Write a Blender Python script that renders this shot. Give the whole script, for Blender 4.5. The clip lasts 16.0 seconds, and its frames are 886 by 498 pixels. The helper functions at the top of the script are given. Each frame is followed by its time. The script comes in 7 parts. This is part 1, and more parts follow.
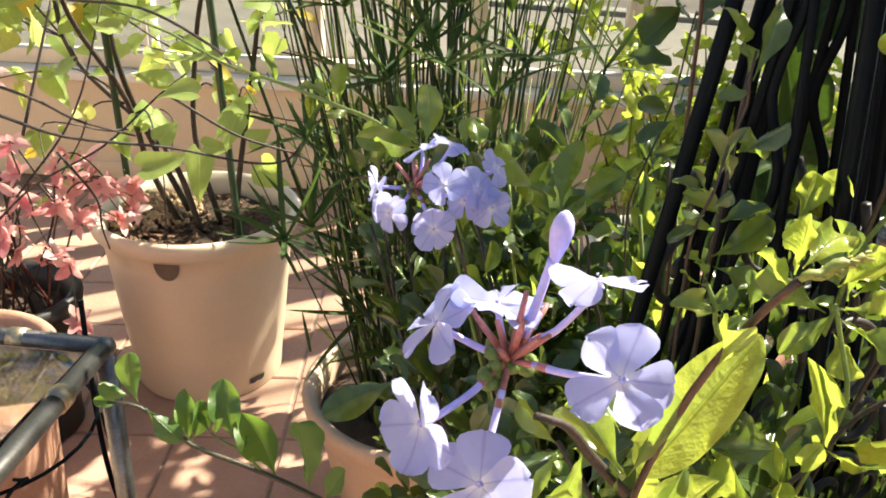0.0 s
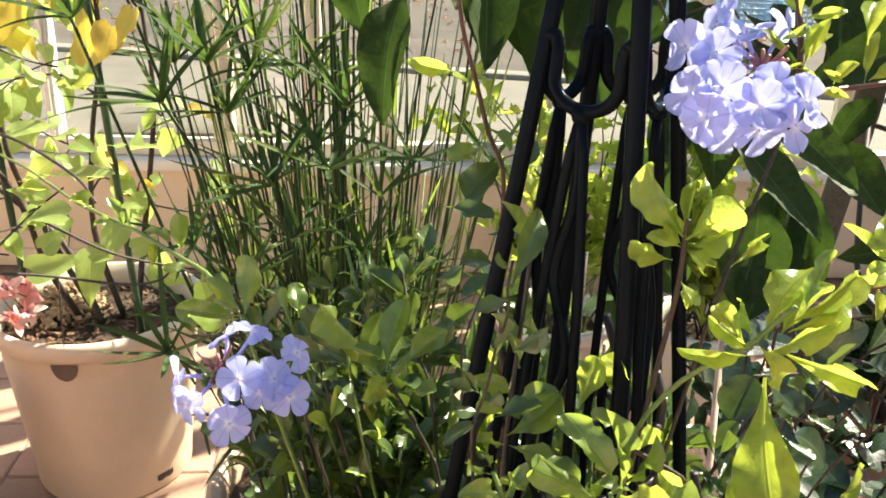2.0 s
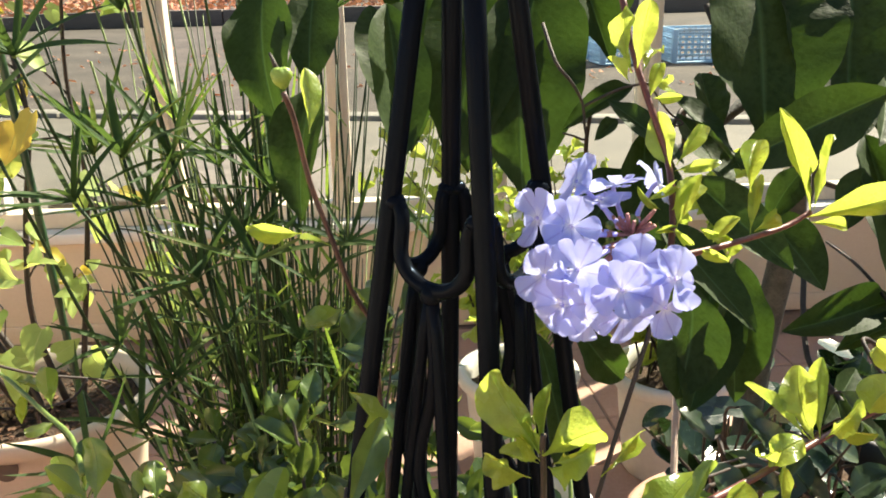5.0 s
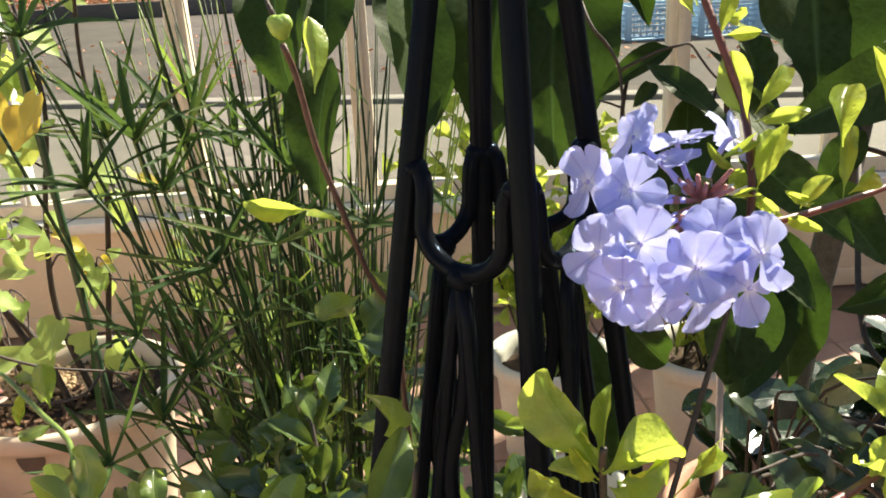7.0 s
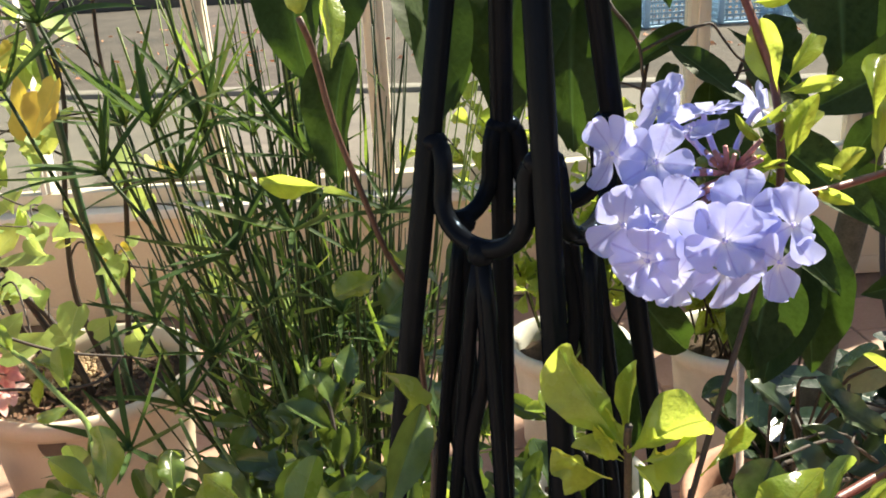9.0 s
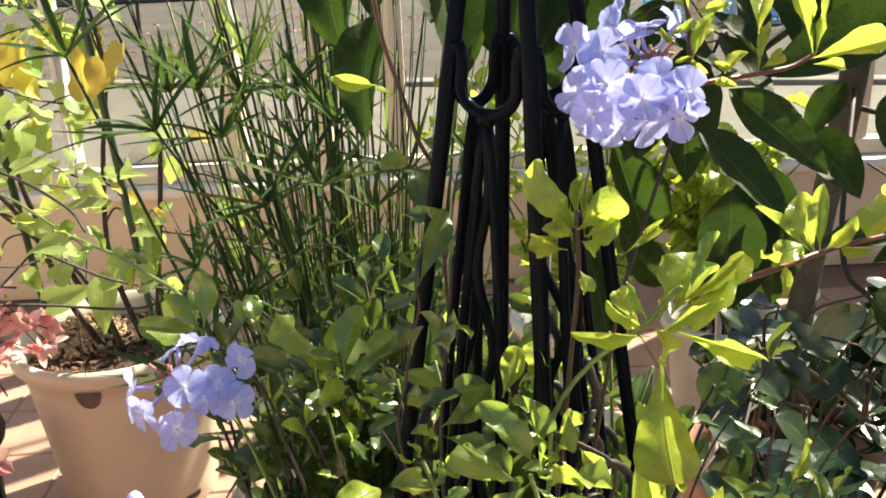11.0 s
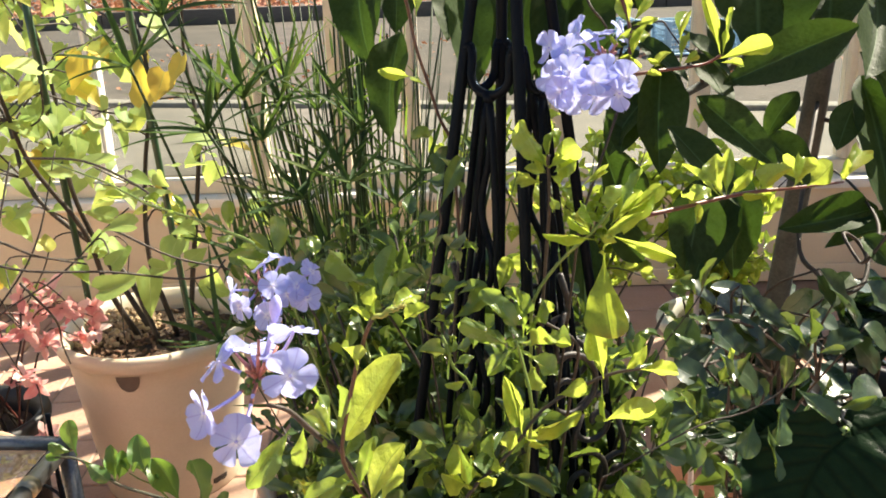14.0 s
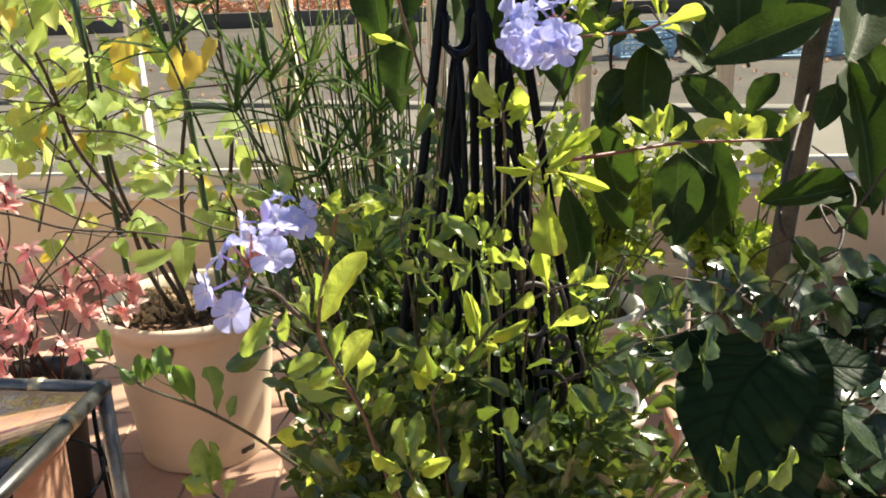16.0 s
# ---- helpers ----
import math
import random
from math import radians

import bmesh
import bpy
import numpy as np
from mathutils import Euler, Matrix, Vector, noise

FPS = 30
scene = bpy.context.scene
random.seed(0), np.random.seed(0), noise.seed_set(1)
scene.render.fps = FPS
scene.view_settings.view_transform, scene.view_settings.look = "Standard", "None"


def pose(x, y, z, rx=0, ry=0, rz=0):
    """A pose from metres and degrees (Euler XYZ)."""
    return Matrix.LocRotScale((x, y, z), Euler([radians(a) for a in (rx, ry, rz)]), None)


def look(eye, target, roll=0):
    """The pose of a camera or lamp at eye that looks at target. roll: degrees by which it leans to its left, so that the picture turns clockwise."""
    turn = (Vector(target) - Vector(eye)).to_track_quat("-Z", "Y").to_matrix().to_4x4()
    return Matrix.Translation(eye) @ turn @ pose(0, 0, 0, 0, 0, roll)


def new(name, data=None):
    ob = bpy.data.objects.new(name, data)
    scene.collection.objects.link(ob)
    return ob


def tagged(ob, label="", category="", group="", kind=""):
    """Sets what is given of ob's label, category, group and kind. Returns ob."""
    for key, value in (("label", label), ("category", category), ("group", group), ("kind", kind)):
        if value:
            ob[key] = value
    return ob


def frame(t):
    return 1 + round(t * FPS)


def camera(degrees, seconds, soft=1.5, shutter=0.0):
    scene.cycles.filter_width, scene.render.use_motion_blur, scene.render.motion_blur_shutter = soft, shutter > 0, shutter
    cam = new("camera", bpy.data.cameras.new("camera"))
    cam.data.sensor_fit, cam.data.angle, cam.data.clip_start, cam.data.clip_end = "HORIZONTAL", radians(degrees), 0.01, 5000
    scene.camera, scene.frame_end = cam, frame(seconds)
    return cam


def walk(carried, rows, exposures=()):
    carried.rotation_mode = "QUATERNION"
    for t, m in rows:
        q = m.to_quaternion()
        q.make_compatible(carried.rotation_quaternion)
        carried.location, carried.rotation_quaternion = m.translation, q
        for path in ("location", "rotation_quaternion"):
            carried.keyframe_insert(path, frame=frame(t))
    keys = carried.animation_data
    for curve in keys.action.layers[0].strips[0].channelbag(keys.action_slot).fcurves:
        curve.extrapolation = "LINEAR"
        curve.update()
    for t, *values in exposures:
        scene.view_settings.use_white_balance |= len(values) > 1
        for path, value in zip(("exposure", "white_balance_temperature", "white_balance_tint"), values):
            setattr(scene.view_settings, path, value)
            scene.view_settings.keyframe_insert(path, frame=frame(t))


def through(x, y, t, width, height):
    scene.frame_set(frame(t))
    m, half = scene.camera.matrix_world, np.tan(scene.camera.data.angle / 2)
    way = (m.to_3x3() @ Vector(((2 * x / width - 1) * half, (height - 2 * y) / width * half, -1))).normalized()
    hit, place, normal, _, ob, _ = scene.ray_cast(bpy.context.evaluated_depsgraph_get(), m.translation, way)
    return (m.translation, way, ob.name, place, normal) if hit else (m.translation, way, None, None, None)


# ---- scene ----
cam = camera(54.0, 16.0, 1.8)
METRES, EYE, TILT, LEAN, TURN = 0.65, 1.075, -25.0, -2.0, 0.0
ROWS = [
    (0.0, 0.0, 0.0, 0.0, 0.0, 0.0, -0.0),
    (0.5, 0.0175, -0.0091, 0.0069, -0.45, 0.36, 0.44),
    (1.0, 0.0402, -0.0087, 0.0262, -1.39, 1.11, 1.11),
    (1.5, 0.0697, -0.0106, 0.0557, -2.83, 2.4, 1.71),
    (2.0, 0.0871, -0.0147, 0.0781, -4.2, 3.68, 2.41),
    (2.5, 0.1146, -0.0074, 0.1055, -5.26, 4.74, 2.99),
    (3.0, 0.1345, 0.0096, 0.1248, -5.99, 5.24, 3.65),
    (3.5, 0.1505, 0.0139, 0.1408, -6.27, 5.69, 4.36),
    (4.0, 0.1578, 0.0154, 0.1522, -6.29, 6.14, 4.88),
    (6.5, 0.1803, 0.0905, 0.1682, -3.93, 5.49, 7.06),
    (7.0, 0.1753, 0.1089, 0.1646, -3.6, 5.14, 6.9),
    (7.5, 0.1772, 0.1124, 0.168, -3.41, 4.94, 6.99),
    (8.0, 0.1805, 0.1276, 0.1712, -3.23, 4.77, 7.11),
    (8.5, 0.1828, 0.1309, 0.1711, -2.97, 4.6, 7.39),
    (9.0, 0.1742, 0.1174, 0.1595, -2.45, 4.57, 6.89),
    (9.5, 0.1697, 0.0854, 0.1462, -1.86, 4.73, 6.07),
    (10.0, 0.162, 0.0477, 0.1141, -1.88, 4.55, 5.94),
    (12.5, 0.1383, -0.1713, 0.0071, -1.89, 4.71, 5.27),
    (13.0, 0.133, -0.2005, -0.007, -1.69, 5.04, 5.21),
    (13.5, 0.1369, -0.2396, -0.0146, -1.42, 5.59, 5.08),
    (14.0, 0.132, -0.2698, -0.0272, -1.34, 6.22, 4.96),
    (14.5, 0.126, -0.3029, -0.0428, -1.4, 6.72, 4.81),
    (15.0, 0.1311, -0.317, -0.0711, -1.63, 6.66, 4.64),
    (15.5, 0.1502, -0.3423, -0.0841, -0.79, 6.58, 4.32),
    (16.0, 0.1872, -0.3961, -0.1172, 1.03, 6.71, 3.89),
]
walk(cam, [(t, pose(0, 0, EYE, TILT, LEAN, TURN) @ pose(METRES * x, METRES * y, METRES * z, 90 + pitch, roll, yaw)) for t, x, y, z, yaw, pitch, roll in ROWS],
     [(0, 1.63), (1.5, 1.91), (3, 1.94), (4, 1.81), (6.5, 1.53), (8.5, 1.5), (10, 1.58), (12.5, 1.63), (14.5, 1.65), (15.5, 1.57), (16, 1.40)])

# ---------------------------------------------------------------- light
SUN_AZ, SUN_EL = radians(55), radians(44)
to_sun = Vector((math.sin(SUN_AZ) * math.cos(SUN_EL), math.cos(SUN_AZ) * math.cos(SUN_EL), math.sin(SUN_EL)))
sun = new("sun", bpy.data.lights.new("sun", "SUN"))
sun.data.energy, sun.data.angle, sun.data.color = 5.6, radians(0.53), (1.0, 0.905, 0.72)
sun.matrix_world = look(to_sun * 20, (0, 0, 0))
world = bpy.data.worlds.new("sky")
scene.world = world
world.use_nodes = True
sky = world.node_tree.nodes.new("ShaderNodeTexSky")
sky.sky_type, sky.sun_disc = "NISHITA", False
sky.sun_elevation, sky.sun_rotation = SUN_EL, SUN_AZ
world.node_tree.links.new(sky.outputs[0], world.node_tree.nodes["Background"].inputs[0])
world.node_tree.nodes["Background"].inputs[1].default_value = 0.066


# ---------------------------------------------------------------- materials
class Nodes:
    """A small builder for a material's node tree."""

    def __init__(self, name):
        self.mat = bpy.data.materials.new(name)
        self.mat.use_nodes = True
        self.t = self.mat.node_tree
        self.bsdf = self.t.nodes["Principled BSDF"]
        self.out = self.t.nodes["Material Output"]

    def add(self, kind):
        return self.t.nodes.new("ShaderNode" + kind)

    def link(self, a, b):
        self.t.links.new(a, b)

    def put(self, socket, v):
        if hasattr(v, "is_output"):
            self.link(v, socket)
        else:
            socket.default_value = v

    def math(self, op, a, b=0.0, c=0.0, clamp=False):
        n = self.add("Math")
        n.operation, n.use_clamp = op, clamp
        for s, v in zip(n.inputs, (a, b, c)):
            self.put(s, v)
        return n.outputs[0]

    def noise(self, scale, detail=4.0, rough=0.55, coords=None, stretch=None):
        n = self.add("TexNoise")
        n.inputs["Scale"].default_value, n.inputs["Detail"].default_value, n.inputs["Roughness"].default_value = scale, detail, rough
        if coords is None:
            coords = self.add("TexCoord").outputs["Object"]
        if stretch:
            m = self.add("Mapping")
            m.inputs["Scale"].default_value = stretch
            self.link(coords, m.inputs[0])
            coords = m.outputs[0]
        self.link(coords, n.inputs["Vector"])
        return n.outputs[0]

    def world_coords(self):
        return self.add("NewGeometry").outputs["Position"]

    def ramp(self, fac, *stops):
        n = self.add("ValToRGB")
        e = n.color_ramp.elements
        while len(e) < len(stops):
            e.new(0.5)
        for el, (p, c) in zip(e, stops):
            el.position, el.color = p, (*c, 1) if len(c) == 3 else c
        self.link(fac, n.inputs[0])
        return n.outputs[0]

    def mix(self, fac, a, b, mode="MIX"):
        n = self.add("Mix")
        n.data_type, n.blend_type = "RGBA", mode
        for i, v in ((0, fac), (6, a), (7, b)):
            if isinstance(v, tuple):
                v = (*v, 1) if len(v) == 3 else v
            self.put(n.inputs[i], v)
        return n.outputs[2]

    def bump(self, height, strength, distance):
        n = self.add("Bump")
        n.inputs["Strength"].default_value, n.inputs["Distance"].default_value = strength, distance
        self.link(height, n.inputs["Height"])
        self.link(n.outputs[0], self.bsdf.inputs["Normal"])
        return n.outputs[0]

    def done(self, color=None, rough=None, metal=0.0, spec=None):
        if color is not None:
            if isinstance(color, tuple):
                color = (*color, 1)
            self.put(self.bsdf.inputs["Base Color"], color)
        if rough is not None:
            self.put(self.bsdf.inputs["Roughness"], rough)
        self.bsdf.inputs["Metallic"].default_value = metal
        if spec is not None:
            self.bsdf.inputs["Specular IOR Level"].default_value = spec
        return self.mat


def tint(c, k):
    return tuple(min(1.0, v * k) for v in c)


def leaf_material(name, dark, light, old, through, share=0.4, rough=0.38, veins=7.0, relief=0.3, midrib=(0.35, 0.45, 0.18), spots=0.3, spec=0.5, side_share=0.012, tip=None, mottle=1.0):
    """A leaf with midrib, side veins, mottling and light shining through it."""
    n = Nodes(name)
    uv = n.add("UVMap").outputs[0]
    sep = n.add("SeparateXYZ")
    n.link(uv, sep.inputs[0])
    u = n.math("ABSOLUTE", n.math("SUBTRACT", sep.outputs[0], 0.5))
    v = sep.outputs[1]
    rib = n.math("SUBTRACT", 1.0, n.math("DIVIDE", u, 0.035), clamp=True)
    wave = n.math("SINE", n.math("MULTIPLY", n.math("SUBTRACT", v, n.math("MULTIPLY", u, 0.55)), veins * 6.283))
    side = n.math("MULTIPLY", n.math("POWER", n.math("ABSOLUTE", wave), 8.0), 0.5)
    per = n.math("FRACT", n.math("ADD", n.add("ObjectInfo").outputs["Random"], n.add("NewGeometry").outputs["Random Per Island"]))
    blotch = n.noise(60.0, 5.0, 0.6, n.world_coords())
    base = n.mix(per, dark, light)
    base = n.mix(n.math("MULTIPLY", n.math("SUBTRACT", per, 0.86, clamp=True), 6.0, clamp=True), base, old)
    base = n.mix(n.math("MULTIPLY", n.math("SUBTRACT", blotch, 0.45, clamp=True), spots * 4, clamp=True), base, tint(light, 1.25))
    if tip:
        brown = n.math("MULTIPLY", n.math("SUBTRACT", n.math("ADD", v, n.math("MULTIPLY", blotch, 0.35)), 1.02, clamp=True), 5.0, clamp=True)
        base = n.mix(brown, base, tip)
    cloud = n.noise(170.0, 3.0, 0.55, n.world_coords())
    base = n.mix(n.math("MULTIPLY", n.math("SUBTRACT", cloud, 0.42, clamp=True), 2.6 * mottle, clamp=True), base, tint(dark, 0.55))
    veined = n.mix(n.math("MAXIMUM", n.math("MULTIPLY", rib, 0.5), n.math("MULTIPLY", side, side_share * 2)), base, midrib)
    grain = n.noise(900.0, 2.0, 0.5, n.world_coords())
    height = n.math("SUBTRACT", n.math("ADD", n.math("MULTIPLY", grain, 0.2), n.math("MULTIPLY", cloud, 1.2 * mottle)), n.math("MAXIMUM", rib, n.math("MULTIPLY", side, side_share * 3)))
    nrm = n.bump(height, relief, 0.0012)
    n.done(veined, n.math("ADD", rough, n.math("MULTIPLY", blotch, 0.12)), spec=spec)
    tr = n.add("BsdfTranslucent")
    n.link(n.mix(0.6, veined, n.mix(per, through, tint(through, 0.75))), tr.inputs[0])
    n.link(nrm, tr.inputs["Normal"])
    mixer = n.add("MixShader")
    mixer.inputs[0].default_value = share
    n.link(n.bsdf.outputs[0], mixer.inputs[1])
    n.link(tr.outputs[0], mixer.inputs[2])
    n.link(mixer.outputs[0], n.out.inputs[0])
    return n.mat


SHRUB_LEAF = leaf_material("shrub leaf", (0.060, 0.100, 0.028), (0.130, 0.205, 0.046), (0.27, 0.32, 0.06), (0.64, 0.86, 0.09), share=0.45, rough=0.21, spec=0.8, relief=0.45, mottle=0.6, midrib=(0.16, 0.25, 0.07))
YOUNG_LEAF = leaf_material("young leaf", (0.13, 0.23, 0.030), (0.28, 0.40, 0.060), (0.36, 0.42, 0.07), (0.90, 1.0, 0.13), share=0.53, rough=0.21, spec=0.7, relief=0.6, side_share=0.025, veins=6.0, midrib=(0.34, 0.48, 0.12))
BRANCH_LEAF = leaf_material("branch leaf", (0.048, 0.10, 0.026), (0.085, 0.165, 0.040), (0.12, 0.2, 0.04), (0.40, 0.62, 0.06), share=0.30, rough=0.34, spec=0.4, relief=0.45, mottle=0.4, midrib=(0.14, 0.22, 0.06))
# darker copy of the shrub leaf: shade inside the bush, painted as colour
SHADED_INNER_LEAF = leaf_material("shaded inner leaf", (0.029, 0.051, 0.017), (0.070, 0.116, 0.034), (0.10, 0.15, 0.03), (0.38, 0.54, 0.06), share=0.22, rough=0.19, spec=0.6, relief=0.45, mottle=0.6, midrib=(0.10, 0.17, 0.05))
GLOSSY_LEAF = leaf_material("glossy leaf", (0.016, 0.034, 0.015), (0.035, 0.062, 0.026), (0.06, 0.09, 0.04), (0.2, 0.34, 0.06), share=0.14, rough=0.24, veins=3.0, relief=0.15, midrib=(0.12, 0.16, 0.1), spec=0.5)
YELLOWED_LEAF = leaf_material("yellowed leaf", (0.19, 0.29, 0.03), (0.28, 0.38, 0.04), (0.45, 0.40, 0.05), (0.58, 0.68, 0.05), share=0.45, tip=(0.24, 0.13, 0.03), veins=9.0, side_share=0.03, midrib=(0.24, 0.33, 0.04))
TREE_LEAF = leaf_material("tree leaf", (0.020, 0.036, 0.013), (0.038, 0.060, 0.021), (0.05, 0.08, 0.02), (0.14, 0.28, 0.02), share=0.2, rough=0.5, veins=10.0, relief=0.45, midrib=(0.10, 0.17, 0.07), spots=0.3, spec=0.10, side_share=0.04)
VINE_LEAF = leaf_material("vine leaf", (0.13, 0.25, 0.055), (0.40, 0.52, 0.15), (0.58, 0.52, 0.10), (0.86, 1.0, 0.20), share=0.5, rough=0.5, veins=4.0, relief=0.4, midrib=(0.5, 0.55, 0.25), mottle=0.25)
GOLD_LEAF = leaf_material("golden leaf", (0.60, 0.47, 0.08), (0.70, 0.58, 0.13), (0.5, 0.3, 0.06), (0.95, 0.72, 0.05), share=0.5, rough=0.5, veins=4.0, mottle=0.2)
PINK_LEAF = leaf_material("pink leaf", (0.62, 0.13, 0.17), (0.92, 0.68, 0.62), (0.88, 0.82, 0.74), (1.0, 0.52, 0.48), share=0.45, rough=0.45, veins=4.0, midrib=(0.75, 0.45, 0.4), mottle=0.2)
SEDGE_LEAF = leaf_material("sedge leaf", (0.022, 0.046, 0.018), (0.050, 0.092, 0.030), (0.17, 0.17, 0.05), (0.20, 0.34, 0.05), share=0.28, rough=0.55, spec=0.12, mottle=0.3, veins=0.4, relief=0.3, midrib=(0.06, 0.12, 0.04))
SEDGE_YOUNG = leaf_material("young sedge", (0.12, 0.24, 0.04), (0.20, 0.32, 0.06), (0.35, 0.33, 0.08), (0.45, 0.65, 0.06), share=0.4, rough=0.45, veins=0.4, relief=0.3)
FLESHY_LEAF = leaf_material("fleshy leaf", (0.012, 0.028, 0.012), (0.024, 0.05, 0.02), (0.06, 0.09, 0.04), (0.08, 0.16, 0.03), share=0.10, rough=0.20, spec=0.6, veins=2.0, relief=0.2, midrib=(0.04, 0.07, 0.03))
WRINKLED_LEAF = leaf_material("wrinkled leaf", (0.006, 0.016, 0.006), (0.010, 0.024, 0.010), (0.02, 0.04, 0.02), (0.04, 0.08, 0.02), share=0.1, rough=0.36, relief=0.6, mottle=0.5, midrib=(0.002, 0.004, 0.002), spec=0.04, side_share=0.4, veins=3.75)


def petal_material():
    n = Nodes("petal")
    uv = n.add("UVMap").outputs[0]
    sep = n.add("SeparateXYZ")
    n.link(uv, sep.inputs[0])
    u = n.math("ABSOLUTE", n.math("SUBTRACT", sep.outputs[0], 0.5))
    line = n.math("MULTIPLY", n.math("SUBTRACT", 1.0, n.math("DIVIDE", u, 0.06), clamp=True), 0.55)
    cloud = n.noise(140.0, 4.0, 0.6, n.world_coords())
    base = n.mix(cloud, (0.42, 0.46, 0.91), (0.63, 0.67, 0.98))
    base = n.mix(n.math("MULTIPLY", n.math("SUBTRACT", 0.3, sep.outputs[1], clamp=True), 3.4, clamp=True), base, (0.90, 0.91, 1.0))
    base = n.mix(line, base, (0.27, 0.25, 0.68))
    streaks = n.noise(420.0, 3.0, 0.5, uv, (3.0, 0.15, 1.0))
    nrm = n.bump(n.math("SUBTRACT", streaks, line), 0.5, 0.0006)
    n.done(base, 0.55, spec=0.3)
    tr = n.add("BsdfTranslucent")
    n.link(base, tr.inputs[0])
    n.link(nrm, tr.inputs["Normal"])
    m = n.add("MixShader")
    m.inputs[0].default_value = 0.48
    n.link(n.bsdf.outputs[0], m.inputs[1])
    n.link(tr.outputs[0], m.inputs[2])
    n.link(m.outputs[0], n.out.inputs[0])
    return n.mat


def plain(name, a, b, scale, rough, metal=0.0, relief=0.2, depth=0.001, fine=8.0, spec=None, per_piece=0.0, stretch=None):
    """A surface of two near colours, with broad stains, fine grain and a little relief."""
    n = Nodes(name)
    co = n.world_coords()
    broad, small = n.noise(scale, 5.0, 0.6, co, stretch), n.noise(scale * fine, 4.0, 0.6, co, stretch)
    fac = n.math("ADD", n.math("MULTIPLY", broad, 0.65), n.math("MULTIPLY", small, 0.35))
    col = n.ramp(fac, (0.36, a), (0.66, b))
    if per_piece:
        rnd = n.add("ObjectInfo").outputs["Random"]
        col = n.mix(1.0, col, n.ramp(rnd, (0.0, (1 - per_piece,) * 3), (1.0, (1.0,) * 3)), "MULTIPLY")
    n.bump(small, relief, depth)
    return n.done(col, n.math("ADD", rough - 0.08, n.math("MULTIPLY", broad, 0.16)), metal, spec)


def iron_material(name, shade):
    """Painted iron: near black with a cold tone, pitted, glossy towards its edges."""
    n = Nodes(name)
    pits = n.noise(900.0, 4.0, 0.6, n.world_coords())
    wear = n.noise(60.0, 4.0, 0.6, n.world_coords())
    nrm = n.bump(n.math("ADD", pits, n.math("MULTIPLY", wear, 0.6)), 0.18, 0.0006)
    dull = n.add("BsdfDiffuse")
    n.link(n.mix(wear, (shade * 0.6, shade * 0.85, shade * 1.2), (shade * 1.7, shade * 1.8, shade * 2.0)), dull.inputs[0])
    n.link(nrm, dull.inputs["Normal"])
    gloss = n.add("BsdfGlossy")
    gloss.inputs[0].default_value = (0.50, 0.70, 1.0, 1)
    gloss.inputs["Roughness"].default_value = 0.20
    n.link(nrm, gloss.inputs["Normal"])
    edge = n.add("Fresnel")
    edge.inputs["IOR"].default_value = 1.115
    mixer = n.add("MixShader")
    n.link(n.math("ADD", 0.003, n.math("MULTIPLY", edge.outputs[0], 0.7)), mixer.inputs[0])
    n.link(dull.outputs[0], mixer.inputs[1])
    n.link(gloss.outputs[0], mixer.inputs[2])
    n.link(mixer.outputs[0], n.out.inputs[0])
    return n.mat


PETAL = petal_material()
FLOWER_TUBE = plain("flower tube", (0.40, 0.36, 0.78), (0.58, 0.54, 0.9), 90, 0.5)
STAMEN_WHITE = plain("stamen", (0.66, 0.66, 0.86), (0.80, 0.80, 0.92), 200, 0.5)
CALYX = plain("calyx", (0.22, 0.11, 0.07), (0.58, 0.20, 0.20), 110, 0.5)
BUD_GREEN = plain("green bud", (0.16, 0.26, 0.03), (0.28, 0.40, 0.06), 300, 0.5)
SHOOT_TIP = plain("shoot tip", (0.17, 0.25, 0.03), (0.30, 0.27, 0.06), 160, 0.6)
GREEN_STEM = plain("green stem", (0.10, 0.15, 0.035), (0.18, 0.24, 0.06), 70, 0.5, spec=0.25)
RED_STEM = plain("red stem", (0.070, 0.021, 0.015), (0.16, 0.042, 0.028), 70, 0.45)
BROWN_STEM = plain("brown stem", (0.020, 0.014, 0.010), (0.050, 0.034, 0.022), 80, 0.65, relief=0.5)
TWIG = plain("green-brown twig", (0.022, 0.021, 0.009), (0.052, 0.048, 0.018), 80, 0.5, relief=0.4)
RUSSET_STEM = plain("russet stem", (0.036, 0.017, 0.011), (0.085, 0.036, 0.022), 80, 0.5, relief=0.4)
SEDGE_STEM = plain("sedge stem", (0.013, 0.028, 0.010), (0.030, 0.055, 0.017), 40, 0.5, spec=0.2)
BARK = plain("bark", (0.030, 0.034, 0.027), (0.088, 0.094, 0.080), 34, 0.75, relief=0.8, depth=0.003)
IRON = iron_material("black iron", 0.0046)
RUSTY = plain("worn iron", (0.014, 0.012, 0.011), (0.050, 0.042, 0.037), 60, 0.45, relief=0.3, spec=0.3)
TUBE_METAL = plain("brushed steel", (0.11, 0.108, 0.105), (0.19, 0.185, 0.18), 40, 0.34, metal=0.9, relief=0.12, depth=0.0004)
BRASSY = plain("worn clamp", (0.35, 0.28, 0.17), (0.5, 0.42, 0.28), 60, 0.4, metal=0.8)
RESIN = plain("resin", (0.62, 0.52, 0.39), (0.70, 0.60, 0.47), 6, 0.42, relief=0.12, fine=30)
RESIN_DARK = plain("stamped plate", (0.10, 0.075, 0.06), (0.15, 0.115, 0.09), 60, 0.6)
TAN_POT = plain("tan resin", (0.46, 0.33, 0.225), (0.55, 0.41, 0.29), 9, 0.5, relief=0.15, fine=20)
CLAY = plain("clay", (0.34, 0.18, 0.115), (0.46, 0.27, 0.185), 12, 0.8, relief=0.4)
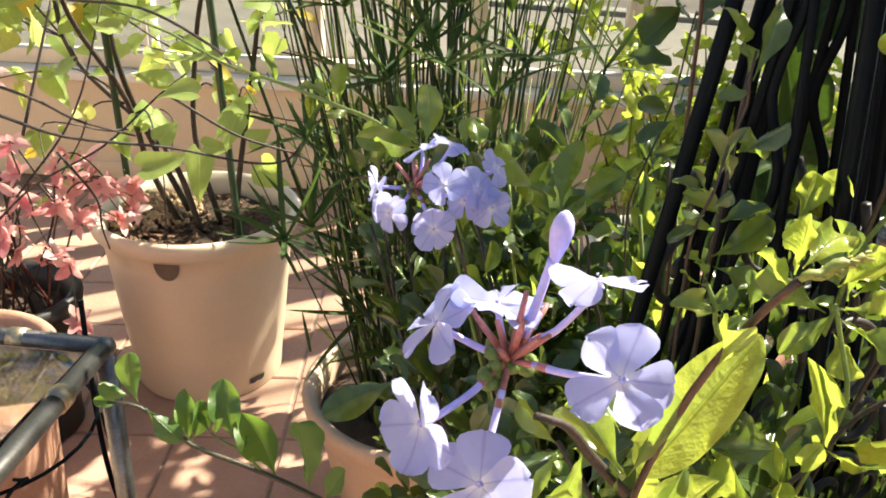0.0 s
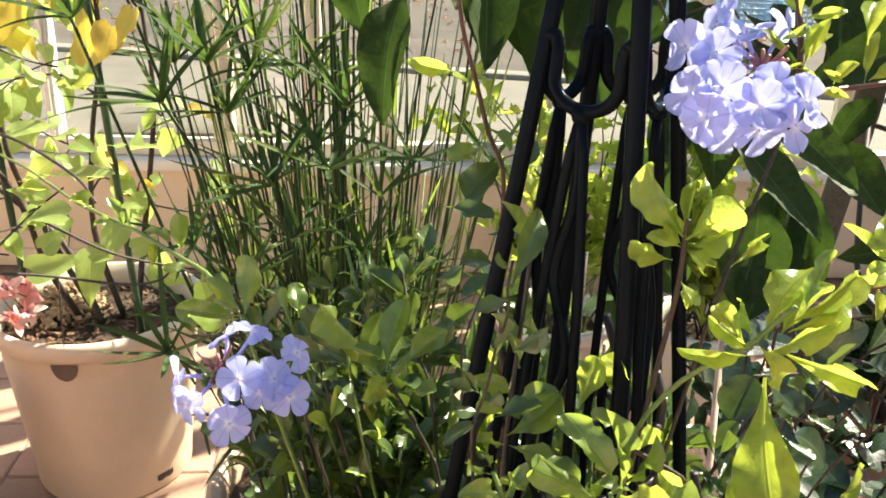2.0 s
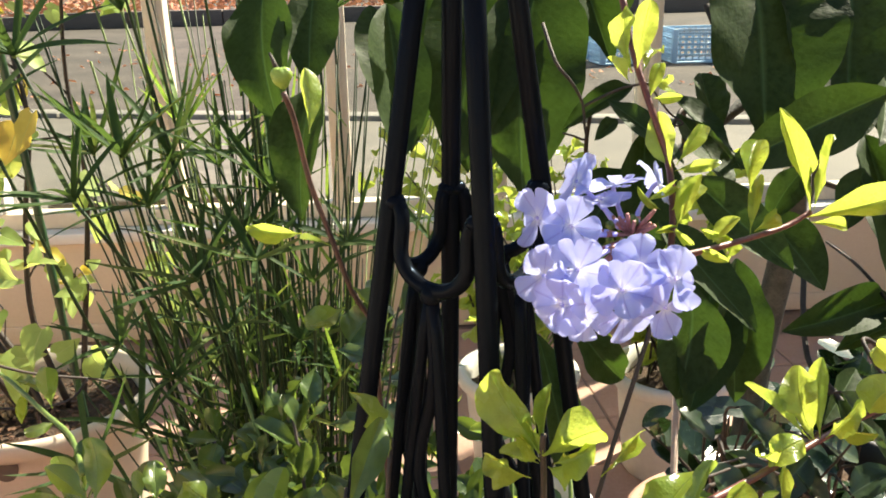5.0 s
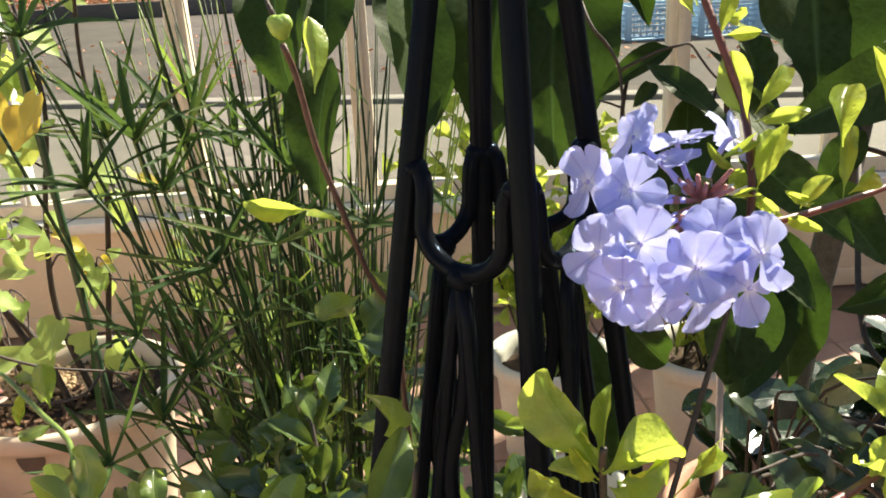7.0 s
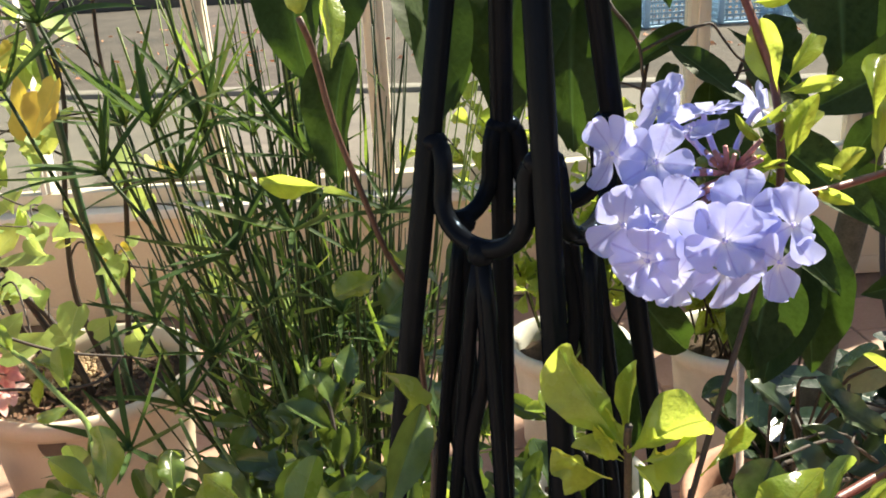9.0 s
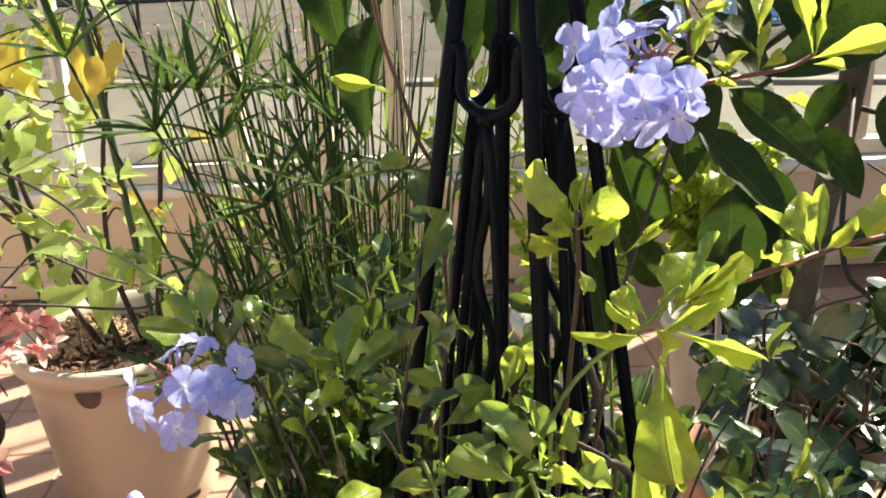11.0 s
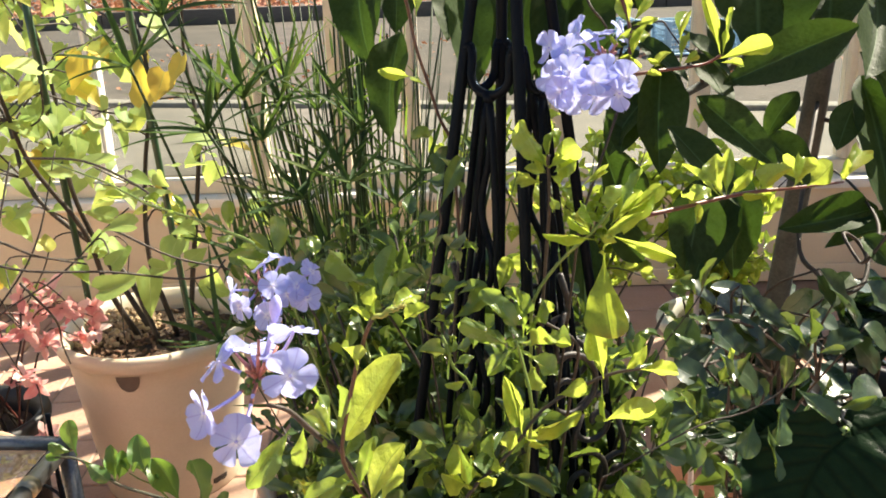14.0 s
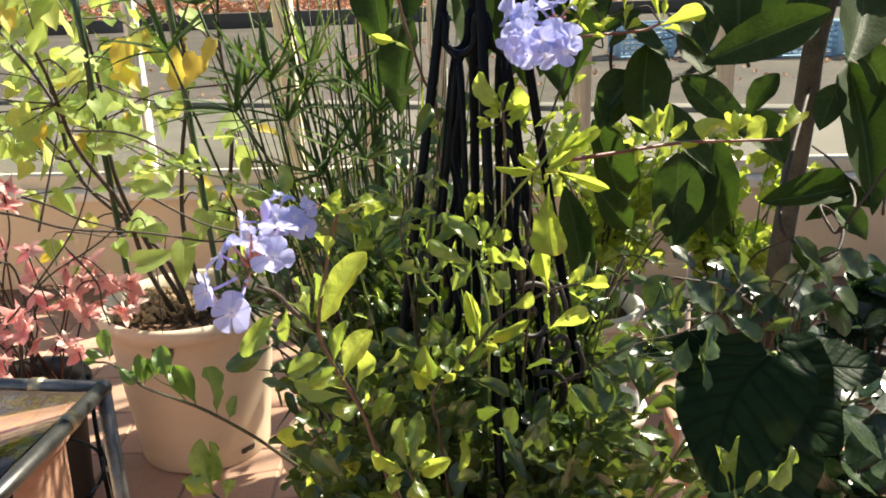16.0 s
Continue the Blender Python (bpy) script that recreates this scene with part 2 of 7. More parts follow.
BLACK_POT = plain("black plastic", (0.01, 0.01, 0.01), (0.02, 0.02, 0.02), 20, 0.5)
WHITE_POT = plain("white pot", (0.68, 0.65, 0.58), (0.78, 0.75, 0.68), 9, 0.4, relief=0.1)
CHIP = plain("bark chip", (0.09, 0.045, 0.025), (0.30, 0.17, 0.10), 60, 0.9, relief=0.6, per_piece=0.3)
SOIL = plain("soil", (0.035, 0.022, 0.014), (0.12, 0.075, 0.045), 40, 0.95, relief=1.0, depth=0.006)
PUMICE = plain("pumice grit", (0.42, 0.28, 0.16), (0.62, 0.45, 0.28), 90, 0.9, relief=0.8, per_piece=0.4)
STAKE = plain("green stake", (0.016, 0.042, 0.020), (0.03, 0.07, 0.03), 30, 0.35)
TILE = plain("terracotta tile", (0.41, 0.24, 0.172), (0.52, 0.33, 0.25), 7, 0.62, relief=0.25, fine=16, per_piece=0.18)
GROUT = plain("grout", (0.25, 0.17, 0.13), (0.34, 0.24, 0.19), 30, 0.9, relief=0.5)
WALL_PAINT = plain("beige wall paint", (0.68, 0.54, 0.37), (0.76, 0.62, 0.44), 3, 0.75, relief=0.3, fine=40)
FRAME_PAINT = plain("cream frame paint", (0.66, 0.57, 0.42), (0.74, 0.66, 0.51), 5, 0.4, relief=0.06)
SILL_PAINT = plain("white sill", (0.72, 0.68, 0.60), (0.80, 0.77, 0.70), 6, 0.4, relief=0.08)
EARTH = plain("garden earth", (0.042, 0.033, 0.025), (0.105, 0.084, 0.066), 1.3, 0.95, relief=0.8, depth=0.02, fine=12)
CONCRETE = plain("pale concrete", (0.090, 0.078, 0.060), (0.150, 0.130, 0.102), 4, 0.85, relief=0.4)
KERB = plain("white kerb", (0.15, 0.135, 0.11), (0.23, 0.21, 0.175), 4, 0.85, relief=0.4)
TIMBER = plain("dark timber", (0.07, 0.055, 0.045), (0.15, 0.12, 0.10), 5, 0.8, relief=0.5, stretch=(1, 8, 8), per_piece=0.3)
PALE_TIMBER = plain("weathered plank", (0.42, 0.32, 0.25), (0.58, 0.46, 0.37), 4, 0.8, relief=0.4, stretch=(1, 8, 8))
LITTER = leaf_material("fallen leaf", (0.36, 0.12, 0.07), (0.55, 0.26, 0.15), (0.5, 0.38, 0.2), (0.6, 0.25, 0.1), share=0.15, rough=0.7)
CRATE_BLUE = plain("blue crate plastic", (0.36, 0.50, 0.63), (0.45, 0.60, 0.72), 6, 0.45, relief=0.1)


def glass_material():
    n = Nodes("glass")
    b = n.bsdf.inputs
    b["Base Color"].default_value, b["Roughness"].default_value = (0.93, 0.97, 0.95, 1), 0.02
    b["Transmission Weight"].default_value, b["IOR"].default_value = 1.0, 1.45
    return n.mat


def pane_material():
    """Window glass so thin that it does not bend the view: clear, with a faint gloss."""
    n = Nodes("window glass")
    clear, gloss, mixer, fr = n.add("BsdfTransparent"), n.add("BsdfGlossy"), n.add("MixShader"), n.add("Fresnel")
    clear.inputs[0].default_value = (0.93, 0.95, 0.93, 1)
    gloss.inputs["Roughness"].default_value = 0.03
    fr.inputs["IOR"].default_value = 1.06
    n.link(fr.outputs[0], mixer.inputs[0])
    n.link(clear.outputs[0], mixer.inputs[1])
    n.link(gloss.outputs[0], mixer.inputs[2])
    n.link(mixer.outputs[0], n.out.inputs[0])
    return n.mat


GLASS, PANE = glass_material(), pane_material()

# ---------------------------------------------------------------- building helpers
WORLD = {}


def thing(name, base, label, category, group="", kind="", turn=0.0):
    ob = new(name)
    m = Matrix.Translation(base) @ pose(0, 0, 0, 0, 0, turn)
    ob.matrix_basis = m
    WORLD[ob] = m
    return tagged(ob, label, category, group, kind)


def mesh_of(bm, name, material, smooth=True):
    me = bpy.data.meshes.new(name)
    bmesh.ops.recalc_face_normals(bm, faces=bm.faces)
    bm.to_mesh(me)
    bm.free()
    me.materials.append(material)
    me.polygons.foreach_set("use_smooth", [smooth] * len(me.polygons))
    return me


def part(name, bm, material, parent, label="", m=None, smooth=True, kind=""):
    """Links a bmesh (or a finished mesh) as one part, with its world pose m."""
    me = bm if isinstance(bm, bpy.types.Mesh) else mesh_of(bm, name, material, smooth)
    ob = new(name, me)
    m = m or Matrix()
    WORLD[ob] = m
    if parent is not None:
        ob.parent = parent
        ob.matrix_basis = WORLD[parent].inverted() @ m
    else:
        ob.matrix_basis = m
    return tagged(ob, label, kind=kind)


def tube(bm, points, radii, sides=8, caps=True):
    """A tube along points. radii: one number, one at each end, or a list along it."""
    pts = [Vector(p) for p in points]
    k = len(pts)
    r0, r1 = radii if isinstance(radii, tuple) else (0, 0) if isinstance(radii, list) else (radii, radii)
    rings, side = [], None
    for i, p in enumerate(pts):
        d = (pts[min(i + 1, k - 1)] - pts[max(i - 1, 0)]).normalized()
        side = d.orthogonal().normalized() if side is None else (side - d * side.dot(d)).normalized()
        up = d.cross(side)
        r = radii[i] if isinstance(radii, list) else r0 + (r1 - r0) * i / (k - 1)
        rings.append([bm.verts.new(p + (side * math.cos(a) + up * math.sin(a)) * r) for a in (2 * math.pi * j / sides for j in range(sides))])
    for a, b in zip(rings, rings[1:]):
        for j in range(sides):
            bm.faces.new((a[j], a[(j + 1) % sides], b[(j + 1) % sides], b[j]))
    if caps:
        bm.faces.new(rings[0])
        bm.faces.new(rings[-1])
    return bm


def smooth_path(points, steps=5):
    """A smooth curve through the points."""
    p = [Vector(q) for q in points]
    p = [p[0] * 2 - p[1]] + p + [p[-1] * 2 - p[-2]]
    out = []
    for a, b, c, d in zip(p, p[1:], p[2:], p[3:]):
        for i in range(steps):
            t = i / steps
            out.append(0.5 * (2 * b + (c - a) * t + (2 * a - 5 * b + 4 * c - d) * t * t + (3 * b - a - 3 * c + d) * t**3))
    return out + [p[-2]]


def box(bm, lo, hi, bevel=0.0):
    """A box between two corners, its edges bevelled."""
    lo, hi = Vector(lo), Vector(hi)
    made = bmesh.ops.create_cube(bm, size=1, matrix=Matrix.Translation((lo + hi) / 2) @ Matrix.Diagonal((*(hi - lo), 1)))
    if bevel:
        edges = list({e for v in made["verts"] for e in v.link_edges})
        bmesh.ops.bevel(bm, geom=edges, offset=bevel, segments=2, affect="EDGES", profile=0.5)
    return bm


def lathe(bm, profile, centre, sides=40, close=False):
    """A turned form from (radius, height) pairs."""
    c = Vector(centre)
    rings = []
    for r, z in profile:
        rings.append([bm.verts.new(c + Vector((r * math.cos(a), r * math.sin(a), z))) for a in (2 * math.pi * j / sides for j in range(sides))])
    for a, b in zip(rings, rings[1:]):
        for j in range(sides):
            bm.faces.new((a[j], a[(j + 1) % sides], b[(j + 1) % sides], b[j]))
    bm.faces.new(rings[0])
    if close:
        bm.faces.new(rings[-1])
    return bm


# ---------------------------------------------------------------- leaves
def half_width(shape, v):
    """Half the width of a unit leaf at v along it."""
    if shape in ("spoon", "pear"):
        k = 0.64 if shape == "spoon" else 0.76
        if v > k:
            f = (v - k) / (1 - k)
            return 0.5 * max(0.0, 1 - f ** (2.5 if shape == "spoon" else 3.5)) ** 0.5
        f = max(0.0, (v - 0.06) / (k - 0.06))
        return 0.03 + 0.47 * (f * f * (3 - 2 * f)) ** (0.85 if shape == "spoon" else 1.1)
    if shape == "lance":
        return 0.02 + 0.48 * math.sin(1.5708 * v / 0.42) ** 0.85 if v < 0.42 else 0.5 * (1 - ((v - 0.42) / 0.58) ** 2.2) ** 0.9
    if shape == "heart":
        return 0.5 * math.sqrt(max(0.0, 1 - ((v - 0.17) / 0.29) ** 2)) if v < 0.17 else 0.5 * (1 - ((v - 0.17) / 0.83) ** 1.45)
    if shape == "broad":
        return 0.5 * math.sqrt(max(0.0, 1 - ((v - 0.3) / 0.42) ** 2)) if v < 0.3 else 0.5 * (1 - ((v - 0.3) / 0.7) ** 2.1) ** 0.8
    if shape == "strap":
        return 0.3 + 0.2 * math.sin(1.5708 * v / 0.35) if v < 0.35 else 0.5 * (1 - ((v - 0.35) / 0.65) ** 2.2)
    return 0.5 * max(0.0, 1 - ((v - 0.5) / 0.5) ** 2) ** 0.62


def leaf_mesh(shape, material, fold=0.25, curl=0.3, wave=0.05, seed=0, rows=9, cols=4, ribs=0.0, quilt=0.0):
    """A leaf one long (along y) and one wide, folded at the midrib, curled, bent and twisted, with wavy edges."""
    rg = random.Random(seed)
    bm = bmesh.new()
    uv = bm.loops.layers.uv.new("UVMap")
    where, grid = {}, []
    ph, bend, twist, lop = rg.uniform(0, 6.28), rg.uniform(-0.14, 0.14), rg.uniform(-0.45, 0.45), rg.uniform(-0.1, 0.1)
    if shape in ("strap", "round"):
        bend, twist = bend * 0.4, 0.0 if shape == "strap" else twist * 0.35
    low = -0.1 if shape in ("heart", "broad") else 0.0
    for r in range(rows + 1):
        v = low + (1 - low) * 0.5 * (1 - math.cos(math.pi * (r / rows) ** 0.92))
        w = half_width(shape, min(v, 0.9985))
        line = []
        for c in (2 * k / cols - 1 for k in range(cols + 1)):
            y = v + (0.12 * (1 - abs(c)) ** 0.6 * (0.17 - v) / 0.27 if shape in ("heart", "broad") and v < 0.17 else 0.0)
            x = c * w * (1 + lop * c)
            z = fold * abs(c) ** 1.3 * w - curl * v * v * 0.5 + wave * abs(c) ** 2 * (math.sin(v * 9 + ph + 1.3 * c) + 0.5 * math.sin(v * 21 + 2 * ph + 2.0 * c)) * min(1.0, 4 * w)
            if ribs:
                z += ribs * math.sin((v - 0.5 * abs(c) * w) * 62) * min(1.0, 3 * abs(c)) * (1 - abs(c) * 0.5)
            if quilt:
                ribbed = (v - 0.42 * abs(x)) * 7.5
                cell = abs(math.sin(math.pi * ribbed)) ** 0.55 * (0.62 + 0.38 * abs(math.sin(abs(x) * 34 + 1.7 * math.floor(ribbed))) ** 0.6) * min(1.0, abs(x) / 0.035) ** 0.7
                z += quilt * cell
            a = twist * v
            x, z = x * math.cos(a) - z * math.sin(a), x * math.sin(a) + z * math.cos(a)
            vert = bm.verts.new((x + bend * math.sin(3.1416 * v), y, z))
            where[vert] = (0.5 + 0.5 * c, max(v, 0.0))
            line.append(vert)
        grid.append(line)
    for a, b in zip(grid, grid[1:]):
        for i in range(cols):
            f = bm.faces.new((a[i], a[i + 1], b[i + 1], b[i]))
            for lp in f.loops:
                lp[uv].uv = where[lp.vert]
    me = bpy.data.meshes.new("leaf")
    bm.to_mesh(me)
    bm.free()
    me.materials.append(material)
    me.polygons.foreach_set("use_smooth", [True] * len(me.polygons))
    return me


def leaf_pose(base, tip, width, face, depth=1.0):
    """The pose that lays a unit leaf from base to tip, its upper side towards face."""
    b, e = Vector(base), Vector(tip)
    d = e - b
    ln = d.length
    y = d / ln
    z = Vector(face) - y * y.dot(Vector(face))
    z = z.normalized() if z.length > 1e-4 else y.orthogonal().normalized()
    x = y.cross(z)
    m = Matrix((x * width, y * ln, z * (width + ln) * 0.5 * depth)).transposed().to_4x4()
    m.translation = b
    return m


def leaf_set(shape, material, count, fold, curl, wave, seed, rows=9, cols=4, ribs=0.0, quilt=0.0):
    rng = random.Random(seed)
    return [leaf_mesh(shape, material, fold * rng.uniform(0.4, 1.5), curl * rng.uniform(-0.3, 1.6), wave * rng.uniform(0.4, 1.6), seed * 31 + i, rows, cols, ribs, quilt) for i in range(count)]


def joined_leaves(name, sets, poses, material, parent, label=""):
    """Many leaves that nobody could count, as one mesh."""
    data = []
    for me in sets:
        co = np.zeros(len(me.vertices) * 3)
        me.vertices.foreach_get("co", co)
        fs = [tuple(p.vertices) for p in me.polygons]
        uvs = np.zeros(len(me.loops) * 2)
        me.uv_layers[0].data.foreach_get("uv", uvs)
        data.append((co.reshape(-1, 3), np.array(fs), uvs))
    vs, fs, us, at = [], [], [], 0
    for i, m in enumerate(poses):
        co, f, uvs = data[i % len(data)]
        a = np.array(m)
        vs.append(co @ a[:3, :3].T + a[:3, 3])
        fs.append(f + at)
        us.append(uvs)
        at += len(co)
    me = bpy.data.meshes.new(name)
    me.from_pydata(np.concatenate(vs).tolist(), [], np.concatenate(fs).tolist())
    layer = me.uv_layers.new(name="UVMap")
    layer.data.foreach_set("uv", np.concatenate(us))
    me.materials.append(material)
    me.polygons.foreach_set("use_smooth", [True] * len(me.polygons))
    return part(name, me, material, parent, label, kind="stuff")


SPOON = leaf_set("spoon", SHRUB_LEAF, 14, 0.55, 0.9, 0.14, 1, 18, 8)
# shrub leaves with shade painted into their colour, also for single twigs
SPOON_SHADED = leaf_set("spoon", SHADED_INNER_LEAF, 10, 0.40, 0.6, 0.09, 16, 14, 8)
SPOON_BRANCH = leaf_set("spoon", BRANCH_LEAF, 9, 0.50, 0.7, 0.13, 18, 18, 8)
SPOON_SMALL = leaf_set("spoon", SHADED_INNER_LEAF, 10, 0.38, 0.5, 0.07, 13, 8, 4)
SPOON_SMALL_YOUNG = leaf_set("spoon", YOUNG_LEAF, 6, 0.4, 0.5, 0.07, 14, 8, 4)
GLOSSY = leaf_set("oval", GLOSSY_LEAF, 7, 0.22, 0.45, 0.05, 15, 12, 6)
SPOON_YOUNG = leaf_set("spoon", YOUNG_LEAF, 14, 0.75, 1.0, 0.17, 2, 20, 8)
OVAL_YOUNG = [leaf_mesh("oval", YOUNG_LEAF, 0.35, 0.35, 0.05, 3, 22, 10)]
SPOON_YELLOW = [leaf_mesh("pear", YELLOWED_LEAF, 0.30, 0.3, 0.10, 5, 20, 10)]
LANCE = leaf_set("lance", TREE_LEAF, 8, 0.34, 0.45, 0.035, 4, 34, 8, ribs=0.010)
HEART = leaf_set("heart", VINE_LEAF, 7, 0.2, 0.3, 0.03, 5, 9, 4)
HEART_GOLD = leaf_set("heart", GOLD_LEAF, 2, 0.3, 0.4, 0.05, 6)
PINK = leaf_set("lance", PINK_LEAF, 5, 0.4, 0.5, 0.05, 7, 6, 2)
FLESHY = leaf_set("round", FLESHY_LEAF, 6, 0.14, 0.3, 0.02, 8, 14, 8)
STRAP = leaf_set("strap", SEDGE_LEAF, 6, 0.06, 2.0, 0.0, 9, 12, 2)
STRAP_YOUNG = leaf_set("strap", SEDGE_YOUNG, 3, 0.03, 0.3, 0.0, 10, 6, 2)
FALLEN = leaf_set("oval", LITTER, 3, 0.5, 0.5, 0.08, 11)
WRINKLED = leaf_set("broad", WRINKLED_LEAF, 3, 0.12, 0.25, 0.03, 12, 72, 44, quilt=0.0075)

# ---------------------------------------------------------------- the setting
WALL_TURN = -3.4


def wall_y(x):
    """The inner face of the window wall."""
    return 2.74 - 0.06 * x


floor_bm = bmesh.new()
box(floor_bm, (-3.2, -2.6, -0.12), (3.4, 3.0, -0.004))
floor = tagged(part("floor", floor_bm, GROUT, None), "terracotta-tiled terrace floor with grey-brown joints", "floor", kind="structure")

ground_bm = bmesh.new()
bmesh.ops.create_grid(ground_bm, x_segments=60, y_segments=60, size=400)
for v in ground_bm.verts:
    v.co.y += 300
    v.co.z = -0.10 + 0.03 * noise.noise(v.co * 0.2)
tagged(part("ground", ground_bm, EARTH, None), "dry grey-brown garden earth beyond the window wall", "ground", kind="structure")

wall = thing("wall_north", (0, 2.8, 0), "low beige painted wall under the windows", "wall", kind="structure")
WALL_M = Matrix.Translation((0, 2.74, 0)) @ pose(0, 0, 0, 0, 0, WALL_TURN)
bm = bmesh.new()
box(bm, (-3.3, 0.0, -0.1), (3.5, 0.16, 0.335), 0.004)
part("wall_body", bm, WALL_PAINT, wall, m=WALL_M)
bm = bmesh.new()
box(bm, (-3.3, -0.012, 0.0), (3.5, -0.002, 0.06), 0.003)
part("baseboard", bm, WALL_PAINT, wall, m=WALL_M)
bm = bmesh.new()
box(bm, (-3.3, -0.03, 0.338), (3.5, 0.17, 0.372), 0.005)
part("sill", bm, SILL_PAINT, wall, "white sunlit window sill", m=WALL_M)

window = thing("window_1", (0, 2.8, 0.37), "cream-framed row of tall glazed windows above the low wall", "window", kind="structure")
bm = bmesh.new()
box(bm, (-3.3, 0.03, 0.374), (3.5, 0.09, 0.425), 0.004)
part("bottom_rail", bm, FRAME_PAINT, window, m=WALL_M)
bm = bmesh.new()
box(bm, (-3.3, 0.03, 2.15), (3.5, 0.09, 2.22), 0.004)
part("top_rail", bm, FRAME_PAINT, window, m=WALL_M)
POSTS = (-2.5, -1.72, -0.935, -0.40, -0.115, 0.125, 0.62, 1.10, 1.62, 2.3, 3.0)
for px_ in POSTS:
    bm = bmesh.new()
    slim = px_ == -0.935
    half = 0.016 if slim else 0.031
    box(bm, (px_ - half, 0.026, 0.428), (px_ + half, 0.094, 2.147), 0.004)
    box(bm, (px_ - half * 0.4, 0.014, 0.428), (px_ + half * 0.4, 0.0255, 2.147), 0.002)
    part("mullion", bm, SILL_PAINT if slim else FRAME_PAINT, window, "slim white mullion" if slim else "", m=WALL_M)
for a, b in zip(POSTS, POSTS[1:]):
    if b - a < 0.3:
        continue
    bm = bmesh.new()
    box(bm, (a + 0.032, 0.058, 0.426), (b - 0.032, 0.062, 2.149))
    part("pane", bm, PANE, window, m=WALL_M)

for nm, lo, hi in (("wall_south", (-3.3, -2.75, -0.1), (3.5, -2.6, 0.9)), ("wall_west", (-3.3, -2.6, -0.1), (-3.16, 2.9, 1.0)), ("wall_east", (2.7, -2.6, -0.1), (2.85, 2.55, 1.75))):
    bm = bmesh.new()
    box(bm, lo, hi, 0.004)
    tagged(part(nm, bm, WALL_PAINT, None), "beige painted terrace wall", "wall", kind="structure")

# ---------------------------------------------------------------- the garden beyond
apron = thing("concrete_apron", (0, 5, -0.1), "sunlit pale concrete apron outside the windows", "pavement", kind="structure")
EDGE_M = Matrix.Translation((0.15, 7.15, -0.1)) @ pose(0, 0, 0, 0, 0, -16.2)
bm = bmesh.new()
box(bm, (-8.0, -4.6, -0.1), (8.0, -0.104, 0.035), 0.01)
bmesh.ops.bisect_plane(bm, geom=bm.verts[:] + bm.edges[:] + bm.faces[:], plane_co=EDGE_M.inverted() @ Vector((0, 2.98, 0)), plane_no=EDGE_M.inverted().to_3x3() @ Vector((0.06, 1, 0)), clear_inner=True)
part("slab", bm, CONCRETE, apron, m=EDGE_M)
for i in range(9):
    bm = bmesh.new()
    box(bm, (-0.79, -0.1, -0.06), (0.79, 0.1, 0.075), 0.012)
    part("kerb_stone", bm, KERB, apron, m=EDGE_M @ Matrix.Translation((-6.4 + 1.6 * i, 0, 0)))
block = thing("concrete_block", (-0.55, 3.5, -0.1), "sunlit white concrete block outside the window", "block")
bm = bmesh.new()
box(bm, (-0.95, 3.3, -0.1), (-0.25, 3.75, 0.33), 0.012)
part("body", bm, CONCRETE, block)
beam = thing("timber_beam", (0, 19, -0.1), "dark weathered timber beam lying on the earth", "timber")
for i in range(8):
    bm = bmesh.new()
    box(bm, (-18 + 4.0 * i, 19.0, -0.1), (-14.02 + 4.0 * i, 19.25, 0.20 + 0.03 * math.sin(i * 2.3)), 0.015)
    part("board", bm, TIMBER, beam)
rng = random.Random(5)
poses = []
for _ in range(5200):
    x, y = rng.uniform(-18, 13), 19.4 + 15 * rng.random() ** 1.6
    b = Vector((x, y, -0.06 + rng.uniform(0, 0.05)))
    a = rng.uniform(0, 6.28)
    poses.append(leaf_pose(b, b + Vector((math.cos(a), math.sin(a), rng.uniform(-0.2, 0.5))) * rng.uniform(0.12, 0.28), rng.uniform(0.08, 0.16), (rng.uniform(-1, 1), rng.uniform(-1, 1), 1)))
for _ in range(420):
    x, y = rng.uniform(-6, 8), rng.uniform(8.2, 14)
    b = Vector((x, y, -0.08))
    a = rng.uniform(0, 6.28)
    poses.append(leaf_pose(b, b + Vector((math.cos(a), math.sin(a), rng.uniform(0, 0.5))) * rng.uniform(0.04, 0.09), rng.uniform(0.03, 0.05), (rng.uniform(-1, 1), rng.uniform(-1, 1), 1)))
litter = joined_leaves("fallen_leaves", FALLEN, poses, LITTER, None)
tagged(litter, "reddish-brown fallen leaves scattered on the garden earth", "fallen leaves", kind="stuff")


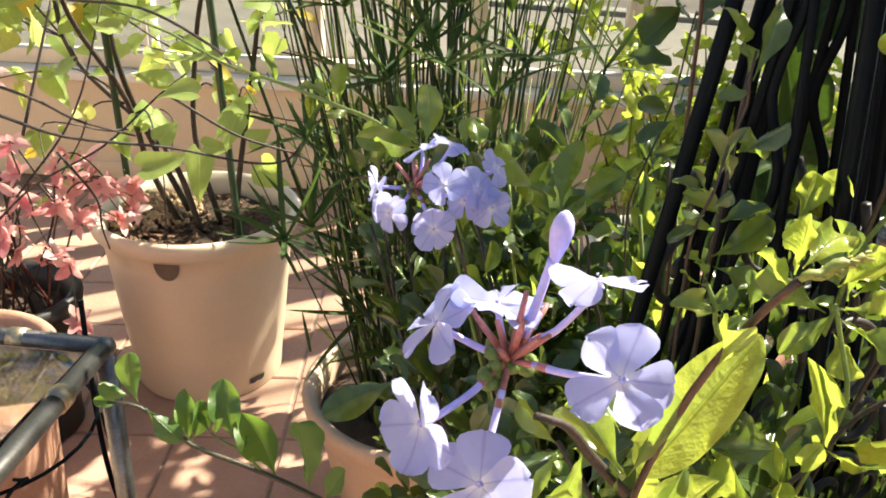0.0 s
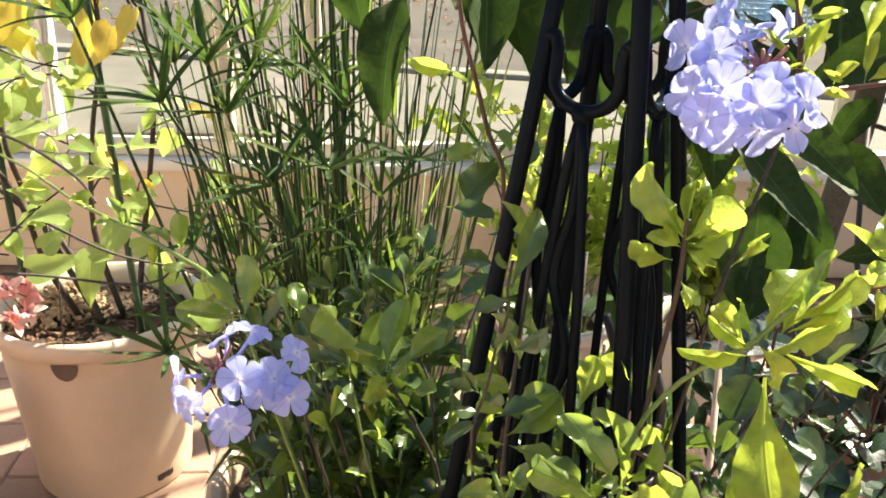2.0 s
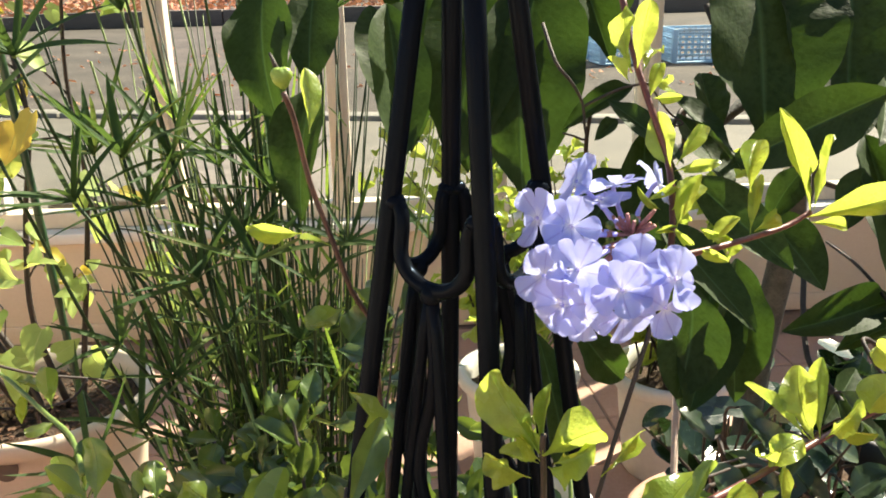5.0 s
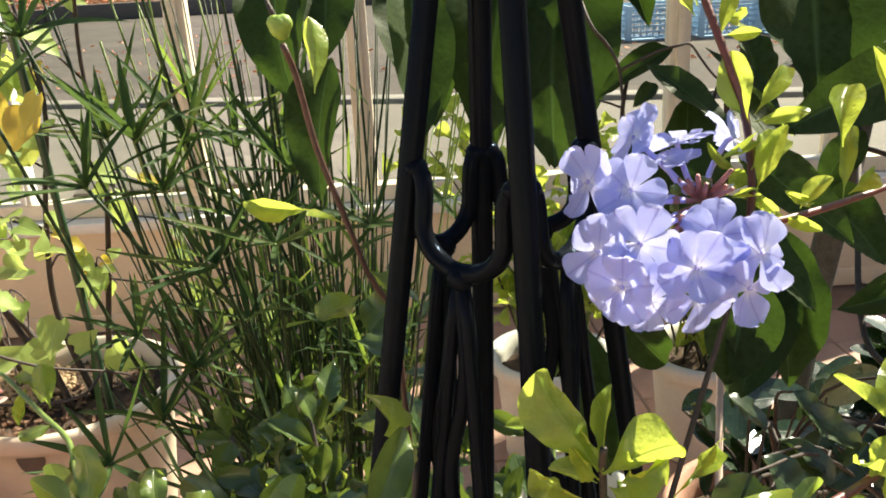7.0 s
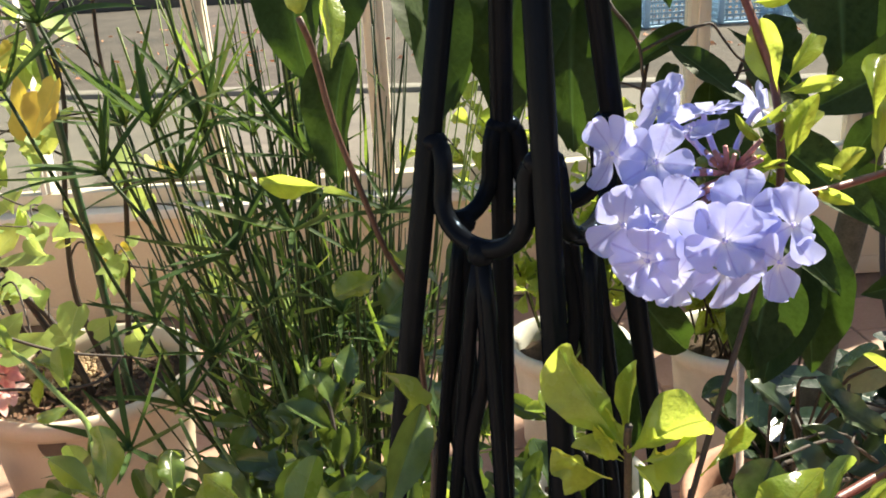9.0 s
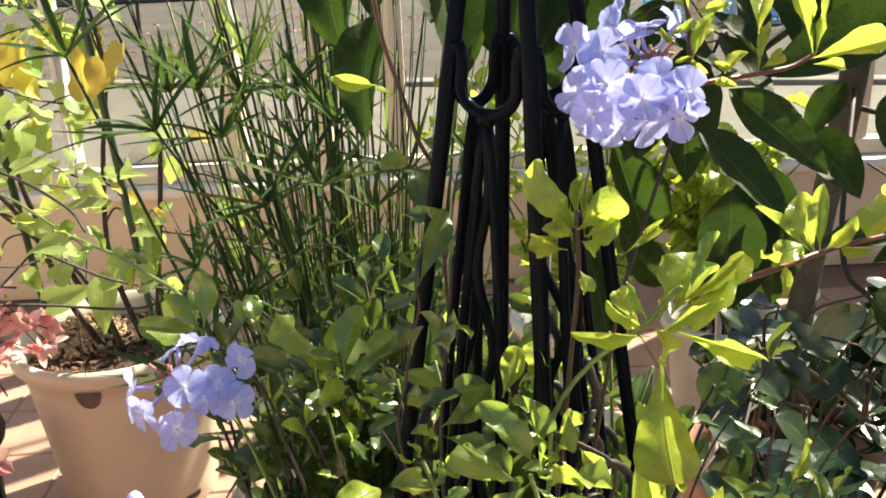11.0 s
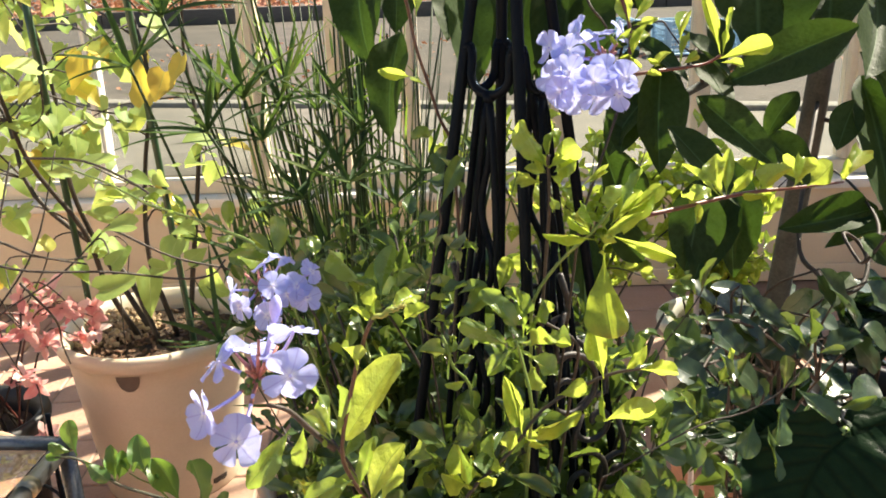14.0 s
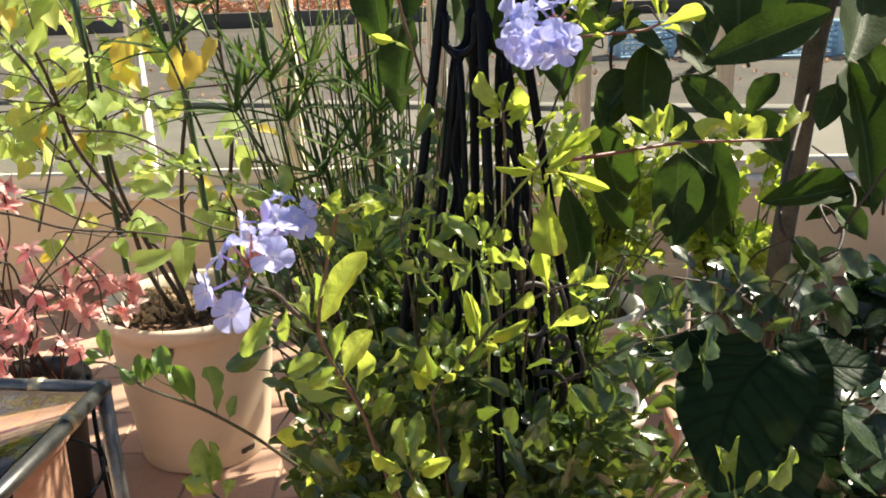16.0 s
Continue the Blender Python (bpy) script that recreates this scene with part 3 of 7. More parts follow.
def crate(x, y, turn):
    """A plastic harvest crate with a grid of slots in its sides."""
    c = thing("plastic_crate", (x, y, -0.09), "light blue plastic harvest crate with slotted sides", "crate", "crates in the garden", turn=turn)
    m = WORLD[c]
    w, d, h = 0.34, 0.24, 0.4
    bm = bmesh.new()
    box(bm, (-w, -d, 0), (w, d, 0.02), 0.004)
    part("base", bm, CRATE_BLUE, c, m=m)
    for sx, sy in ((-1, -1), (1, -1), (1, 1), (-1, 1)):
        bm = bmesh.new()
        box(bm, (sx * w - 0.03, sy * d - 0.03, 0.021), (sx * w + 0.03, sy * d + 0.03, h), 0.005)
        part("corner", bm, CRATE_BLUE, c, m=m)
    for horizontal, s in ((1, -1), (1, 1), (0, -1), (0, 1)):
        bm = bmesh.new()
        ln = (w if horizontal else d) - 0.032
        for k in range(6):
            z = 0.03 + k * 0.062
            lo, hi = ((-ln, s * d - 0.008, z), (ln, s * d + 0.008, z + 0.02)) if horizontal else ((s * w - 0.008, -ln, z), (s * w + 0.008, ln, z + 0.02))
            box(bm, lo, hi)
        for k in range(8):
            q = -ln + (k + 0.5) * 2 * ln / 8
            lo, hi = ((q - 0.009, s * d - 0.006, 0.03), (q + 0.009, s * d + 0.006, h)) if horizontal else ((s * w - 0.006, q - 0.009, 0.03), (s * w + 0.006, q + 0.009, h))
            box(bm, lo, hi)
        box(bm, *(((-ln, s * d - 0.012, h - 0.03), (ln, s * d + 0.012, h)) if horizontal else ((s * w - 0.012, -ln, h - 0.03), (s * w + 0.012, ln, h))), 0.003)
        part("side", bm, CRATE_BLUE, c, m=m)
    return c


for x, y, a in ((3.62, 10.4, 4), (4.5, 10.3, -3), (5.25, 10.1, 6), (2.7, 10.8, 0)):
    crate(x, y, a)


# ---------------------------------------------------------------- pots
def pot(name, x, y, top, foot, height, material, label, lip=0.018, soil=0.05, group=""):
    """A round flower pot with a rolled lip, its inside and its soil."""
    p = thing(name, (x, y, 0), label, "pot", group)
    bm = bmesh.new()
    t = 0.009
    prof = [(foot * 0.9, 0.004), (foot, 0.0), (foot + 0.004, 0.006)]
    for i in range(1, 9):
        f = i / 8
        prof.append((foot + (top - lip - foot) * f**0.85, 0.006 + (height - 0.05) * f))
    prof += [(top - lip * 0.45, height - 0.04), (top, height - 0.03), (top + 0.003, height - 0.015), (top, height - 0.004), (top - 0.007, height), (top - 0.016, height - 0.003), (top - lip - t, height - 0.03), (top - lip - t, height - soil - 0.02)]
    lathe(bm, prof, (x, y, 0), 56)
    part("body", bm, material, p)
    bm = bmesh.new()
    r = top - lip - t - 0.001
    rings = []
    rg = random.Random(int(x * 1000))
    for k in range(7):
        rr = r * k / 6
        rings.append([bm.verts.new((x + rr * math.cos(a), y + rr * math.sin(a), height - soil + rg.uniform(-0.008, 0.008))) for a in (6.283 * j / 28 for j in range(28))])
    for a, b in zip(rings, rings[1:]):
        for j in range(28):
            bm.faces.new((a[j], a[(j + 1) % 28], b[(j + 1) % 28], b[j]))
    bmesh.ops.remove_doubles(bm, verts=bm.verts[:], dist=0.0005)
    part("soil", bm, SOIL, p)
    return p


big_pot = pot("flower_pot", -0.482, 1.66, 0.209, 0.152, 0.385, RESIN, "large cream resin flower pot with a dark stamped plate")
# the dark half-round plate under the lip and the dark drain slot at the foot
bm = bmesh.new()
PLATE_A = -1.64
def on_pot(a, z, out):
    f = min(1.0, max(0.0, (z - 0.006) / 0.335))
    r = 0.152 + (0.209 - 0.018 - 0.152) * f**0.85 + out
    return Vector((-0.482 + r * math.cos(a), 1.66 + r * math.sin(a), z))
row = []
for i in range(13):
    q = -1 + i / 6
    low = 0.338 - 0.034 * math.sqrt(max(0.0, 1 - q * q * 0.92)) if abs(q) < 1 else 0.330
    row.append([bm.verts.new(on_pot(PLATE_A + q * 0.128, z, 0.0025)) for z in (0.340, low)])
for a, b in zip(row, row[1:]):
    bm.faces.new((a[0], b[0], b[1], a[1]))
part("stamped_plate", bm, RESIN_DARK, big_pot, "dark half-round plate under the lip")
bm = bmesh.new()
row = [[bm.verts.new(on_pot(-0.80 + i * 0.05, z, 0.002)) for z in (0.010, 0.038)] for i in range(6)]
for a, b in zip(row, row[1:]):
    bm.faces.new((a[0], b[0], b[1], a[1]))
part("drain_slot", bm, BLACK_POT, big_pot, "dark drain slot")

grit = thing("pumice_grit", (-0.56, 1.64, 0.335), "tan pumice grit heaped on the pot's soil", "grit", kind="stuff")
bm = bmesh.new()
rng = random.Random(8)
for _ in range(520):
    a, r = rng.uniform(0, 6.283), 0.1 * math.sqrt(rng.random())
    x, y = -0.592 + r * math.cos(a), 1.725 + r * math.sin(a) * 1.1
    if math.hypot(x + 0.482, y - 1.665) > 0.18:
        continue
    size = rng.uniform(0.003, 0.0085)
    z = 0.336 + 0.042 * max(0.0, 1 - r / 0.1) + rng.uniform(0, 0.008)
    bmesh.ops.create_icosphere(bm, subdivisions=1, radius=size, matrix=Matrix.Translation((x, y, z)) @ pose(0, 0, 0, rng.uniform(0, 180), rng.uniform(0, 180), 0) @ Matrix.Diagonal((1, rng.uniform(0.6, 1), rng.uniform(0.6, 1), 1)))
part("grains", bm, PUMICE, grit, kind="stuff", smooth=False)

chips = thing("bark_chips", (-0.45, 1.62, 0.335), "reddish-brown bark chips scattered over the pot's soil", "bark chips", kind="stuff")
bm = bmesh.new()
for _ in range(420):
    a, r = rng.uniform(0, 6.283), 0.178 * math.sqrt(rng.random())
    size = rng.uniform(0.004, 0.012)
    bmesh.ops.create_cube(bm, size=size, matrix=Matrix.Translation((-0.482 + r * math.cos(a), 1.66 + r * math.sin(a), 0.339 + rng.uniform(0, 0.006))) @ pose(0, 0, 0, rng.uniform(-35, 35), rng.uniform(-35, 35), rng.uniform(0, 180)) @ Matrix.Diagonal((1.3, rng.uniform(0.4, 0.8), 0.3, 1)))
part("chips", bm, CHIP, chips, kind="stuff", smooth=False)

sedge_pot = pot("sedge_pot", 0.01, 1.24, 0.215, 0.15, 0.25, TAN_POT, "wide tan resin pot holding the umbrella sedge")
shrub_pot = pot("shrub_pot", 0.15, 0.43, 0.165, 0.115, 0.27, CLAY, "terracotta pot under the flowering shrub")
pot("clay_pot", -0.665, 1.02, 0.148, 0.118, 0.41, CLAY, "terracotta pot standing under the glass table")
pot("black_pot", -0.78, 1.42, 0.13, 0.095, 0.30, BLACK_POT, "black plastic nursery pot with pink trailing leaves")
tree_pot = pot("tree_pot", 0.70, 1.17, 0.17, 0.12, 0.30, CLAY, "terracotta pot holding the broad-leaved tree")
white_pot = pot("white_pot", 0.44, 1.42, 0.11, 0.08, 0.2, WHITE_POT, "small white pot on the tiles")
fleshy_pot = pot("fleshy_pot", 0.93, 1.25, 0.11, 0.08, 0.34, BLACK_POT, "black plastic pot with fleshy dark leaves")


def stake(points):
    s = thing("plant_stake", points[0], "dark green plastic plant stake stuck in the pot", "stake", "stakes in the pot")
    bm = bmesh.new()
    tube(bm, smooth_path(points, 4), 0.0068, 10)
    a, b = Vector(points[0]), Vector(points[-1])
    for i in range(14):
        c = a.lerp(b, (i + 0.5) / 14)
        bmesh.ops.create_icosphere(bm, subdivisions=1, radius=0.003, matrix=Matrix.Translation(c + Vector((0.005 * math.cos(i * 2.1), 0.005 * math.sin(i * 2.1), 0))))
    part("rod", bm, STAKE, s)


stake([(-0.62, 1.67, 0.33), (-0.60, 1.60, 0.60), (-0.557, 1.45, 1.1)])
stake([(-0.374, 1.56, 0.33), (-0.397, 1.555, 0.8), (-0.425, 1.55, 1.3)])

# ---------------------------------------------------------------- glass table
C0 = Vector((-0.304, 0.703, 0.634))
E1, E2 = Vector((-0.991, 0.13, 0)).normalized(), Vector((-0.10, -0.995, 0)).normalized()
table = thing("glass_table", (C0.x, C0.y, 0), "grey steel tube side table with a clear glass top", "table")
R = 0.0095
corners = [C0, C0 + E1 * 0.42, C0 + E1 * 0.42 + E2 * 0.42, C0 + E2 * 0.42]
for a, b in zip(corners, corners[1:] + corners[:1]):
    bm = bmesh.new()
    tube(bm, [a, a.lerp(b, 0.5), b], R, 16)
    part("top_rail", bm, TUBE_METAL, table)
    d = (b - a).normalized()
    for q in (0.085, 0.335):
        bm = bmesh.new()
        c = a + d * q
        tube(bm, [c - d * 0.008, c + d * 0.008], R + 0.0018, 16)
        part("clamp", bm, BRASSY, table, "small worn metal clamp")
for c in corners:
    bm = bmesh.new()
    tube(bm, [c, c * 0.5 + Vector((c.x, c.y, 0)) * 0.5, Vector((c.x, c.y, 0.012))], R, 16)
    leg = part("leg", bm, TUBE_METAL, table)
    bm = bmesh.new()
    lathe(bm, [(R + 0.002, 0.0), (R + 0.003, 0.004), (R + 0.002, 0.02), (R - 0.001, 0.022)], (c.x, c.y, 0), 16, True)
    part("foot", bm, BLACK_POT, leg)
    bm = bmesh.new()
    bmesh.ops.create_uvsphere(bm, u_segments=14, v_segments=8, radius=R * 1.18, matrix=Matrix.Translation(c))
    part("corner_joint", bm, TUBE_METAL, table)
bm = bmesh.new()
box(bm, (0.012, 0.012, -0.004), (0.408, 0.408, 0.002), 0.001)
GM = Matrix((E1, E2, E1.cross(E2))).transposed().to_4x4()
GM.translation = C0
pane = part("glass_top", bm, GLASS, table, "clear glass sheet", m=GM)

stand = thing("iron_stand", (-0.62, 1.0, 0), "black wrought-iron plant stand with curled legs under the table", "plant stand")
for k in range(4):
    a = 0.6 + k * math.pi / 2
    u = Vector((math.cos(a), math.sin(a), 0))
    c = Vector((-0.64, 1.01, 0))
    side = Vector((-u.y, u.x, 0))
    pts = [c + u * 0.168 + Vector((0, 0, 0.46)), c + u * 0.165 + Vector((0, 0, 0.3)), c + u * 0.17 + Vector((0, 0, 0.15)), c + u * 0.19 + Vector((0, 0, 0.004))]
    bm = bmesh.new()
    tube(bm, smooth_path(pts), 0.0042, 8)
    part("leg", bm, IRON, stand)
    for up, way in ((1, 1), (-1, -1)):
        bm = bmesh.new()
        curl = [c + u * 0.172 + side * way * (0.006 + 0.021 * (1 - math.cos(t)) * (1 - 0.05 * t)) + Vector((0, 0, 0.27 + up * (0.004 + 0.034 * t / 2.6 + 0.014 * math.sin(t)))) for t in (4.6 * i / 18 for i in range(19))]
        tube(bm, curl, (0.003, 0.0022), 8)
        part("scroll", bm, IRON, stand)
bm = bmesh.new()
tube(bm, [Vector((-0.64 + 0.166 * math.cos(t), 1.01 + 0.166 * math.sin(t), 0.3)) for t in (6.2832 * i / 32 for i in range(33))], 0.0028, 8)
part("ring", bm, IRON, stand)

# ---------------------------------------------------------------- iron obelisk
OB = Vector((0.1505, 0.3405, 0.0))
obelisk = thing("garden_obelisk", (OB.x, OB.y, 0.22), "black wrought-iron garden obelisk standing in the shrub's pot", "obelisk")


# each post: where it stands at the height of 1.1 m, and how it spreads on the way down
LEGS = [(Vector(a), Vector(b)) for a, b in (((0.1276, 0.3515, 0), (-0.159, -0.054, 0)), ((0.151, 0.3187, 0), (0.0148, -0.126, 0)), ((0.1776, 0.359, 0), (0.1688, 0.1078, 0)), ((0.1478, 0.3623, 0), (-0.0034, 0.126, 0)))]


def ob_at(q, z, k=1.0):
    """A place on the obelisk: q counts the posts round it, parts of one lie between two posts."""
    ps = [a + b * (1.1 - z) for a, b in LEGS]
    c = (ps[0] + ps[1] + ps[2] + ps[3]) / 4
    i = int(math.floor(q)) % 4
    p = ps[i].lerp(ps[(i + 1) % 4], q - math.floor(q))
    return c + (p - c) * k + Vector((0, 0, z))


CORNERS = [0.0, 1.0, 2.0, 3.0]
for a in CORNERS:
    bm = bmesh.new()
    tube(bm, [ob_at(a, z) for z in (0.22, 0.5, 0.8, 1.0, 1.13, 1.24)], 0.0036, 10)
    part("post", bm, IRON, obelisk)
    for da in (0.3, 0.7):
        bm = bmesh.new()
        tube(bm, [ob_at(a + da, 0.22, 0.93), ob_at(a + da, 0.6, 0.93), ob_at(a + da, 0.9, 0.93), ob_at(a + da * 0.7 + 0.15, 0.99, 0.95), ob_at(a + da * 0.3 + 0.35, 1.044, 0.99), ob_at(a + 0.5, 1.0585, 1.0)], 0.0022, 8)
        part("bar", bm, IRON, obelisk)
    mid = a + 0.5
    bm = bmesh.new()
    run = (ob_at(a + 1, 0.7) - ob_at(a, 0.7)).normalized()
    pts = [ob_at(mid, 1.0585 - i * 0.0135, 0.9 + 0.1 * max(0.0, 1 - i / 4)) + run * (0.0055 * math.sin(i * 1.05 + a)) * min(1.0, i / 6) for i in range(60)]
    tube(bm, smooth_path(pts, 2), 0.0024, 8)
    part("wavy_bar", bm, IRON, obelisk)
    # the U-shaped hanger between two posts, its ends hooked round them
    bm = bmesh.new()
    pts = []
    for i in range(31):
        f = i / 30
        ang = math.pi * min(1.0, max(0.0, (f - 0.2) / 0.6))
        wide = 0.5 - 0.34 * math.cos(ang)
        z = 1.0715 - 0.0125 * math.sin(ang)
        if f < 0.2 or f > 0.8:
            k = (0.2 - f if f < 0.2 else f - 0.8) / 0.2
            z += 0.0135 * math.sin(k * 1.5708)
            wide += (-1 if f < 0.2 else 1) * 0.13 * k**3
        p0, p1 = ob_at(a, z), ob_at(a + 1.0, z)
        pts.append(p0.lerp(p1, wide))
    tube(bm, pts, 0.0027, 10)
    part("hanger", bm, IRON, obelisk)
    for f_ in (0.06, 0.94):
        bm = bmesh.new()
        bmesh.ops.create_icosphere(bm, subdivisions=2, radius=0.0037, matrix=Matrix.Translation(ob_at(a, 1.085).lerp(ob_at(a + 1.0, 1.085), f_)) @ Matrix.Diagonal((1, 1, 0.8, 1)))
        part("knob", bm, IRON, obelisk)
    bm = bmesh.new()
    bmesh.ops.create_icosphere(bm, subdivisions=2, radius=0.0041, matrix=Matrix.Translation(ob_at(mid, 1.0575)))
    part("collar", bm, IRON, obelisk)


def scroll(c, along, flip, growth):
    """A curled iron scroll round c, in the upright plane that holds the direction along."""
    bm = bmesh.new()
    pts = []
    for i in range(34):
        t = i / 33 * 8.2
        r = 0.0025 + growth * 1.75 * t
        pts.append(Vector(c) + Vector(along) * (r * math.cos(t) * flip) + Vector((0, 0, r * math.sin(t))))
    last = pts[-1]
    pts += [last + Vector((0, 0, 0.012)), last + Vector((0, 0, 0.03)) + Vector(along) * (0.006 * flip)]
    tube(bm, pts, 0.0021, 8)
    part("scroll", bm, RUSTY, obelisk, "curled iron scroll with worn paint")


scroll((0.178, 0.331, 0.900), (0.93, 0.36, 0), -1, 0.0011)
scroll((0.184, 0.330, 0.867), (0.93, 0.36, 0), 1, 0.0017)
scroll((0.205, 0.340, 0.838), (0.93, 0.36, 0), -1, 0.0013)
scroll((0.195, 0.330, 0.799), (0.93, 0.36, 0), 1, 0.0014)
scroll((0.222, 0.350, 0.790), (0.93, 0.36, 0), -1, 0.0010)
scroll((0.153, 0.310, 0.850), (0.93, 0.36, 0), -1, 0.0012)
for a in (2.0, 3.0):
    for zc, flip in ((0.9, 1), (0.86, -1)):
        q0, q1 = ob_at(a, zc), ob_at(a + 1.0, zc)
        scroll(q0.lerp(q1, 0.5 + 0.15 * flip), (q1 - q0).normalized(), flip, 0.0012)
bm = bmesh.new()
tube(bm, [ob_at(4 * i / 24, 0.30) for i in range(25)], 0.0026, 8)
part("hoop", bm, IRON, obelisk)

# ---------------------------------------------------------------- flowering shrub
shrub = thing("flowering_shrub", (0.15, 0.43, 0.24), "plumbago shrub with spoon-shaped green leaves and pale blue flower heads", "shrub")
FACE, FACE_BACKLIT = Vector((0.33, -0.45, 0.82)), Vector((-0.45, -0.85, 0.12))
rng = random.Random(21)


def shrub_stem(points, r=None, material=None):
    bm = bmesh.new()
    near = [Vector(points[0])]
    for q in points[1:]:
        start, q = near[-1], Vector(q)
        pieces = max(1, int((q - start).length / 0.03))
        near += [start.lerp(q, k / pieces) for k in range(1, pieces + 1)]
    pts = smooth_path(near, 3)
    tube(bm, pts, r or (0.0015, 0.0009), 7)
    part("stem", bm, material or (RED_STEM if points[0][2] > 0.985 else BROWN_STEM if rng.random() < 0.5 else GREEN_STEM), shrub)


def shrub_leaf(bx, by, bz, tx, ty, tz, w, sets=None, face=None):
    b, e = Vector((bx, by, bz)), Vector((tx, ty, tz))
    if sets is None:
        sets = SPOON_YOUNG if rng.random() < 0.16 + 0.7 * max(0.0, (bz - 0.93) * 8) else SPOON
    jit = Vector((rng.uniform(-0.5, 0.5), rng.uniform(-0.5, 0.5), rng.uniform(-0.35, 0.35)))
    toward = face or (FACE_BACKLIT if sets is SPOON_YOUNG else FACE)
    part("leaf", rng.choice(sets), None, shrub, m=leaf_pose(b, e, w * 0.93, toward + jit * 0.85, rng.choice((1, 1, 1, -0.6))))


# near shoot
shrub_stem([(0.15, 0.43, 0.28), (0.114, 0.321, 0.585), (0.069, 0.188, 0.873), (0.055, 0.175, 0.912), (0.052, 0.167, 0.934), (0.059, 0.161, 0.967), (0.065, 0.152, 0.99), (0.0695, 0.1455, 1.003)], (0.0015, 0.0009), RUSSET_STEM)
shrub_leaf(0.0535, 0.170, 0.936, 0.0765, 0.1745, 0.974, 0.0185, OVAL_YOUNG, Vector((-0.35, -0.9, 0.3)))
shrub_leaf(0.049, 0.166, 0.939, 0.057, 0.163, 0.966, 0.0061)
shrub_leaf(0.048, 0.168, 0.938, 0.036, 0.192, 0.947, 0.0133)
shrub_leaf(0.048, 0.167, 0.936, 0.044, 0.161, 0.942, 0.0057)
shrub_leaf(0.058, 0.173, 0.909, 0.064, 0.171, 0.934, 0.0072)
shrub_leaf(0.062, 0.175, 0.898, 0.075, 0.192, 0.92, 0.0152)
shrub_leaf(0.0705, 0.150, 1.002, 0.0705, 0.150, 1.0145, 0.0052, SPOON_YOUNG)
shrub_leaf(0.075, 0.157, 1.000, 0.0885, 0.165, 1.008, 0.0085, SPOON_YOUNG)
shrub_leaf(0.081, 0.153, 0.998, 0.0905, 0.153, 1.005, 0.0055, SPOON_YOUNG)
shrub_leaf(0.07, 0.149, 0.999, 0.062, 0.148, 1.008, 0.0038)
shrub_leaf(0.0615, 0.157, 0.976, 0.0610, 0.148, 0.995, 0.0072, SPOON_YOUNG)
shrub_leaf(0.055, 0.172, 0.914, 0.037, 0.161, 0.915, 0.0127)
shrub_leaf(0.047, 0.171, 0.948, 0.04, 0.185, 0.957, 0.0079)
shrub_leaf(0.062, 0.176, 0.9, 0.045, 0.157, 0.904, 0.0107)
# near flower stem
shrub_stem([(0.049, 0.166, 0.934), (0.039, 0.163, 0.947), (0.032, 0.159, 0.958), (0.024, 0.156, 0.963)])
shrub_leaf(0.031, 0.165, 0.946, 0.017, 0.146, 0.932, 0.0116)
shrub_leaf(0.037, 0.163, 0.948, 0.032, 0.165, 0.927, 0.0077)
# top shoot
shrub_stem([(0.15, 0.43, 0.28), (0.156, 0.364, 0.644), (0.163, 0.283, 1.004), (0.162, 0.279, 1.021), (0.161, 0.277, 1.03), (0.161, 0.276, 1.035)])
shrub_leaf(0.16, 0.276, 1.029, 0.145, 0.289, 1.046, 0.0147, SPOON_YOUNG)
shrub_leaf(0.161, 0.276, 1.029, 0.163, 0.283, 1.047, 0.0049, SPOON_YOUNG)
shrub_leaf(0.161, 0.276, 1.028, 0.176, 0.269, 1.042, 0.0139, SPOON_YOUNG)
shrub_leaf(0.161, 0.276, 1.028, 0.158, 0.285, 1.036, 0.0071, SPOON_YOUNG)
shrub_leaf(0.164, 0.275, 1.026, 0.173, 0.269, 1.031, 0.0095, SPOON_YOUNG)
shrub_leaf(0.16, 0.277, 1.025, 0.151, 0.284, 1.027, 0.0064, SPOON_YOUNG)
shrub_leaf(0.163, 0.278, 1.023, 0.168, 0.271, 1.021, 0.0078, SPOON_YOUNG)
shrub_leaf(0.161, 0.278, 1.025, 0.154, 0.278, 1.033, 0.0034, SPOON_YOUNG)
shrub_leaf(0.162, 0.276, 1.028, 0.165, 0.268, 1.037, 0.0038, SPOON_YOUNG)
shrub_leaf(0.158, 0.278, 1.02, 0.144, 0.286, 1.022, 0.0081, SPOON_YOUNG)
shrub_leaf(0.18, 0.281, 1.016, 0.197, 0.292, 1.023, 0.0048, SPOON_YOUNG)
shrub_leaf(0.163, 0.28, 1.011, 0.164, 0.268, 1.007, 0.0067, SPOON_YOUNG)
# whorl shoot
shrub_stem([(0.15, 0.43, 0.28), (0.152, 0.363, 0.62), (0.154, 0.281, 0.951), (0.167, 0.277, 0.974), (0.181, 0.262, 0.995), (0.187, 0.26, 1.003), (0.193, 0.257, 1.012)])
shrub_leaf(0.184, 0.261, 0.992, 0.155, 0.254, 0.998, 0.0068, SPOON_YOUNG)
shrub_leaf(0.188, 0.263, 0.997, 0.198, 0.271, 1.023, 0.0143, SPOON_YOUNG)
shrub_leaf(0.191, 0.26, 1.0, 0.205, 0.268, 1.016, 0.0093, SPOON_YOUNG)
shrub_leaf(0.194, 0.26, 1.005, 0.22, 0.268, 1.018, 0.0093)
shrub_leaf(0.193, 0.259, 1.002, 0.214, 0.257, 1.014, 0.008, SPOON_YOUNG)
shrub_leaf(0.186, 0.262, 0.995, 0.188, 0.24, 0.991, 0.0097, SPOON_YOUNG)
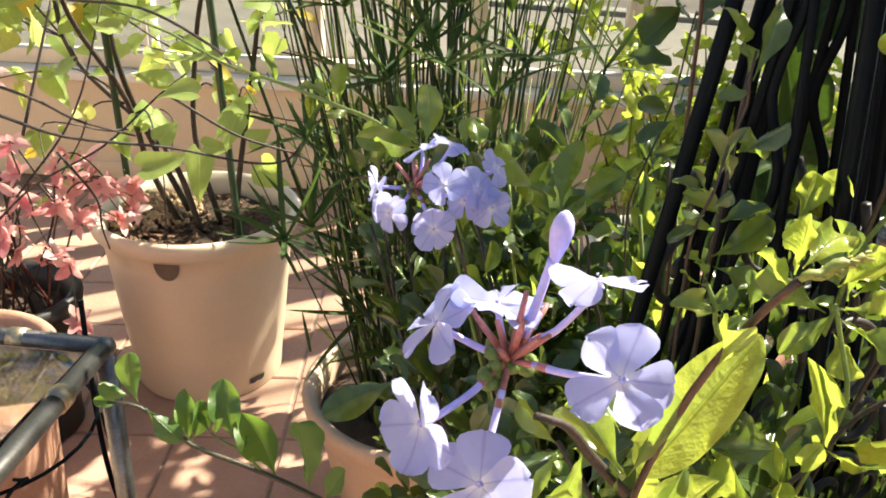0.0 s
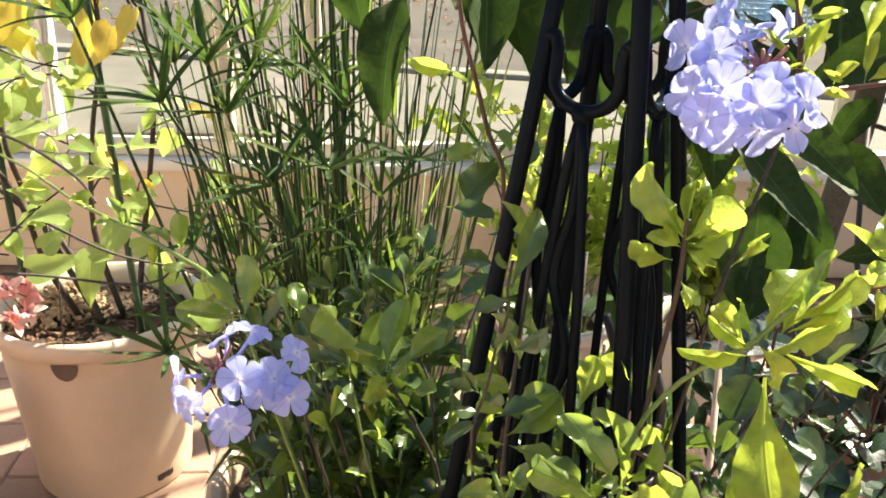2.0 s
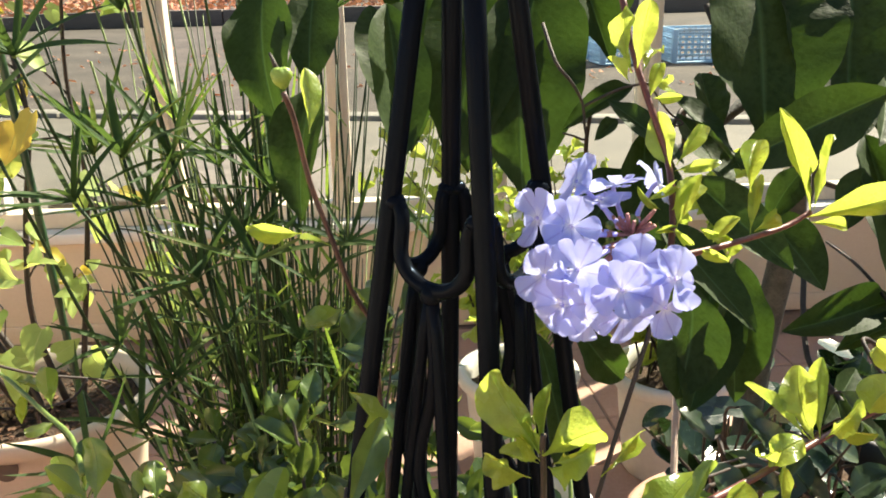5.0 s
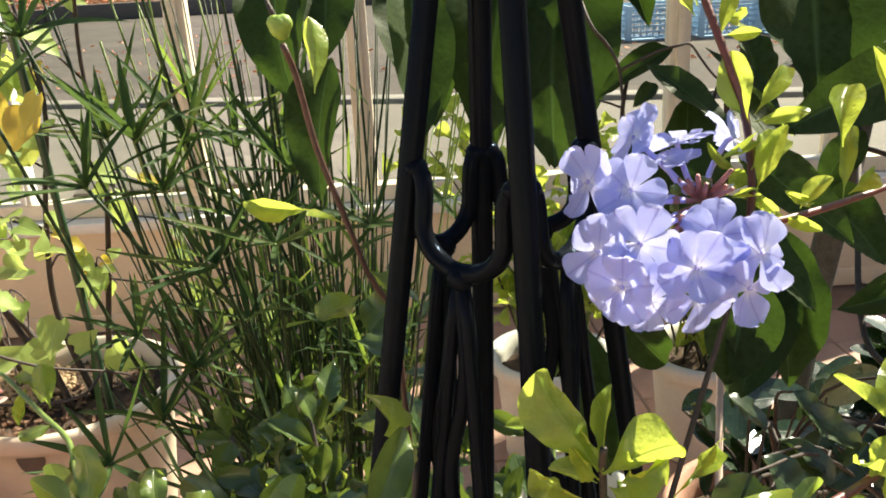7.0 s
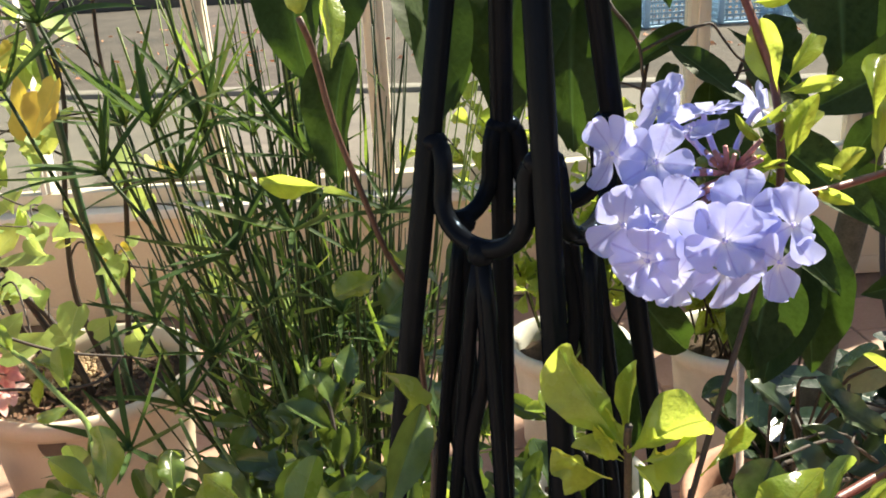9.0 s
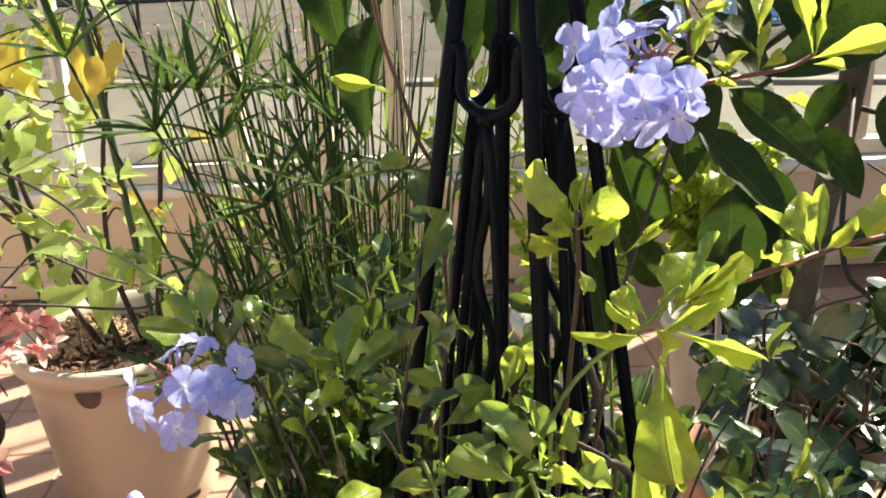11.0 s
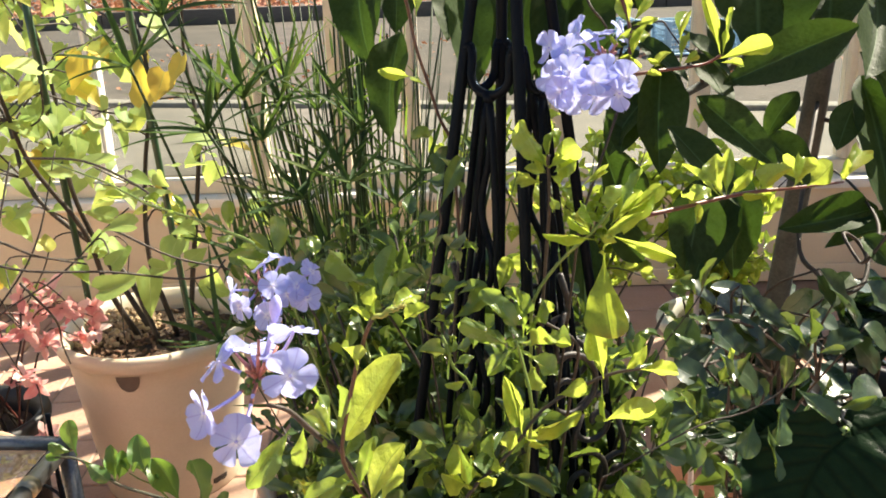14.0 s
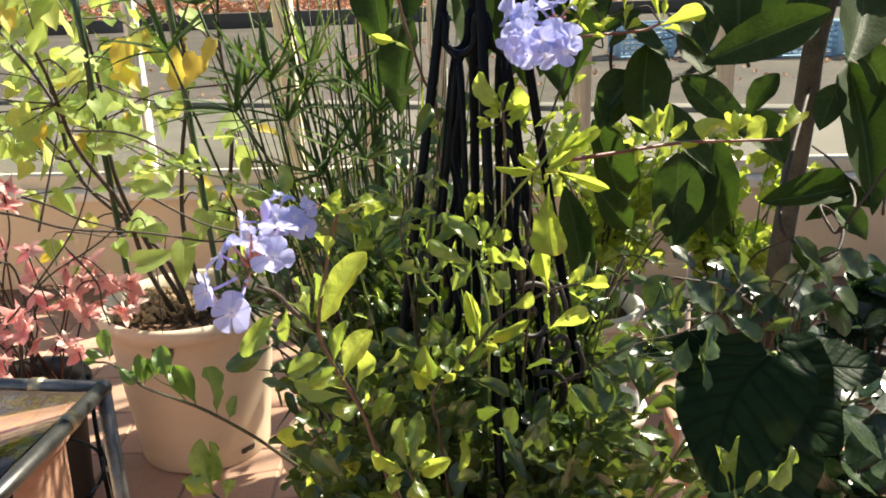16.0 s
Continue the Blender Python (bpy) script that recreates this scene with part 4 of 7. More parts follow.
shrub_leaf(0.191, 0.262, 0.994, 0.225, 0.256, 0.981, 0.0081, SPOON_YOUNG)
shrub_leaf(0.184, 0.263, 0.996, 0.176, 0.258, 1.014, 0.0068)
shrub_leaf(0.181, 0.262, 0.995, 0.175, 0.277, 1.007, 0.0082, SPOON_YOUNG)
shrub_leaf(0.187, 0.261, 0.993, 0.199, 0.244, 1.006, 0.0073, SPOON_YOUNG)
shrub_leaf(0.183, 0.262, 0.994, 0.169, 0.265, 1.001, 0.0056, SPOON_YOUNG)
shrub_leaf(0.188, 0.259, 0.985, 0.187, 0.236, 0.947, 0.0227, SPOON_YELLOW, Vector((-0.1, -0.95, 0.2)))
shrub_leaf(0.196, 0.256, 1.01, 0.206, 0.271, 1.025, 0.0068)
# red twig
shrub_stem([(0.201, 0.284, 0.994), (0.241, 0.304, 0.994), (0.29, 0.332, 0.993), (0.336, 0.36, 0.987), (0.386, 0.397, 0.979)])
shrub_leaf(0.248, 0.308, 0.994, 0.257, 0.307, 1.006, 0.0115, SPOON_YOUNG)
shrub_leaf(0.252, 0.309, 0.995, 0.244, 0.306, 1.003, 0.0088, SPOON_YOUNG)
shrub_leaf(0.257, 0.313, 0.995, 0.251, 0.3, 0.986, 0.0055, SPOON_YOUNG)
shrub_leaf(0.274, 0.323, 0.994, 0.267, 0.331, 1.017, 0.014, SPOON_YOUNG)
shrub_leaf(0.276, 0.323, 0.995, 0.283, 0.341, 1.017, 0.0085, SPOON_YOUNG)
shrub_leaf(0.278, 0.323, 0.995, 0.287, 0.317, 1.009, 0.0076, SPOON_YOUNG)
shrub_leaf(0.273, 0.323, 0.994, 0.254, 0.34, 1.011, 0.0064, SPOON_YOUNG)
shrub_leaf(0.307, 0.342, 0.991, 0.312, 0.336, 1.007, 0.0166, SPOON_YOUNG)
shrub_leaf(0.332, 0.355, 0.989, 0.344, 0.366, 1.006, 0.015, SPOON_YOUNG)
shrub_leaf(0.343, 0.36, 0.988, 0.359, 0.364, 1.002, 0.0181, SPOON_YOUNG)
shrub_leaf(0.34, 0.36, 0.989, 0.336, 0.385, 0.999, 0.013, SPOON_YOUNG)
shrub_leaf(0.381, 0.388, 0.983, 0.405, 0.404, 1.003, 0.016, SPOON_YOUNG)
shrub_leaf(0.38, 0.388, 0.982, 0.38, 0.382, 0.996, 0.0063, SPOON_YOUNG)
shrub_leaf(0.287, 0.333, 0.993, 0.297, 0.322, 0.993, 0.005, SPOON_YOUNG)
# flower shoot
shrub_stem([(0.16, 0.38, 0.6), (0.183, 0.297, 0.99), (0.192, 0.305, 1.012), (0.209, 0.318, 1.053), (0.213, 0.32, 1.07)], (0.0010, 0.0008), BROWN_STEM)
shrub_stem([(0.213, 0.32, 1.07), (0.216, 0.327, 1.08), (0.218, 0.337, 1.094), (0.214, 0.341, 1.109), (0.211, 0.352, 1.125), (0.210, 0.362, 1.138), (0.209, 0.368, 1.150)], (0.0011, 0.0013), RED_STEM)
shrub_leaf(0.219, 0.336, 1.092, 0.213, 0.339, 1.113, 0.0096)
shrub_leaf(0.22, 0.337, 1.096, 0.232, 0.341, 1.109, 0.0056)
shrub_leaf(0.22, 0.337, 1.094, 0.228, 0.327, 1.098, 0.0046)
shrub_leaf(0.216, 0.328, 1.083, 0.227, 0.33, 1.093, 0.0095)
shrub_leaf(0.22, 0.333, 1.089, 0.211, 0.325, 1.09, 0.0033)
shrub_leaf(0.217, 0.326, 1.078, 0.22, 0.321, 1.094, 0.006)
shrub_leaf(0.210, 0.352, 1.125, 0.213, 0.350, 1.149, 0.0088, SPOON_YOUNG)
shrub_leaf(0.208, 0.351, 1.125, 0.201, 0.350, 1.147, 0.0085, SPOON_YOUNG)
shrub_leaf(0.213, 0.347, 1.116, 0.218, 0.350, 1.129, 0.0050, SPOON_YOUNG)
shrub_leaf(0.207, 0.350, 1.122, 0.199, 0.349, 1.131, 0.0060, SPOON_YOUNG)
shrub_leaf(0.215, 0.353, 1.122, 0.227, 0.356, 1.12, 0.0064)
shrub_leaf(0.213, 0.354, 1.125, 0.221, 0.362, 1.136, 0.0064)
shrub_leaf(0.214, 0.333, 1.082, 0.206, 0.331, 1.088, 0.0031)
shrub_leaf(0.218, 0.327, 1.077, 0.209, 0.322, 1.078, 0.0027)
shrub_leaf(0.214, 0.346, 1.117, 0.221, 0.34, 1.118, 0.004)
# side twig
shrub_stem([(0.216, 0.324, 1.068), (0.232, 0.328, 1.069), (0.25, 0.337, 1.069), (0.266, 0.344, 1.070), (0.2755, 0.346, 1.074)], (0.0012, 0.0009), RED_STEM)
shrub_leaf(0.223, 0.326, 1.071, 0.216, 0.32, 1.077, 0.0033)
shrub_leaf(0.231, 0.328, 1.071, 0.236, 0.325, 1.08, 0.0056)
shrub_leaf(0.235, 0.328, 1.072, 0.226, 0.325, 1.076, 0.0034)
shrub_leaf(0.248, 0.336, 1.07, 0.253, 0.343, 1.091, 0.0049)
shrub_leaf(0.249, 0.341, 1.084, 0.254, 0.348, 1.103, 0.0094)
shrub_leaf(0.25, 0.337, 1.071, 0.26, 0.338, 1.077, 0.0065)
shrub_leaf(0.226, 0.327, 1.069, 0.229, 0.316, 1.069, 0.004)
shrub_leaf(0.2755, 0.346, 1.073, 0.265, 0.35, 1.109, 0.0066, SPOON_YOUNG)
shrub_leaf(0.277, 0.347, 1.074, 0.283, 0.35, 1.101, 0.0050, SPOON_YOUNG)
shrub_leaf(0.274, 0.346, 1.072, 0.304, 0.34, 1.080, 0.0110, SPOON_YOUNG)
shrub_leaf(0.276, 0.346, 1.070, 0.289, 0.342, 1.069, 0.0055, SPOON_YOUNG)
# bud shoot
shrub_stem([(0.15, 0.43, 0.28), (0.136, 0.418, 0.65), (0.119, 0.403, 1.016), (0.111, 0.4, 1.034), (0.104, 0.398, 1.058), (0.097, 0.397, 1.082), (0.093, 0.395, 1.106), (0.09, 0.391, 1.117)], (0.0012, 0.0011), RUSSET_STEM)
shrub_leaf(0.098, 0.398, 1.1, 0.098, 0.412, 1.123, 0.0086)
shrub_leaf(0.104, 0.397, 1.055, 0.092, 0.385, 1.063, 0.0023)
shrub_leaf(0.093, 0.387, 1.064, 0.075, 0.378, 1.069, 0.008)
shrub_leaf(0.111, 0.4, 1.036, 0.12, 0.388, 1.034, 0.0079)
shrub_leaf(0.108, 0.398, 1.028, 0.092, 0.388, 1.025, 0.0119)
# low branch
shrub_stem([(0.1, 0.38, 0.62), (-0.029, 0.325, 0.777), (-0.059, 0.316, 0.805), (-0.083, 0.315, 0.818), (-0.104, 0.315, 0.828), (-0.124, 0.315, 0.847), (-0.138, 0.314, 0.85)], (0.0022, 0.0008), TWIG)
shrub_stem([(-0.072, 0.316, 0.811), (-0.080, 0.313, 0.826), (-0.088, 0.312, 0.832), (-0.094, 0.312, 0.837)], (0.0007, 0.0004), GREEN_STEM)
TO_EYE = Vector((0.1, -0.9, 0.55))
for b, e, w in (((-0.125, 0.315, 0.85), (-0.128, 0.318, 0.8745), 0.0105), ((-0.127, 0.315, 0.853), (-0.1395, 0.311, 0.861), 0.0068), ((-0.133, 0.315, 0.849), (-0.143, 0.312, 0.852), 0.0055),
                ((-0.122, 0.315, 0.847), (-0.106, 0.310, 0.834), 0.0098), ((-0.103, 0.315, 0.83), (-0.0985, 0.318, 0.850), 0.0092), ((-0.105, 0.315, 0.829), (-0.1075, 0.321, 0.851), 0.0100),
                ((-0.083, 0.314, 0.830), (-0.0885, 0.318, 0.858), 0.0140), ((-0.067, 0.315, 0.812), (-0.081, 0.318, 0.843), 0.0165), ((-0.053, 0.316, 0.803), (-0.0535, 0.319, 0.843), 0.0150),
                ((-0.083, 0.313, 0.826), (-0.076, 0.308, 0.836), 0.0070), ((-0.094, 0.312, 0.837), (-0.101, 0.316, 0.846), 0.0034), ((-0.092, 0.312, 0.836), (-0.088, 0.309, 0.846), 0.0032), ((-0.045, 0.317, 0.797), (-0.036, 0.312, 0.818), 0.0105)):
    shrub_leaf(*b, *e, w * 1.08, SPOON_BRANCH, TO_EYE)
# front twig
shrub_stem([(0.15, 0.43, 0.28), (0.17, 0.36, 0.569), (0.194, 0.275, 0.836), (0.201, 0.276, 0.84), (0.254, 0.286, 0.862), (0.286, 0.291, 0.867), (0.31, 0.294, 0.88), (0.33, 0.304, 0.895)], (0.0011, 0.0005), BROWN_STEM)
shrub_leaf(0.279, 0.296, 0.881, 0.273, 0.298, 0.903, 0.0093, SPOON_SHADED)
shrub_leaf(0.281, 0.297, 0.883, 0.288, 0.298, 0.903, 0.01, SPOON_SHADED)
shrub_leaf(0.275, 0.298, 0.885, 0.283, 0.283, 0.874, 0.012, SPOON_SHADED)
shrub_leaf(0.288, 0.285, 0.865, 0.279, 0.27, 0.849, 0.0147, SPOON_SHADED)
shrub_leaf(0.307, 0.288, 0.875, 0.298, 0.267, 0.858, 0.0182, SPOON_SHADED)
shrub_leaf(0.296, 0.283, 0.861, 0.297, 0.26, 0.838, 0.0091, SPOON_SHADED)
shrub_leaf(0.317, 0.294, 0.879, 0.337, 0.278, 0.866, 0.0177, SPOON_SHADED)
shrub_leaf(0.337, 0.284, 0.869, 0.354, 0.272, 0.883, 0.0077, SPOON_SHADED)
shrub_leaf(0.331, 0.291, 0.872, 0.335, 0.29, 0.888, 0.0085, SPOON_SHADED)
shrub_leaf(0.309, 0.294, 0.88, 0.31, 0.296, 0.901, 0.0093, SPOON_SHADED)
shrub_leaf(0.312, 0.294, 0.88, 0.322, 0.293, 0.893, 0.0078, SPOON_SHADED)
shrub_leaf(0.328, 0.305, 0.899, 0.328, 0.308, 0.925, 0.0115, SPOON_SHADED)
shrub_leaf(0.326, 0.306, 0.901, 0.31, 0.309, 0.923, 0.005, SPOON_SHADED)
shrub_leaf(0.327, 0.306, 0.901, 0.311, 0.306, 0.915, 0.0093, SPOON_SHADED)
shrub_leaf(0.333, 0.304, 0.897, 0.348, 0.3, 0.901, 0.0065, SPOON_SHADED)
shrub_leaf(0.299, 0.293, 0.873, 0.294, 0.292, 0.888, 0.0085, SPOON_SHADED)
shrub_leaf(0.267, 0.288, 0.865, 0.26, 0.286, 0.879, 0.0092, SPOON_SHADED)
shrub_leaf(0.246, 0.284, 0.857, 0.251, 0.27, 0.845, 0.014, SPOON_SHADED)
shrub_leaf(0.227, 0.278, 0.852, 0.241, 0.267, 0.852, 0.0118, SPOON_SHADED)
shrub_leaf(0.261, 0.287, 0.861, 0.28, 0.288, 0.855, 0.0086, SPOON_SHADED)
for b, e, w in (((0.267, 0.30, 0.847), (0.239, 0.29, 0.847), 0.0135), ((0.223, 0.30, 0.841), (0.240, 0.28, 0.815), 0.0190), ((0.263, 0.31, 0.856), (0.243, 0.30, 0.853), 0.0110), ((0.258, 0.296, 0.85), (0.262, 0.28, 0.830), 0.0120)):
    shrub_leaf(*b, *e, w, SPOON_SHADED, TO_EYE)
# dark twig
shrub_stem([(0.15, 0.43, 0.28), (0.194, 0.4, 0.579), (0.247, 0.364, 0.858), (0.258, 0.369, 0.877), (0.271, 0.374, 0.891), (0.285, 0.379, 0.909), (0.29, 0.383, 0.922)], (0.0011, 0.0005), BROWN_STEM)
shrub_leaf(0.285, 0.379, 0.909, 0.29, 0.377, 0.938, 0.0088, SPOON_SHADED)
shrub_leaf(0.282, 0.379, 0.908, 0.269, 0.374, 0.923, 0.012, SPOON_SHADED)
shrub_leaf(0.279, 0.377, 0.903, 0.263, 0.372, 0.917, 0.0104, SPOON_SHADED)
shrub_leaf(0.26, 0.371, 0.88, 0.244, 0.364, 0.892, 0.0112, SPOON_SHADED)
shrub_leaf(0.269, 0.373, 0.89, 0.254, 0.368, 0.905, 0.0104, SPOON_SHADED)
shrub_leaf(0.275, 0.375, 0.897, 0.285, 0.364, 0.895, 0.0104, SPOON_SHADED)
shrub_leaf(0.256, 0.369, 0.875, 0.266, 0.357, 0.871, 0.012, SPOON_SHADED)
shrub_leaf(0.251, 0.366, 0.865, 0.234, 0.357, 0.866, 0.0104, SPOON_SHADED)
shrub_leaf(0.287, 0.38, 0.914, 0.296, 0.373, 0.924, 0.0072, SPOON_SHADED)
shrub_leaf(0.264, 0.372, 0.886, 0.275, 0.359, 0.88, 0.0112, SPOON_SHADED)
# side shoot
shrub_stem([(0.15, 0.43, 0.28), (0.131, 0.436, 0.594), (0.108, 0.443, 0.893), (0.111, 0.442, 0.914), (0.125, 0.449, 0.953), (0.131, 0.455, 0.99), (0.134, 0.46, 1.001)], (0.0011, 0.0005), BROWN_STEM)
shrub_leaf(0.131, 0.471, 1.002, 0.109, 0.463, 0.983, 0.0203, SPOON_SHADED)
shrub_leaf(0.131, 0.455, 0.99, 0.139, 0.45, 1.003, 0.0139, SPOON_SHADED)
shrub_leaf(0.098, 0.48, 0.972, 0.124, 0.459, 0.976, 0.0122, SPOON_SHADED)
shrub_leaf(0.123, 0.464, 0.961, 0.14, 0.454, 0.965, 0.0187, SPOON_SHADED)
shrub_leaf(0.125, 0.447, 0.95, 0.106, 0.44, 0.957, 0.0112, SPOON_SHADED)
shrub_leaf(0.125, 0.441, 0.948, 0.106, 0.432, 0.941, 0.0106, SPOON_SHADED)
shrub_leaf(0.127, 0.445, 0.946, 0.132, 0.445, 0.958, 0.0089, SPOON_SHADED)
shrub_leaf(0.092, 0.477, 0.965, 0.088, 0.46, 0.953, 0.0123, SPOON_SHADED)
shrub_leaf(0.113, 0.44, 0.922, 0.112, 0.421, 0.905, 0.0096, SPOON_SHADED)
shrub_leaf(0.078, 0.435, 0.898, 0.103, 0.434, 0.92, 0.0133, SPOON_SHADED)
shrub_leaf(0.111, 0.441, 0.913, 0.095, 0.436, 0.925, 0.0091, SPOON_SHADED)
shrub_leaf(0.132, 0.457, 0.996, 0.121, 0.475, 1.01, 0.0148, SPOON_SHADED)
shrub_leaf(0.133, 0.459, 0.998, 0.146, 0.466, 1.015, 0.0129, SPOON_SHADED)
shrub_leaf(0.116, 0.443, 0.928, 0.125, 0.435, 0.935, 0.0078, SPOON_SHADED)
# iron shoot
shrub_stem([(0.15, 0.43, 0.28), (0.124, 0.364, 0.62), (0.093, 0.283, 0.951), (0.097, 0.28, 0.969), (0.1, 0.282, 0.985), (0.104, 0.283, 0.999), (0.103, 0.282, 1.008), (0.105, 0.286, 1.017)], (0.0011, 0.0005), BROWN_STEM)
shrub_leaf(0.104, 0.282, 1.008, 0.118, 0.298, 1.032, 0.0108, SPOON_SHADED)
shrub_leaf(0.106, 0.282, 0.984, 0.118, 0.275, 0.994, 0.0109, SPOON_SHADED)
shrub_leaf(0.105, 0.283, 1.004, 0.092, 0.274, 1.004, 0.0063, SPOON_SHADED)
shrub_leaf(0.1, 0.281, 0.98, 0.103, 0.28, 0.993, 0.0042, SPOON_SHADED)
shrub_leaf(0.096, 0.28, 0.968, 0.082, 0.277, 0.975, 0.0039, SPOON_SHADED)
shrub_leaf(0.095, 0.28, 0.968, 0.089, 0.279, 0.978, 0.0031, SPOON_SHADED)
shrub_leaf(0.096, 0.281, 0.96, 0.086, 0.277, 0.963, 0.0059, SPOON_SHADED)
shrub_leaf(0.097, 0.278, 0.965, 0.102, 0.275, 0.971, 0.0062, SPOON_SHADED)
shrub_leaf(0.1, 0.281, 0.958, 0.117, 0.278, 0.965, 0.0098, SPOON_SHADED)
shrub_leaf(0.096, 0.284, 0.955, 0.083, 0.274, 0.955, 0.0067, SPOON_SHADED)
shrub_leaf(0.104, 0.284, 1.014, 0.098, 0.282, 1.021, 0.0048, SPOON_SHADED)
# sunlit shoot
shrub_stem([(0.15, 0.43, 0.28), (0.135, 0.363, 0.598), (0.117, 0.281, 0.901), (0.108, 0.281, 0.913), (0.105, 0.281, 0.925), (0.102, 0.285, 0.932)])
shrub_leaf(0.108, 0.281, 0.92, 0.091, 0.278, 0.928, 0.0112)
shrub_leaf(0.12, 0.285, 0.922, 0.121, 0.286, 0.935, 0.0084)
shrub_leaf(0.102, 0.284, 0.931, 0.09, 0.281, 0.936, 0.0045)
shrub_leaf(0.102, 0.285, 0.932, 0.098, 0.284, 0.942, 0.0054)
shrub_leaf(0.108, 0.282, 0.914, 0.117, 0.28, 0.921, 0.0063)
shrub_leaf(0.106, 0.281, 0.92, 0.11, 0.284, 0.931, 0.0058)
shrub_leaf(0.116, 0.282, 0.903, 0.103, 0.273, 0.906, 0.0072)
# far right shoot
shrub_stem([(0.15, 0.43, 0.28), (0.164, 0.366, 0.606), (0.181, 0.288, 0.919), (0.165, 0.289, 0.932), (0.154, 0.287, 0.94), (0.147, 0.292, 0.949)])
shrub_leaf(0.136, 0.298, 0.95, 0.144, 0.307, 0.968, 0.0106)
shrub_leaf(0.154, 0.299, 0.952, 0.151, 0.307, 0.97, 0.0123)
shrub_leaf(0.152, 0.281, 0.914, 0.158, 0.266, 0.905, 0.0141)
shrub_leaf(0.157, 0.284, 0.921, 0.146, 0.283, 0.93, 0.0075)
shrub_leaf(0.157, 0.288, 0.937, 0.165, 0.286, 0.948, 0.0083)
shrub_leaf(0.149, 0.291, 0.947, 0.139, 0.289, 0.954, 0.0083)
shrub_leaf(0.166, 0.288, 0.93, 0.173, 0.28, 0.923, 0.0092)
shrub_leaf(0.154, 0.287, 0.939, 0.142, 0.282, 0.94, 0.0062)
# yellow twig
shrub_stem([(0.15, 0.43, 0.28), (0.132, 0.345, 0.576), (0.111, 0.242, 0.853), (0.135, 0.248, 0.875), (0.155, 0.255, 0.897), (0.178, 0.253, 0.912), (0.195, 0.25, 0.92), (0.214, 0.245, 0.924)])
shrub_leaf(0.187, 0.249, 0.917, 0.181, 0.253, 0.946, 0.012, SPOON_YOUNG)
shrub_leaf(0.186, 0.242, 0.895, 0.21, 0.226, 0.913, 0.0125, SPOON_YOUNG)
shrub_leaf(0.186, 0.249, 0.917, 0.186, 0.242, 0.895, 0.0025, SPOON_YOUNG)
shrub_leaf(0.199, 0.25, 0.921, 0.207, 0.243, 0.934, 0.0069, SPOON_YOUNG)
shrub_leaf(0.205, 0.247, 0.922, 0.224, 0.231, 0.93, 0.0093, SPOON_YOUNG)
shrub_leaf(0.163, 0.254, 0.906, 0.177, 0.249, 0.916, 0.0103, SPOON_YOUNG)
shrub_leaf(0.143, 0.251, 0.885, 0.136, 0.251, 0.915, 0.0109, SPOON_YOUNG)
shrub_leaf(0.147, 0.251, 0.886, 0.168, 0.234, 0.9, 0.0096, SPOON_YOUNG)
shrub_leaf(0.143, 0.251, 0.884, 0.153, 0.24, 0.883, 0.0045, SPOON_YOUNG)
shrub_leaf(0.135, 0.248, 0.875, 0.136, 0.242, 0.89, 0.009, SPOON_YOUNG)
shrub_leaf(0.128, 0.247, 0.871, 0.124, 0.252, 0.884, 0.0097, SPOON_YOUNG)
shrub_leaf(0.121, 0.245, 0.863, 0.102, 0.241, 0.88, 0.0148, SPOON_YOUNG)
shrub_leaf(0.123, 0.246, 0.865, 0.132, 0.238, 0.876, 0.0084, SPOON_YOUNG)
shrub_leaf(0.116, 0.243, 0.857, 0.098, 0.238, 0.87, 0.0097, SPOON_YOUNG)
shrub_leaf(0.118, 0.244, 0.859, 0.123, 0.227, 0.871, 0.007, SPOON_YOUNG)
# mid shoot
shrub_stem([(0.15, 0.43, 0.28), (0.132, 0.376, 0.596), (0.111, 0.309, 0.896), (0.111, 0.312, 0.922), (0.113, 0.315, 0.947), (0.117, 0.324, 0.974), (0.121, 0.333, 1.004)])
shrub_leaf(0.113, 0.315, 0.947, 0.101, 0.309, 0.958, 0.0083, SPOON)
shrub_leaf(0.111, 0.313, 0.941, 0.098, 0.305, 0.947, 0.0104, SPOON)
shrub_leaf(0.11, 0.309, 0.927, 0.101, 0.302, 0.936, 0.0076, SPOON)
shrub_leaf(0.116, 0.318, 0.957, 0.11, 0.326, 0.979, 0.007, SPOON)
shrub_leaf(0.118, 0.323, 0.97, 0.125, 0.315, 0.981, 0.0146, SPOON)
shrub_leaf(0.12, 0.331, 0.997, 0.118, 0.33, 1.024, 0.0104, SPOON)
shrub_leaf(0.109, 0.309, 0.912, 0.117, 0.294, 0.914, 0.0161, SPOON)
shrub_leaf(0.112, 0.309, 0.927, 0.139, 0.294, 0.92, 0.016, SPOON)
shrub_leaf(0.111, 0.31, 0.931, 0.133, 0.314, 0.947, 0.014, SPOON)
shrub_leaf(0.114, 0.314, 0.944, 0.126, 0.307, 0.955, 0.009, SPOON)
# mid whorl
shrub_stem([(0.15, 0.43, 0.28), (0.15, 0.352, 0.598), (0.149, 0.256, 0.901), (0.145, 0.264, 0.923), (0.142, 0.267, 0.934)])
shrub_leaf(0.144, 0.268, 0.937, 0.131, 0.267, 0.964, 0.0122, SPOON)
shrub_leaf(0.146, 0.268, 0.935, 0.146, 0.276, 0.962, 0.0097, SPOON)
shrub_leaf(0.148, 0.268, 0.937, 0.158, 0.263, 0.956, 0.0077, SPOON)
shrub_leaf(0.146, 0.267, 0.932, 0.168, 0.247, 0.941, 0.0127, SPOON)
